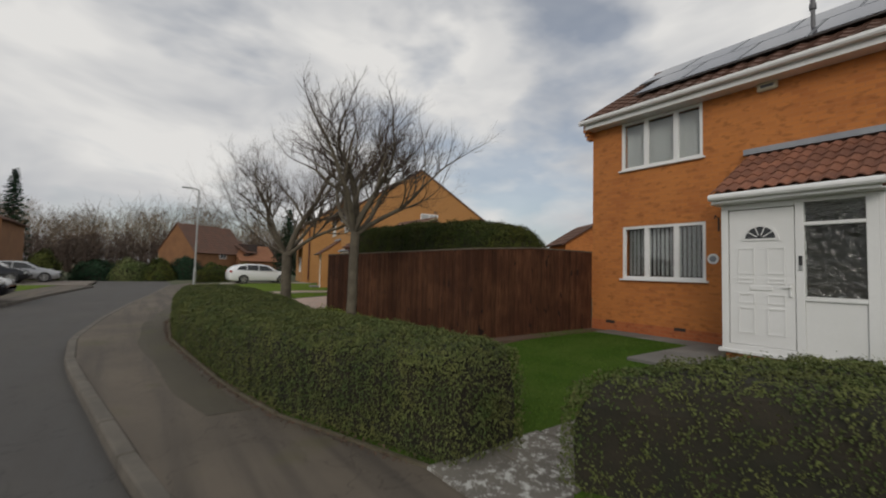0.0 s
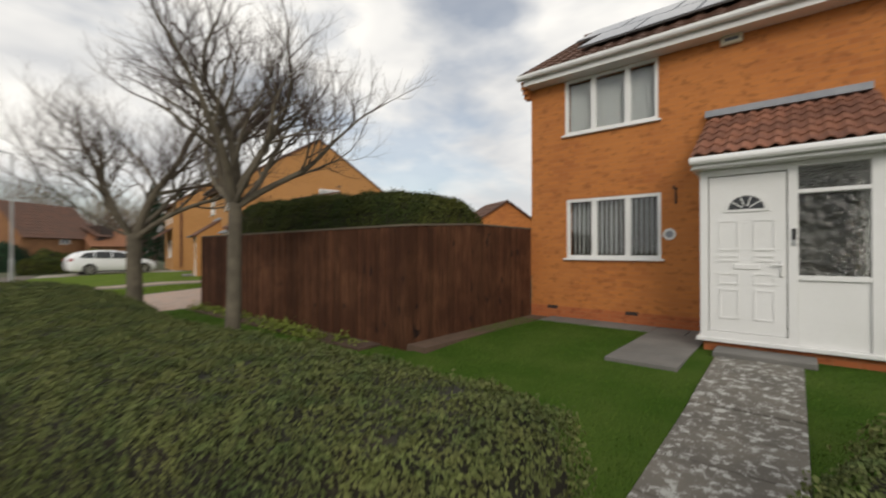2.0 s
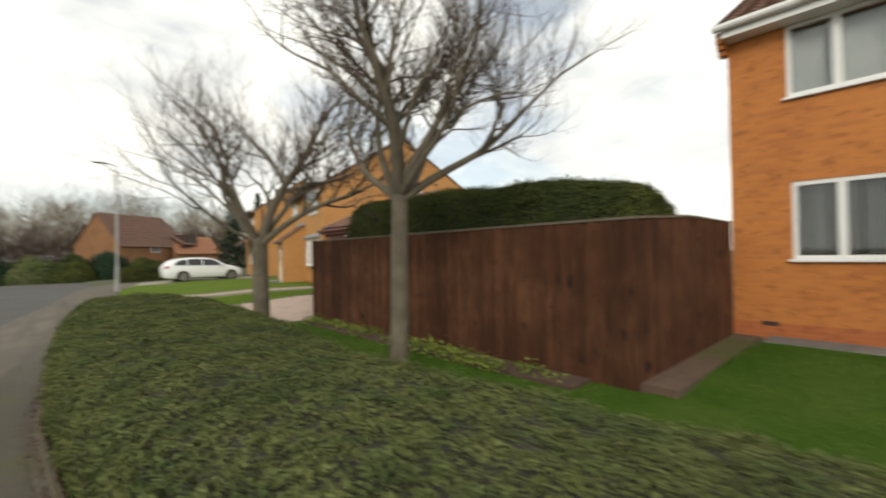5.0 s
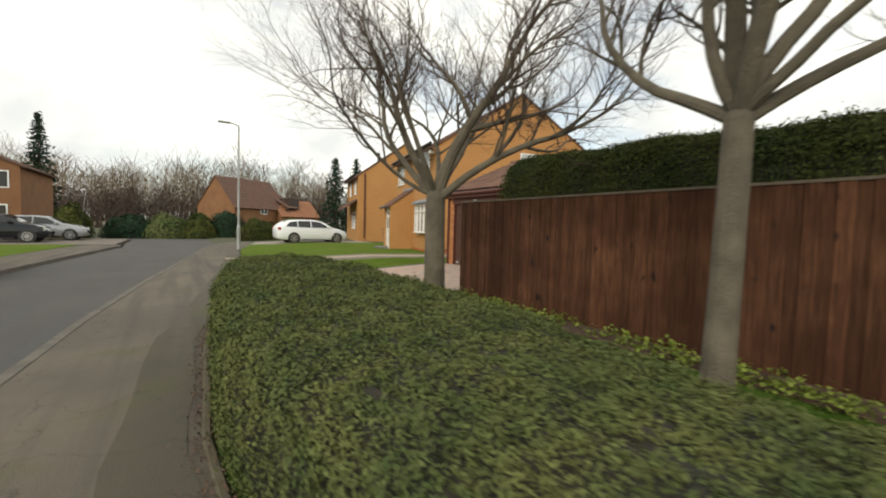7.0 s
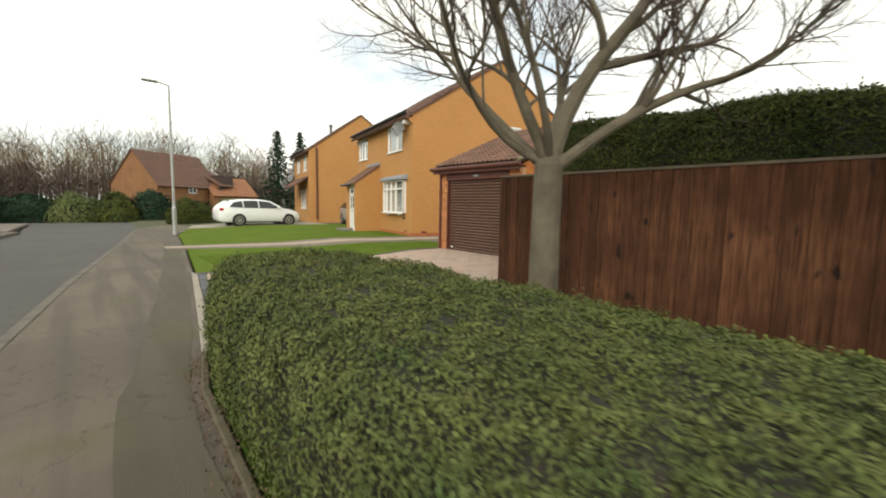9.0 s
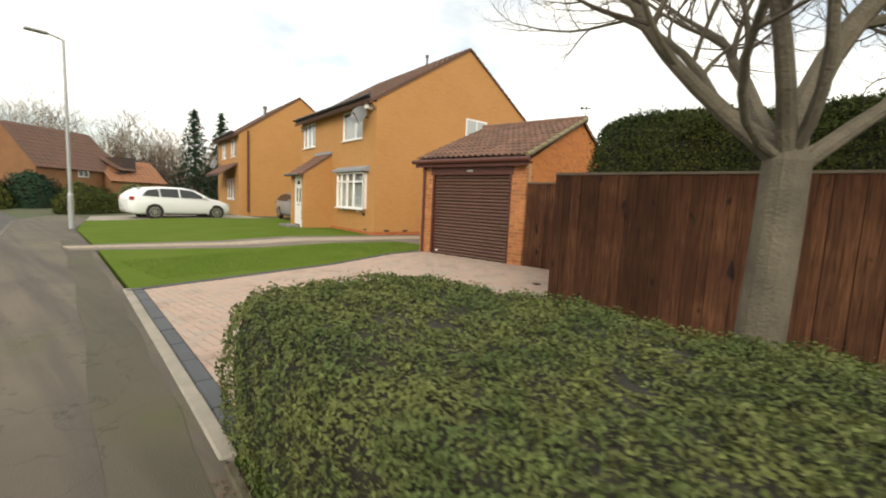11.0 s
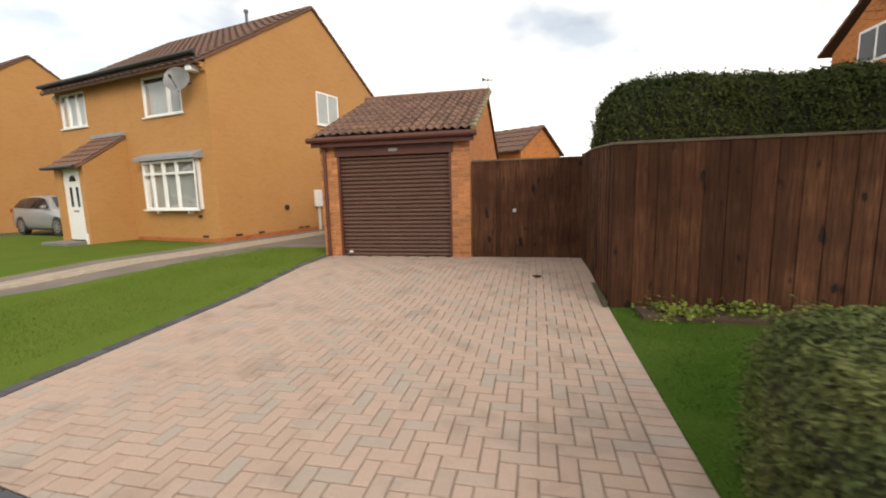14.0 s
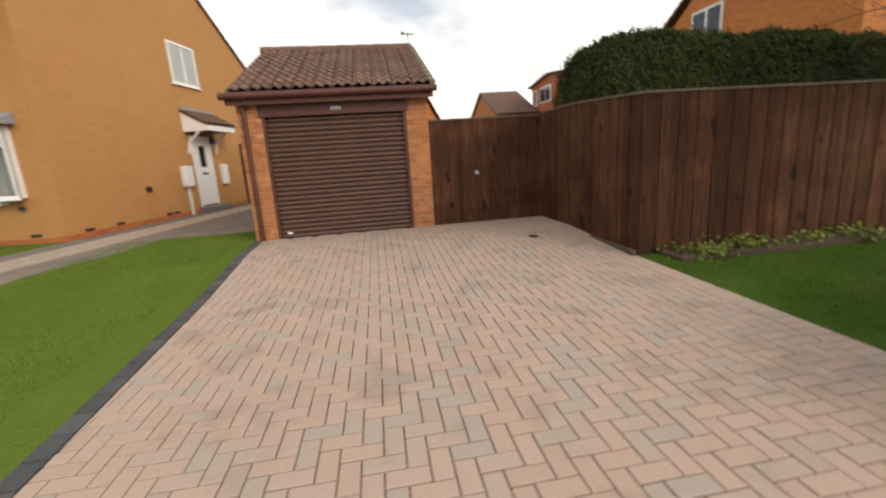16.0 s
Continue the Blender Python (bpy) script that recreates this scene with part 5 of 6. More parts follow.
h3 = neighbour("house", 0, 0, 6.0, 7.2, M_BRICK2, "two-storey buff brick house behind the white car", 4.86, 7.5,
               wins=[(0.8, 2.0, 3.5, 4.6, [1.4]), (3.4, 4.6, 3.5, 4.6, [4.0]), (1.1, 3.1, 0.9, 2.2, [1.7, 2.4])])
roof_sheet("canopy_roof", h3, M_TILE, (0, 0.3, 3.1), (0, 1, 0), (-1.0, 0, -0.7), 4.2, 1.2)
part("canopy_fascia", boxes([(-1.0, -0.97, 0.3, 4.5, 2.28, 2.42)]), M_DARKWOOD, h3)
bm = bmesh.new()
tube(bm, [(1.5, 0.1, 5.6), (1.5, 0.1, 6.5)], 0.09, 8)
tube(bm, [(1.5, 0.1, 6.45), (1.5, 0.1, 6.6)], 0.13, 8)
part("chimney_flue", bm, M_GREYPIPE, h3)
bm = bmesh.new()
tube(bm, [(0.5, -0.06, 5.0), (0.5, -0.06, 0.2)], 0.06, 8)
part("downpipe", bm, M_MAROON, h3)
d3 = dish("satellite_dish", (-0.35, 5.2, 3.2), (-0.85, -0.45, 0.28), 0.33, (0.35, 0.0, 0.0))
stand([h3, d3], 11.75, 33.0, -12)


# ---- plants ----
def leaf_cloud(name, parent, mat, pts, nrm, size, seed, aspect=0.55, kind=""):
    """Small folded leaves at the points, turned about their normals."""
    rs = np.random.RandomState(seed)
    n = len(pts)
    nrm = nrm + rs.normal(0, 0.55, (n, 3))
    nrm /= np.linalg.norm(nrm, axis=1)[:, None]
    t = rs.normal(0, 1, (n, 3))
    t -= nrm * (t * nrm).sum(1)[:, None]
    t /= np.linalg.norm(t, axis=1)[:, None]
    b = np.cross(nrm, t)
    s = (size * rs.uniform(0.6, 1.3, n))[:, None]
    v = np.stack([pts - t * s, pts + b * s * aspect + nrm * s * .15, pts + t * s, pts - b * s * aspect + nrm * s * .15], 1).reshape(-1, 3)
    f = np.arange(4 * n).reshape(n, 4)
    me = bpy.data.meshes.new(name)
    me.from_pydata(v.tolist(), [], f.tolist())
    me.materials.append(mat)
    ob = new(name, me)
    if parent is not None:
        ob.parent = parent
    if kind:
        ob["kind"] = kind
    return ob


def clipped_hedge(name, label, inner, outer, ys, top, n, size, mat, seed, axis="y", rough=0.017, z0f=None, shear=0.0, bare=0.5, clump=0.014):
    """A clipped hedge between two lines, with rounded shoulders: a dark core, its colour standing for inner shade, and
    a skin of leaves, thinner on the sides.
    """
    h = thing(name, label, "hedge", "garden hedges")
    z0f = z0f or (lambda x: g(x) - 0.03)
    prof = []
    for u, vz in ((0.0, 0.0), (-0.01, 0.45), (0.0, 0.72), (0.03, 0.87), (0.09, 0.96), (0.2, 1.0), (0.5, 1.02), (0.8, 1.0), (0.91, 0.96), (0.97, 0.87), (1.0, 0.72), (1.01, 0.45), (1.0, 0.0)):
        prof.append((u, vz))
    rings = []
    ny = len(ys)
    for k, y in enumerate(ys):
        e = min(k, ny - 1 - k)
        sq = (0.6, 0.88, 0.97, 1.0)[min(e, 3)]
        zq = (0.72, 0.93, 0.985, 1.0)[min(e, 3)]
        a, b = outer(y), inner(y)
        c = (a + b) / 2
        a2, b2 = c + (a - c) * (0.86 + 0.14 * sq), c + (b - c) * (0.86 + 0.14 * sq)
        row = []
        for u, vz in prof:
            x = a2 + (b2 - a2) * u
            zb = z0f(x)
            row.append((x, y + (shear(y) if callable(shear) else shear) * (x - a), zb + (top(y) * zq - zb * 1.0) * vz if vz > 0 else zb))
        rings.append(row)
    R = np.array(rings)
    if axis == "x":
        R = R[:, :, [1, 0, 2]]
    for i in range(R.shape[0]):
        for j in range(1, R.shape[1] - 1):
            q = noise.noise(Vector(R[i, j] * 1.7)) * 0.05
            R[i, j, 2] += q
            R[i, j, 0] += noise.noise(Vector(R[i, j] * 2.3 + 9)) * 0.05
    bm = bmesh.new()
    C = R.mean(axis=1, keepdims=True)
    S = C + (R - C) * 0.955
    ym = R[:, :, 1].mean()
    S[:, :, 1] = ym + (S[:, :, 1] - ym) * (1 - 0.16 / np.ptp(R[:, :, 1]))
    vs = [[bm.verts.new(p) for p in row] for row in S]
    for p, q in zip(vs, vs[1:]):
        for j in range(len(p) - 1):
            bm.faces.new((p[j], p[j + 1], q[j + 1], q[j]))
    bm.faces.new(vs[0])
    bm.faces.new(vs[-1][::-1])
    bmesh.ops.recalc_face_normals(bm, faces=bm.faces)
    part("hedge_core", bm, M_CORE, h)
    quads = [(R[i, j], R[i, j + 1], R[i + 1, j + 1], R[i + 1, j]) for i in range(R.shape[0] - 1) for j in range(R.shape[1] - 1)]
    for row, sgn in ((R[0], 1), (R[-1], -1)):
        cc = row.mean(axis=0)
        quads += [(row[j], row[(j + 1) % R.shape[1]], cc, cc) for j in range(R.shape[1])]
    Q = np.array(quads)
    nr = np.cross(Q[:, 1] - Q[:, 0], Q[:, 2] - Q[:, 0]) + np.cross(Q[:, 2] - Q[:, 0], Q[:, 3] - Q[:, 0])
    ar = np.linalg.norm(nr, axis=1) + 1e-9
    nr = nr / ar[:, None]
    cen = R.reshape(-1, 3).mean(0)
    mid = Q.mean(1)
    ref = mid - np.array([np.interp(mid[:, k], [mid[:, k].min(), mid[:, k].max()], [mid[:, k].min(), mid[:, k].max()]) for k in range(3)]).T
    loc = np.repeat(C.mean(axis=1), 1, axis=0)
    flip = np.array([np.dot(nr[i], mid[i] - loc[np.argmin(np.abs(loc[:, 1 if axis == "y" else 0] - mid[i, 1 if axis == "y" else 0]))]) < 0 for i in range(len(Q))])
    nr[flip] *= -1
    rs = np.random.RandomState(seed)
    # Sides hold fewer leaves; the dark core showing through adds their shade.
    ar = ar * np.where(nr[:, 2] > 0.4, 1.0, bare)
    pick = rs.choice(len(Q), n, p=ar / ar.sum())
    u, v = rs.rand(n, 1), rs.rand(n, 1)
    q = Q[pick]
    pts = (q[:, 0] * (1 - u) + q[:, 1] * u) * (1 - v) + (q[:, 3] * (1 - u) + q[:, 2] * u) * v
    pts += nr[pick] * rs.normal(0.0, rough, (n, 1)) * (1 + 0.8 * np.sin(pts[:, :1] * 9) * np.sin(pts[:, 1:2] * 7))
    wave = sum(np.sin(pts @ rs.normal(0, f, 3) + rs.uniform(0, 6.3)) for f in (9, 13, 17, 24, 31, 40, 52)) / 2.0
    pts += nr[pick] * (clump * wave)[:, None]
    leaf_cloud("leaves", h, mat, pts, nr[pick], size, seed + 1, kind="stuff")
    return h


def hedge_in(y):
    return float(np.interp(y, [-1.2, -0.6, 1, 4, 7, 9, 10.1], [2.75, 2.95, 3.05, 2.95, 3.05, 2.92, 2.62]))


def hedge_out(y):
    return foot_x(y) + 0.07


HTOP = lambda y: float(np.interp(y, [-1.2, 1, 3.5, 5.5, 7, 8.6, 10.1], [0.66, 0.60, 0.54, 0.59, 0.62, 0.66, 0.72])) + 0.015 * math.sin(y * 1.3)
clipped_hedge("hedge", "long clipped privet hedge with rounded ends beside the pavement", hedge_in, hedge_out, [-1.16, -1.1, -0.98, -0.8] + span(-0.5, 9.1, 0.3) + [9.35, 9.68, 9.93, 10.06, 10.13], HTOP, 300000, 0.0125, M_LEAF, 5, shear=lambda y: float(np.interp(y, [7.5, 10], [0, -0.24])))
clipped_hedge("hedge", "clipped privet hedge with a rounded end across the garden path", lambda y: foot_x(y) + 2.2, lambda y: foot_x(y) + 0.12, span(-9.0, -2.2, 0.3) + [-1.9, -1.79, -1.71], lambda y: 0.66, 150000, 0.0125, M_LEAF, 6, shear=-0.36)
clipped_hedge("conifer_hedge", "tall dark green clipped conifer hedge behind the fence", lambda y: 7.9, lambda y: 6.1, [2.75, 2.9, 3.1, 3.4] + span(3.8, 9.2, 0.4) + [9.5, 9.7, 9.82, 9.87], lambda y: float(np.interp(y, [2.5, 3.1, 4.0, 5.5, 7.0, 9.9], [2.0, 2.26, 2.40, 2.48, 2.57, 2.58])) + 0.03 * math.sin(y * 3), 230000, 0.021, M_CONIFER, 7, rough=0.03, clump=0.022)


def bare_tree(name, label, base, fork, limbs, seed, r0=0.14, height=5.2):
    t = thing(name, label, "tree", "bare garden trees")
    rt = random.Random(seed)
    bm = bmesh.new()
    z0 = base[2]
    top = Vector(fork)
    b = Vector(base)
    tube(bm, [b - Vector((0, 0, .1)), b + Vector((0, 0, .12)), b.lerp(top, .35) + Vector((.02, .01, 0)), b.lerp(top, .7), top, top + Vector((0, 0, .12))], [r0 * 1.45, r0 * 1.1, r0, r0 * .93, r0 * .9, r0 * .45], 14)
    part("trunk", bm, M_BARK, t)
    small = bmesh.new()
    state = {}

    def grow(p, d, r, length, depth):
        n = (8, 6, 5, 4, 3)[depth]
        pts, rad = [p], [r]
        lean = Vector((rt.uniform(-1, 1), rt.uniform(-1, 1), rt.uniform(-.3, .9))) * (0.13, 0.18, 0.2, 0.22, 0.22)[depth]
        for i in range(n):
            if rt.random() < .4:
                lean = Vector((rt.uniform(-1, 1), rt.uniform(-1, 1), rt.uniform(-.4, .9))) * (0.21, 0.26, 0.28, 0.3, 0.3)[depth]
            d = (d + lean + Vector((0, 0, 0.015))).normalized()
            p = p + d * (length / n)
            pts.append(p)
            rad.append(r * (1 - 0.55 * (i + 1) / n))
        tube(state["limb"] if depth < 2 else small, pts, rad, (9, 6, 4, 3, 3, 3)[depth])
        if depth >= 4:
            return
        kids = (5, 5, 4, 4)[depth]
        for k in range(kids):
            f = (0.42 if depth == 0 else 0.25) + (0.57 if depth == 0 else 0.73) * (k + rt.random() * .6) / kids
            i = min(int(f * n), n - 1)
            q = pts[i].lerp(pts[i + 1], f * n - i)
            dd = (pts[i + 1] - pts[i]).normalized()
            side = dd.orthogonal().normalized()
            side = Matrix.Rotation(rt.uniform(0, math.tau), 3, dd) @ side
            nd = (dd * 0.75 + side * rt.uniform(.5, .95) + Vector((0, 0, .16))).normalized()
            grow(q, nd, rad[i] * 0.56, length * rt.uniform(.45, .68), depth + 1)
        grow(pts[-1], d, rad[-1] * .9, length * 0.56, depth + 1)

    for az, el, r, ln in limbs:
        d = Vector((math.cos(radians(az)) * math.cos(radians(el)), math.sin(radians(az)) * math.cos(radians(el)), math.sin(radians(el))))
        state["limb"] = bmesh.new()
        grow(top + Vector((0, 0, rt.uniform(-.12, .08))) + d * .02, d, r, ln * 1.1, 0)
        part("limb", state["limb"], M_BARK, t)
    tagged(part("crown", small, M_TWIG, t), kind="stuff")
    return t


bare_tree("tree", "bare pollarded tree with a wide crown of fine twigs", (3.72, 4.52, -0.15), (3.76, 4.50, 2.0),
          [(10, 40, .06, 1.55), (95, 34, .052, 1.6), (180, 70, .042, 1.3), (262, 40, .045, 1.4), (318, 38, .055, 1.6), (50, 74, .085, 1.6), (220, 66, .07, 1.5), (140, 56, .05, 1.5), (290, 62, .06, 1.5)], 11, r0=0.102)
bare_tree("tree", "bare pollarded tree with spreading grey limbs", (3.28, 7.62, -0.15), (3.27, 7.6, 1.60),
          [(306, 26, .036, 1.75), (296, 44, .055, 1.7), (20, 56, .056, 1.65), (70, 84, .085, 1.75), (165, 68, .055, 1.65), (118, 42, .052, 1.7), (136, 20, .028, 1.5), (222, 46, .038, 1.45), (55, 36, .042, 1.6)], 29, r0=0.132)


# ---- street furniture and vehicles ----
lamp = thing("street_lamp", "tall grey steel street lamp with a small flat head", "street lamp")
LX, LY = 3.0, 25.9
bm = bmesh.new()
tube(bm, [(LX, LY, -0.3), (LX, LY, 0.95)], 0.085, 12)
part("base_column", bm, M_LAMP, lamp)
bm = bmesh.new()
tube(bm, [(LX, LY, 0.95), (LX, LY, 1.02), (LX, LY, 5.85)], [.085, .055, .042], 12)
part("column", bm, M_LAMP, lamp)
bm = bmesh.new()
tube(bm, [(LX, LY, 5.83), (LX - 0.25, LY, 5.9), (LX - 0.4, LY, 5.91)], 0.03, 8)
part("bracket_arm", bm, M_LAMP, lamp)
part("lamp_head", boxes([(LX - 0.9, LX - 0.35, LY - .11, LY + .11, 5.88, 5.96)], 0.025), M_LAMP, lamp)


def car(name, label, paint, at, heading, length=4.3, height=1.46):
    """A hatchback: lofted body, glasshouse, wheels, lights."""
    c = thing(name, label, "car", "parked cars")
    L, Wd = length, 1.76
    # outline stations from rear to front: x, sill z, waist z, roof z, half width low, half width top
    st = [(-0.5, .42, .78, .80, .62, .55), (-0.485, .30, .95, 1.0, .76, .62), (-0.44, .22, .98, 1.22, .84, .60), (-0.36, .20, .98, 1.38, .87, .60), (-0.2, .20, .95, 1.455, .88, .62), (0.0, .20, .93, 1.46, .88, .62), (0.12, .20, .92, 1.38, .88, .60),
          (0.26, .20, .93, 1.0, .88, .66), (0.36, .20, .88, .92, .87, .70), (0.45, .22, .74, .78, .82, .66), (0.485, .30, .62, .64, .72, .58), (0.5, .42, .50, .52, .55, .48)]
    bm, rings = bmesh.new(), []
    for x, s, w, r, hw, ht in st:
        k = height / 1.46
        prof = [(hw * .92, s), (hw, s + .12), (hw + .005, (s + w) / 2), (hw * .985, w), (ht * 1.02 if r - w > .12 else hw * .93, r - .05 * (r - w > .12) - (.01 if r - w <= .12 else 0)), (ht * .8, r - .002), (0, r + .012)]
        pts = [(x * L, y, z * k) for y, z in prof] + [(x * L, -y, z * k) for y, z in prof[-2::-1]]
        rings.append([bm.verts.new(p) for p in pts])
    for a, b in zip(rings, rings[1:]):
        for i in range(len(a) - 1):
            bm.faces.new((a[i], a[i + 1], b[i + 1], b[i]))
        bm.faces.new((a[-1], a[0], b[0], b[-1]))
    bm.faces.new(rings[0])
    bm.faces.new(rings[-1][::-1])
    bmesh.ops.recalc_face_normals(bm, faces=bm.faces)
    k = height / 1.46
    mats = part("body", bm, paint, c, smooth=True)
    wb = 0.305
    for sx in (-1, 1):
        for sy in (-1, 1):
            x, y = sx * wb * L + (0.02 * L), sy * 0.80
            bw = bmesh.new()
            tube(bw, [(x, y - .09, .32), (x, y - .06, .32), (x, y + .06, .32), (x, y + .09, .32)], [.29, .32, .32, .29], 24)
            wh = part("wheel", bw, M_RUBBER, c)
            bw = bmesh.new()
            yo = y + sy * .092
            tube(bw, [(x, yo - sy * .01, .32), (x, yo + sy * .006, .32)], [.06, .055], 10)
            for q in range(10):
                t = q * math.tau / 10
                prism(bw, [(x + .05 * math.cos(t - .3), yo - sy * .005, .32 + .05 * math.sin(t - .3)), (x + .21 * math.cos(t - .1), yo - sy * .005, .32 + .21 * math.sin(t - .1)),
                           (x + .21 * math.cos(t + .1), yo - sy * .005, .32 + .21 * math.sin(t + .1)), (x + .05 * math.cos(t + .3), yo - sy * .005, .32 + .05 * math.sin(t + .3))], (0, sy * .008, 0))
            for q in range(24):
                t0, t1 = q * math.tau / 24, (q + 1) * math.tau / 24
                prism(bw, [(x + a * math.cos(t), yo - sy * .004, .32 + a * math.sin(t)) for a, t in ((.2, t0), (.225, t0), (.225, t1), (.2, t1))], (0, sy * .008, 0))
            part("rim", bw, M_ALLOY, wh)
            arcs = bmesh.new()
            tube(arcs, [(x, y - sy * .1, .33), (x, y + sy * .083, .33)], .355, 24)
            part("wheel_arch", arcs, M_BLACK, c)
    for sy in (-1, 1):
        bg_ = bmesh.new()
        for quad in ([(-.395, 1.03), (-.34, 1.28), (-.24, 1.36), (-.24, 1.0)], [(-.225, 1.0), (-.225, 1.37), (-.055, 1.39), (-.055, .985)], [(-.04, .985), (-.04, 1.385), (.085, 1.33), (.215, 1.0), (.20, .975)]):
            pts = []
            for u, z in quad:
                w, r = .95, 1.44
                t = (z - .95) / (1.46 - .95)
                y = .875 + (.62 - .875) * max(0, t) + .012
                pts.append((u * L, sy * y, z * k))
            prism(bg_, pts, (0, sy * .004, 0))
        part("side_window", bg_, M_CARGLASS, c)
        bm_ = boxes([(.17 * L, .21 * L, sy * .9, sy * 1.02, .98 * k, 1.09 * k)], .02)
        part("mirror", bm_, paint, c)
        part("headlight", boxes([(.435 * L, .478 * L, sy * .60, sy * .80, .62, .74)], .02), M_ALLOY, c)
        part("tail_light", boxes([(-.493 * L, -.455 * L, sy * .64, sy * .82, .82, .98)], .02), M_RED, c)
        part("sill", boxes([(-.2 * L, .22 * L, sy * .84, sy * .885, .19, .25)], .01), M_BLACK, c)
    bw = bmesh.new()
    prism(bw, [(.125 * L, -.56, 1.375 * k), (.25 * L, -.68, 1.02 * k), (.25 * L, .68, 1.02 * k), (.125 * L, .56, 1.375 * k)], (.012, 0, .012))
    part("windscreen", bw, M_CARGLASS, c)
    bw = bmesh.new()
    prism(bw, [(-.375 * L, -.52, 1.37 * k), (-.452 * L, -.58, 1.10 * k), (-.452 * L, .58, 1.10 * k), (-.375 * L, .52, 1.37 * k)], (-.014, 0, .006))
    part("rear_window", bw, M_CARGLASS, c)
    c.matrix_world = Matrix.Translation(at) @ Matrix.Rotation(radians(heading), 4, "Z")
    return c


car("car", "white hatchback parked on the pale drive", M_CARWHITE, (7.7, 30.6, -0.05), 2, 4.4)
car("car", "dark blue-black estate car parked on the drive across the road", M_CARBLACK, (-7.5, 33.3, -0.165), 0, 4.5, 1.5)
car("car", "silver car parked beside the dark car across the road", M_CARSILVER, (-6.3, 36.3, -0.165), 0, 4.3, 1.4)
car("car", "black car parked near the kerb across the road", M_CARBLACK, (-5.5, 17.0, -0.165), 0, 4.4)
car("car", "grey car on the drive between the two buff houses", M_CARSILVER, (13.2, 28.6, 0.0), 258, 4.2)

# ---- distance ----
def plain_house(name, label, x0, x1, y0, y1, ze, zr, ridge, wall, roof, wins=()):
    h = thing(name, label, "house")
    bm = boxes([(x0, x1, y0, y1, -0.3, ze)])
    if ridge == "x":
        ym = (y0 + y1) / 2
        prism(bm, [(x0, y0 + .002, ze + .002), (x0, y1 - .002, ze + .002), (x0, ym, zr - .1)], (x1 - x0, 0, 0))
        part("wall", bm, wall, h)
        for s in (-1, 1):
            d = Vector((0, s * ((y1 - y0) / 2 + .3), -(zr - ze) * (1 + .6 / (y1 - y0))))
            roof_sheet("roof", h, roof, (x0 - .15, ym, zr), (1, 0, 0), d, x1 - x0 + .3, d.length, .5, .5)
    else:
        xm = (x0 + x1) / 2
        prism(bm, [(x0 + .002, y0, ze + .002), (x1 - .002, y0, ze + .002), (xm, y0, zr - .1)], (0, y1 - y0, 0))
        part("wall", bm, wall, h)
        for s in (-1, 1):
            d = Vector((s * ((x1 - x0) / 2 + .3), 0, -(zr - ze) * (1 + .6 / (x1 - x0))))
            roof_sheet("roof", h, roof, (xm, y0 - .15, zr), (0, 1, 0), d, y1 - y0 + .3, d.length, .5, .5)
    for a0, a1, z0, z1 in wins:
        mm = side_y(y0)
        w = part("window", lboxes(mm, [(a0, a1, 0, .04, z0, z1)], .01), M_WHITE, h)
        m = (a0 + a1) / 2
        part("pane", lboxes(mm, [(a0 + .08, m - .04, .036, .046, z0 + .08, z1 - .08), (m + .04, a1 - .08, .036, .046, z0 + .08, z1 - .08)]), M_CARGLASS, w)
    return h


def twig_wood(name, label, x0, x1, y0, y1, n, h0, h1, seed, mat, base=-0.3):
    """A far belt of bare trees: many thin leaning stems and twigs in one mesh."""
    rs = np.random.RandomState(seed)
    V, F = [], []
    for i in range(n):
        cx, cy = rs.uniform(x0, x1), rs.uniform(y0, y1)
        H = rs.uniform(h0, h1) * (1 + .15 * math.sin(cx * .15))
        segs = [((cx, cy, base), (cx + rs.normal(0, .4), cy, base + H * .9), .1)]
        for k in range(95):
            z = base + H * rs.uniform(.22, .97)
            a, e = rs.uniform(0, math.tau), rs.uniform(.3, 1.2)
            l = H * rs.uniform(.10, .26)
            p = np.array((cx + rs.normal(0, H * .11), cy + rs.normal(0, H * .06), z))
            q = p + l * np.array((math.cos(a) * math.cos(e), math.sin(a) * math.cos(e), math.sin(e)))
            segs.append((tuple(p), tuple(q), .03))
        for p, q, r in segs:
            b = len(V)
            V += [(p[0] - r, p[1], p[2]), (p[0] + r, p[1], p[2]), (q[0] + r * .3, q[1], q[2]), (q[0] - r * .3, q[1], q[2])]
            F.append((b, b + 1, b + 2, b + 3))
    me = bpy.data.meshes.new(name)
    me.from_pydata(V, [], F)
    me.materials.append(mat)
    return tagged(new(name, me), label, "trees", kind="stuff")


def shrub(name, label, c, r, n, mat, seed, size=0.07):
    s = thing(name, label, "shrub", "shrubs")
    rs = np.random.RandomState(seed)
    d = rs.normal(0, 1, (n, 3))
    d /= np.linalg.norm(d, axis=1)[:, None]
    d[:, 2] = np.abs(d[:, 2])
    lump = np.array([1 + .22 * noise.noise(Vector(v * 2.2 + seed)) for v in d])
    p = np.array(c) + d * np.array(r) * (lump * rs.uniform(.86, 1.03, n))[:, None]
    leaf_cloud("leaves", s, mat, p, d, size, seed)
    # Solid dark core: the shade among the inner twigs, put in as colour.
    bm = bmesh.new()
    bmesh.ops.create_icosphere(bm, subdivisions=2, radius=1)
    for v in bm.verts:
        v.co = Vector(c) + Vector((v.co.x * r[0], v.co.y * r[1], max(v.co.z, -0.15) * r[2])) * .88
    part("shaded_twig_core", bm, M_CORE, s)
    return s


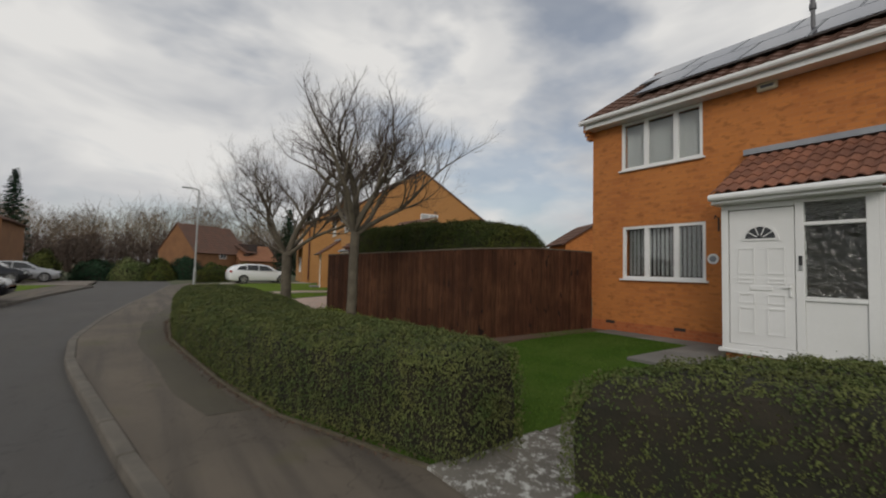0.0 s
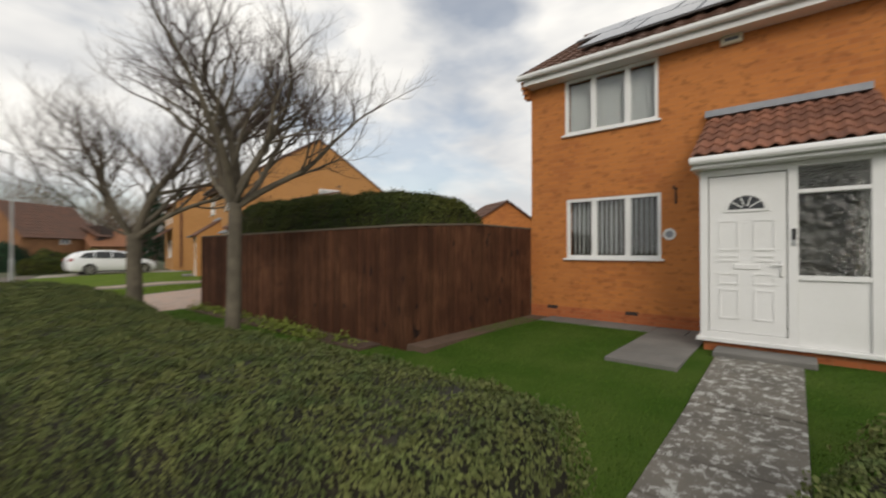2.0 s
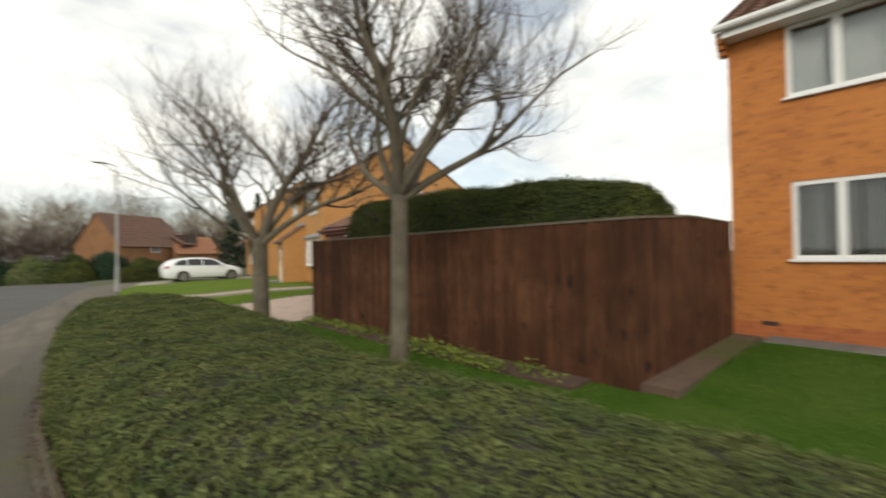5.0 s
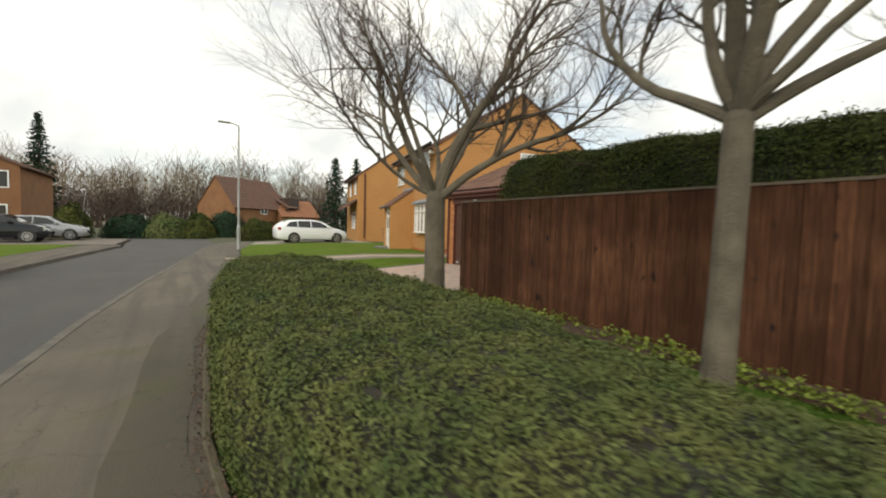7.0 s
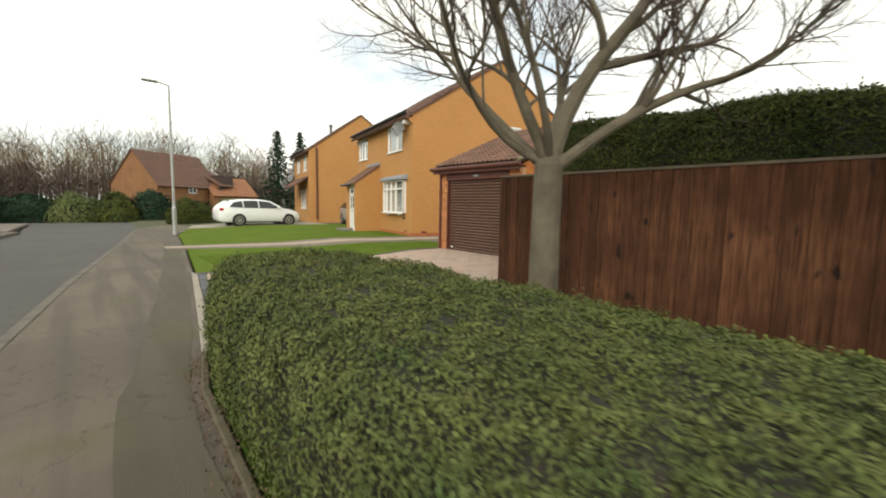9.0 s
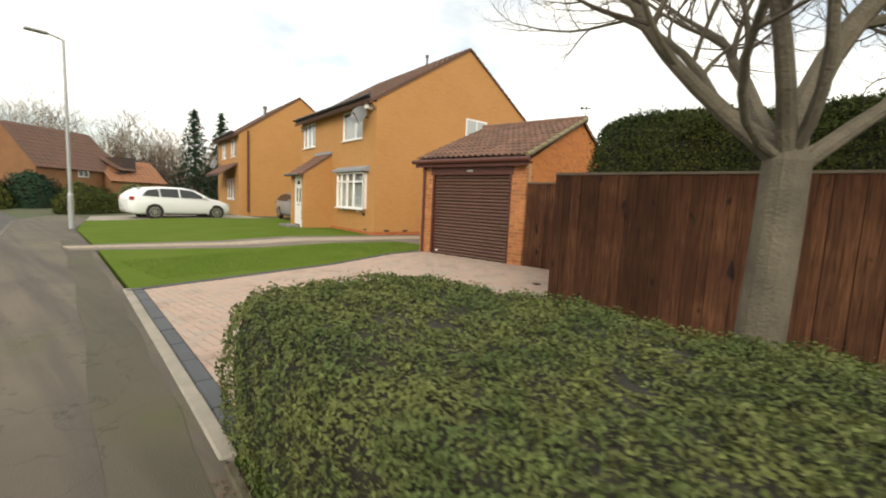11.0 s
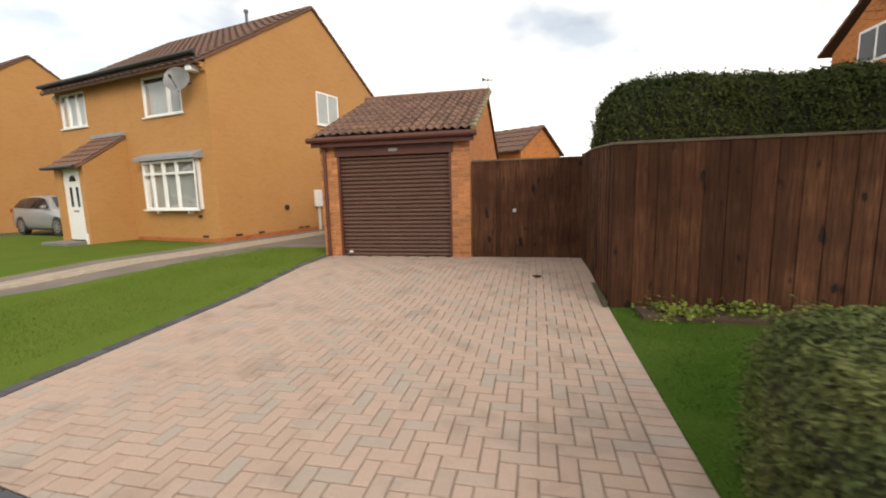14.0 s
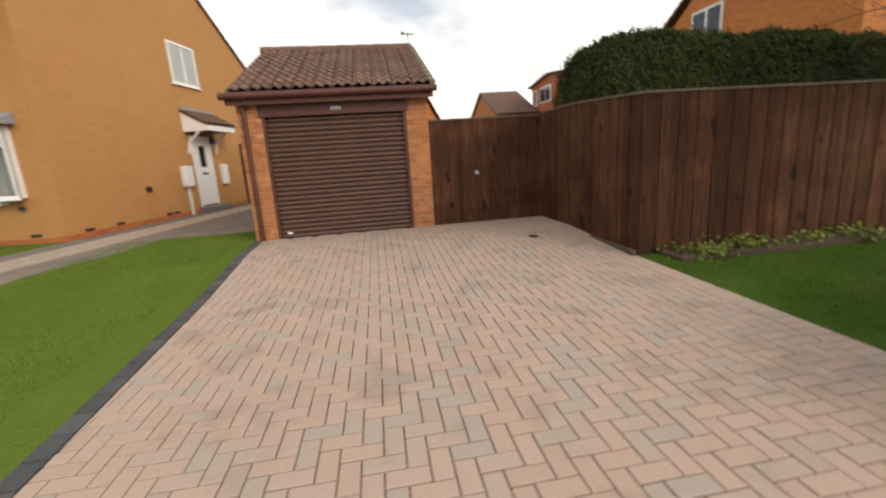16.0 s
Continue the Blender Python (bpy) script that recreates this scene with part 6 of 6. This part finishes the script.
def fir(name, label, base, h, r, seed):
    t = thing(name, label, "tree", "evergreen trees")
    bm = bmesh.new()
    b = Vector(base)
    tube(bm, [b, b + Vector((0, 0, h * .95))], [r * .08, .02], 8)
    part("trunk", bm, M_TWIG, t)
    rs = np.random.RandomState(seed)
    P_, N_ = [], []
    for k in range(90):
        z = h * (.08 + .9 * (k / 90) ** .9)
        rr = r * (1 - z / h) ** .8 * rs.uniform(.75, 1.1)
        a = k * 2.4
        m = int(60 * rr / r) + 12
        u = rs.uniform(.1, 1, m)
        P_.append(np.stack([base[0] + np.cos(a) * rr * u + rs.normal(0, .10 * r / 2, m), base[1] + np.sin(a) * rr * u + rs.normal(0, .10 * r / 2, m), base[2] + z - .25 * rr * u ** 2 + rs.normal(0, .07, m)], 1))
        N_.append(np.tile((0, 0, 1.0), (m, 1)))
    leaf_cloud("needles", t, M_FIR, np.concatenate(P_), np.concatenate(N_), .16, seed, .4)
    return t


# further houses, hedges and woods
far = plain_house("house", "distant brick house with a brown tiled roof behind the hedges", 0, 8.6, 0, 7, 3.2, 7.0, "x", M_FARBRICK, M_ROOF, [(4.0, 5.1, 2.2, 3.1)])
part("timber_gable", boxes([(7.6, 10.4, -1.0, 5.0, -0.3, 3.0), (8.2, 10.0, -0.9, 4.0, 3.0, 4.6)]), M_DARKWOOD, far)
roof_sheet("wing_roof", far, M_ROOF, (7.4, 5.2, 6.6), (1, 0, 0), (0, -6.6, -3.4), 2.2, 7.4, .5, .5)
stand([far], 6.3, 61.5, 33)
low = plain_house("house", "low distant house with a terracotta tiled roof", 0, 5.6, 0, 6, 2.2, 4.4, "x", M_FARBRICK, M_TERRA)
stand([low], 12.4, 64.0, 14)
plain_house("house", "brick house across the road with dark roof", -18, -8.0, 40, 48, 4.4, 6.6, "y", M_FARBRICK, M_ROOF, [(-9.8, -8.5, 2.9, 4.0), (-12.6, -11, 2.9, 4.0), (-10.2, -8.6, 0.5, 1.9)])
garden_house = plain_house("house", "small distant brick building beyond the garden fence", 0, 2.6, -1.8, 1.8, 3.1, 4.2, "x", M_BRICK1, M_ROOF)
stand([garden_house], 21.2, 10.5, 60)
plain_house("house", "brick house at the far end of the side road", 39, 50, -36, -25.6, 4.3, 6.4, "y", M_FARBRICK, M_ROOF)
plain_house("house", "low distant brick house with a brown roof", 25.0, 32, 3.6, 5.8, 3.5, 5.05, "y", M_BRICK1, M_ROOF)
red = plain_house("house", "distant red brick house with a shallow roof and white windows", 21.2, 26, -2.2, 3.35, 4.9, 5.2, "y", M_PLINTH, M_ROOF)
back = Matrix(((-1, 0, 0, 0), (0, 1, 0, 3.35), (0, 0, 1, 0), (0, 0, 0, 1)))
for a0, a1, z0, z1 in ((-24.7, -23.2, 3.75, 4.6), (-25.7, -25.2, 3.7, 4.6)):
    w = part("window", lboxes(back, [(a0, a1, 0, .05, z0, z1)], .01), M_WHITE, red)
    m = (a0 + a1) / 2
    part("pane", lboxes(back, [(a0 + .08, m - .03, .045, .056, z0 + .08, z1 - .08), (m + .03, a1 - .08, .045, .056, z0 + .08, z1 - .08)]), M_CARGLASS, w)
copy_thing(lamp, Matrix.Translation((21.7 - LX, -15.2 - LY, 0)))
twig_wood("distant_woods", "belt of bare winter trees behind the houses", -75, 80, 82, 110, 520, 8.5, 12.5, 3, M_WOODS)
twig_wood("distant_thicket", "low brown thicket below the bare trees", -70, 70, 74, 84, 520, 4.0, 6.5, 4, M_TWIG)
fir("fir_tree", "tall narrow dark fir across the road", (-9.1, 49.5, -0.2), 9.9, 2.0, 5)
fir("fir_tree", "dark evergreen tree behind the white car", (14.5, 47.0, -0.1), 8.3, 2.6, 6)
fir("fir_tree", "dark evergreen tree behind the buff house", (17.3, 48.5, -0.1), 8.8, 2.2, 8)
for i, (c, r, m) in enumerate([((-5.6, 40, -0.3), (1.2, 1.2, 2.3), M_CONIFER), ((-2.6, 43, -.3), (1.9, 1.2, 1.7), M_FIR), ((-.3, 43, -.3), (1.9, 1.5, 1.9), M_SHRUB), ((1.9, 42.5, -.3), (1.5, 1.3, 2.0), M_CONIFER), ((4.0, 43, -.3), (1.6, 1.3, 2.3), M_FIR), ((6.4, 43, -.3), (2.0, 1.3, 1.7), M_CONIFER), ((9.5, 43, -.3), (2.2, 1.3, 1.8), M_SHRUB), ((-14, 36, -.3), (2.4, 2, 2.6), M_CONIFER), ((-17, 42, -.3), (4, 2, 2.4), M_SHRUB)]):
    shrub("shrub", "rounded evergreen shrub at the end of the road", c, r, 3500, m, 40 + i, .10)
clipped_hedge("hedge", "low dark clipped hedge beside the lamp and the white car", lambda y: 7.2, lambda y: 4.0, [35.2, 35.3, 35.5, 35.8, 36.2, 36.5, 36.7, 36.8], lambda y: 0.85, 9000, .06, M_CONIFER, 50)
clipped_hedge("hedge", "dark hedge beyond the lawn by the brick house", lambda y: 26.0, lambda y: 12.0, [-13.5, -13.4, -13.2, -13, -12.6, -12.3, -12.1, -12.0], lambda y: 1.2, 15000, .06, M_CONIFER, 51)

# low plants at the foot of the fence
rs = np.random.RandomState(77)
pl = []
for k in range(70):
    cy = rs.uniform(3.0, 9.8)
    cx = rs.uniform(4.86, 5.2)
    if rs.rand() < .3:
        continue
    m = 60
    q = rs.normal(0, 1, (m, 3)) * (.09, .11, .05) + (cx, cy, g(cx) + .05)
    q[:, 2] = np.maximum(q[:, 2], g(cx) - .03)
    pl.append(q)
pl = np.concatenate(pl)
tagged(leaf_cloud("border_plants", None, M_IVY, pl, np.tile((0, 0, 1.0), (len(pl), 1)), .028, 78, .75), "low yellow-green border plants in the soil bed", "plants", kind="stuff")

# grass blades on the lawns
rs = np.random.RandomState(5)
for (x0, x1, y0, y1, n, bl) in ((3.0, 8.5, -1.0, 9.9, 60000, M_BLADE), (2.3, 9.3, 15.1, 17.5, 22000, M_BLADE2), (4.6, 8.4, -7, -1.9, 18000, M_BLADE)):
    x, y = rs.uniform(x0, x1, n), rs.uniform(y0, y1, n)
    ok = ~((x > 5.26) & (y > 2.42) & (y < 15)) & ~((y < -.79) & (y > -.9) & (x > 6.3)) & ~((x > 6.32) & (y < .05) & (y > -1.9)) & ~((x > 4.83) & (y > 2.9) & (y < 10))
    x, y = x[ok], y[ok]
    z = np.interp(x, [-3, 1, 3, 5.3, 7, 9], [-.17, -.17, -.14, -.10, 0, 0])
    a, l = rs.uniform(0, math.tau, len(x)), rs.uniform(.015, .035, len(x))
    dx, dy = np.cos(a) * .004, np.sin(a) * .004
    lx, ly = rs.normal(0, .012, len(x)), rs.normal(0, .012, len(x))
    V = np.stack([np.stack([x - dx, y - dy, z - .004], 1), np.stack([x + dx, y + dy, z - .004], 1), np.stack([x + lx, y + ly, z + l], 1)], 1).reshape(-1, 3)
    me = bpy.data.meshes.new("grass")
    me.from_pydata(V.tolist(), [], np.arange(len(V)).reshape(-1, 3).tolist())
    me.materials.append(bl)
    tagged(new("grass", me), "short mown grass blades", "grass", kind="stuff")

# fallen leaves on the hedge
for k, (x, y) in enumerate([(2.45, 4.6), (2.2, 4.3), (2.75, 5.2), (2.6, 9.0), (2.0, 6.8)]):
    bm = bmesh.new()
    prism(bm, [(x + .035 * math.cos(t) * (1 + .3 * math.cos(5 * t)), y + .03 * math.sin(t) * (1 + .3 * math.cos(5 * t)), .495) for t in [i * math.tau / 14 for i in range(14)]], (0, 0, .002))
    tagged(mesh_ob("fallen_leaf", bm, M_ORANGE), "fallen orange leaf lying on the clipped hedge", "leaf", "fallen leaves")


# ---- pieces of the walls and the driveway ----
def brick_pier(y0, y1):
    me = {}
    for r in range(29):
        z = -0.03 + r * 0.0765
        widths = []
        y = y0
        first = (y1 - y0) * (0.66 if r % 2 else 0.34) - 0.005
        for a, b in ((y0, y0 + first), (y0 + first + 0.010, y1)):
            key = round(b - a, 3)
            if key not in me:
                bm = boxes([(-0.006, 0.10, 0, b - a, 0, 0.0655)], 0.004)
                me[key] = bpy.data.meshes.new("brick")
                bm.to_mesh(me[key])
                bm.free()
                me[key].materials.append(M_PIER)
            ob = new("brick", me[key])
            ob.parent = garage
            ob.location = (GX + random.uniform(-.001, .001), a, z)


brick_pier(GY0, 12.305)
brick_pier(14.605, GY1)


def drive_left(x):
    return DRIVE_L0 + (DRIVE_L1 - DRIVE_L0) * (x - 1.7) / 6.4


def drive_front(y):
    return foot_x(y) + 0.20


drive = tagged(new("driveway"), "driveway of brindled block pavers in a herringbone pattern", "driveway", kind="structure")
bm = bmesh.new()
rows = []
for y in span(DRIVE_R, DRIVE_L1, 0.4):
    rows.append([bm.verts.new((a, min(y, drive_left(a)), g(a) - 0.010)) for a in [drive_front(y) + (8.3 - drive_front(y)) * i / 10 for i in range(11)]])
for p, q in zip(rows, rows[1:]):
    for i in range(10):
        bm.faces.new((p[i], p[i + 1], q[i + 1], q[i]))
part("joint_bed", bm, M_JOINT, drive)
PU = 0.10  # half of a paver's length
pm_ = {}
for nm, (lx, ly) in (("a", (2 * PU, PU)), ("b", (PU, 2 * PU))):
    b_ = boxes([(0.0032, lx - 0.0032, 0.0032, ly - 0.0032, -0.03, 0)], 0.0)
    tops = [v for v in b_.verts if v.co.z > -0.001]
    es = [e for e in b_.edges if e.verts[0] in tops and e.verts[1] in tops]
    bmesh.ops.bevel(b_, geom=es, offset=0.004, segments=1, affect="EDGES")
    pm_[nm] = bpy.data.meshes.new("paver")
    b_.to_mesh(pm_[nm])
    b_.free()
    pm_[nm].materials.append(M_PAVER)
placed = []
for q in range(-24, 76):
    for p in range(-3, 54):
        c = (q - p) % 4
        if c == 0:
            placed.append(("a", q, p))
        elif c == 3:
            placed.append(("b", q, p - 0))
near, rest, cutters = [], [], []
X0, Y0 = 1.1, DRIVE_R + 0.205
for kind, q, p in placed:
    x, y = X0 + q * PU, Y0 + p * PU
    if kind == "b":
        y = y - 0 * PU
    lx, ly = (2 * PU, PU) if kind == "a" else (PU, 2 * PU)
    cx, cy = x + lx / 2, y + ly / 2
    if x + lx < drive_front(cy) or x > 8.2 or y + ly < Y0 + .01 or y > drive_left(cx) - 0.125 or (cx > GX and cy > GY0) or (cx > FX and cy < 10.03):
        continue
    cut = x < drive_front(cy) + 0.03 or x + lx > 8.2 or y < Y0 or y + ly > drive_left(cx) - 0.13
    d = math.hypot(cx - 2.6, cy - 12.2)
    if cut:
        b_ = bmesh.new()
        b_.from_mesh(pm_[kind])
        bmesh.ops.translate(b_, vec=(x, y, 0), verts=b_.verts)
        xf = drive_front(cy) + 0.005
        for co, no in (((xf, 0, 0), (-1, drive_front(cy + .5) - drive_front(cy - .5), 0)), ((8.2, 0, 0), (1, 0, 0)), ((0, Y0, 0), (0, -1, 0)), ((cx, drive_left(cx) - 0.125, 0), (-.056, 1, 0))):
            if co[0] == xf:
                co = (xf, cy, 0)
            bmesh.ops.bisect_plane(b_, geom=b_.verts[:] + b_.edges[:] + b_.faces[:], plane_co=co, plane_no=no, clear_outer=True)
        if len(b_.verts) > 3:
            b_.verts.index_update()
            cutters.append(([tuple(v.co) for v in b_.verts], [[v.index for v in f.verts] for f in b_.faces]))
        b_.free()
    else:
        near.append((d, kind, x, y))
x = drive_front(DRIVE_R + .1) + 0.005
while x < 8.1:
    near.append((math.hypot(x - 2.6, 2.2), "b", x, DRIVE_R + 0.002))
    x += PU
near.sort()
rest = near[300:]
near = near[:300]
for d, kind, x, y in near:
    ob = new("paver", pm_[kind])
    ob.parent = drive
    ob.location = (x, y, g(x + PU / 2) + random.uniform(-.0015, .0015))
V, F = [], []
for d, kind, x, y in rest:
    me = pm_[kind]
    b = len(V)
    V += [(x + v.co.x, y + v.co.y, g(x + v.co.x) + v.co.z) for v in me.vertices]
    F += [[b + i for i in pl_.vertices] for pl_ in me.polygons]
for vs_, fs_ in cutters:
    b = len(V)
    V += [(v[0], v[1], g(v[0]) + v[2]) for v in vs_]
    F += [[b + i for i in f] for f in fs_]
me = bpy.data.meshes.new("pavers_beyond")
me.from_pydata(V, [], F)
me.materials.append(M_PAVERI)
ob = new("pavers_beyond", me)
ob.parent = drive
ob["kind"] = "stuff"

# charcoal border, drain channel and edging
border = tagged(new("drive_border"), "row of charcoal blocks between the driveway and the lawn", "edging", kind="structure")
x = 1.75
while x < 8.1:
    ob = part("block", boxes([(0, 0.194, 0.0, 0.12, -0.06, 0.012)], 0.005), M_CHAR, border)
    ob.matrix_basis = Matrix.Translation((x, drive_left(x) - 0.12, g(x))) @ Matrix.Rotation(math.atan2(DRIVE_L1 - DRIVE_L0, 6.4), 4, "Z")
    x += 0.2
kerb_run(border, lambda y: foot_x(y) + 0.075, DRIVE_R - .1, DRIVE_L0, 0.5, 0.13, -0.158, M_DRAIN, .1, "drain_channel")
kerb_run(border, lambda y: foot_x(y) - 0.03, DRIVE_R - .2, DRIVE_L0 + .1, 0.9, 0.10, -0.15, M_CONC, .1, "edging_stone")
kerb_run(border, lambda y: foot_x(y) - 0.03, -9, -1.95, 0.9, 0.06, -0.145, M_MOSSY, .1, "edging_stone")
kerb_run(border, lambda y: foot_x(y) - 0.03, -1.1, 9.7, 0.9, 0.06, -0.145, M_MOSSY, .1, "edging_stone")

# grit and dry leaves gathered along the hedge foot
rs = np.random.RandomState(91)
ly = rs.uniform(-0.9, 9.6, 2600)
lx = np.array([foot_x(v) for v in ly]) + rs.normal(-0.03, 0.045, 2600)
lp = np.stack([lx, ly, np.where(lx > np.array([foot_x(v) for v in ly]), -0.13, -0.156)], 1)
tagged(leaf_cloud("leaf_litter", None, M_BED, lp, np.tile((0, 0, 1.0), (len(lp), 1)), .012, 92, .6), "pale grit and dry leaf litter along the hedge foot", "leaf litter", kind="stuff")
for k, (x, y, a) in enumerate(((2.2, 6.2, .3), (3.1, 2.6, 1.1), (2.85, 1.9, 2.0), (4.3, -2.9, .7), (3.6, 0.8, 2.6), (4.0, -3.3, .2), (4.6, 1.1, 1.9))):
    bm = bmesh.new()
    zz = g(x) + 0.012 if x > 3.0 else 0.53
    prism(bm, [(x + .03 * math.cos(t + a) * (1 + .3 * math.cos(5 * t)), y + .022 * math.sin(t + a) * (1 + .3 * math.cos(5 * t)), zz) for t in [i * math.tau / 14 for i in range(14)]], (0, 0, .002))
    if x > 3.0:
        tagged(mesh_ob("fallen_leaf", bm, M_CREAM), "pale dry leaf lying on the lawn", "leaf", "fallen leaves")
    else:
        bm.free()

# leaf lying on the driveway
bm = bmesh.new()
prism(bm, [(6.55 + .08 * math.cos(t) * (1 + .25 * math.cos(5 * t)), 10.75 + .06 * math.sin(t) * (1 + .25 * math.cos(5 * t)), g(6.55) + .012) for t in [i * math.tau / 20 for i in range(20)]], (0, 0, .004))
tagged(mesh_ob("fallen_leaf", bm, M_DARKWOOD), "dark brown leaf lying on the block driveway", "leaf", "fallen leaves")

# gate across the side drive
fence_run("side_gate", (16.9, 15.2), (17.0, 17.55), "dark stained board gate across the end of the side drive", 2.1)
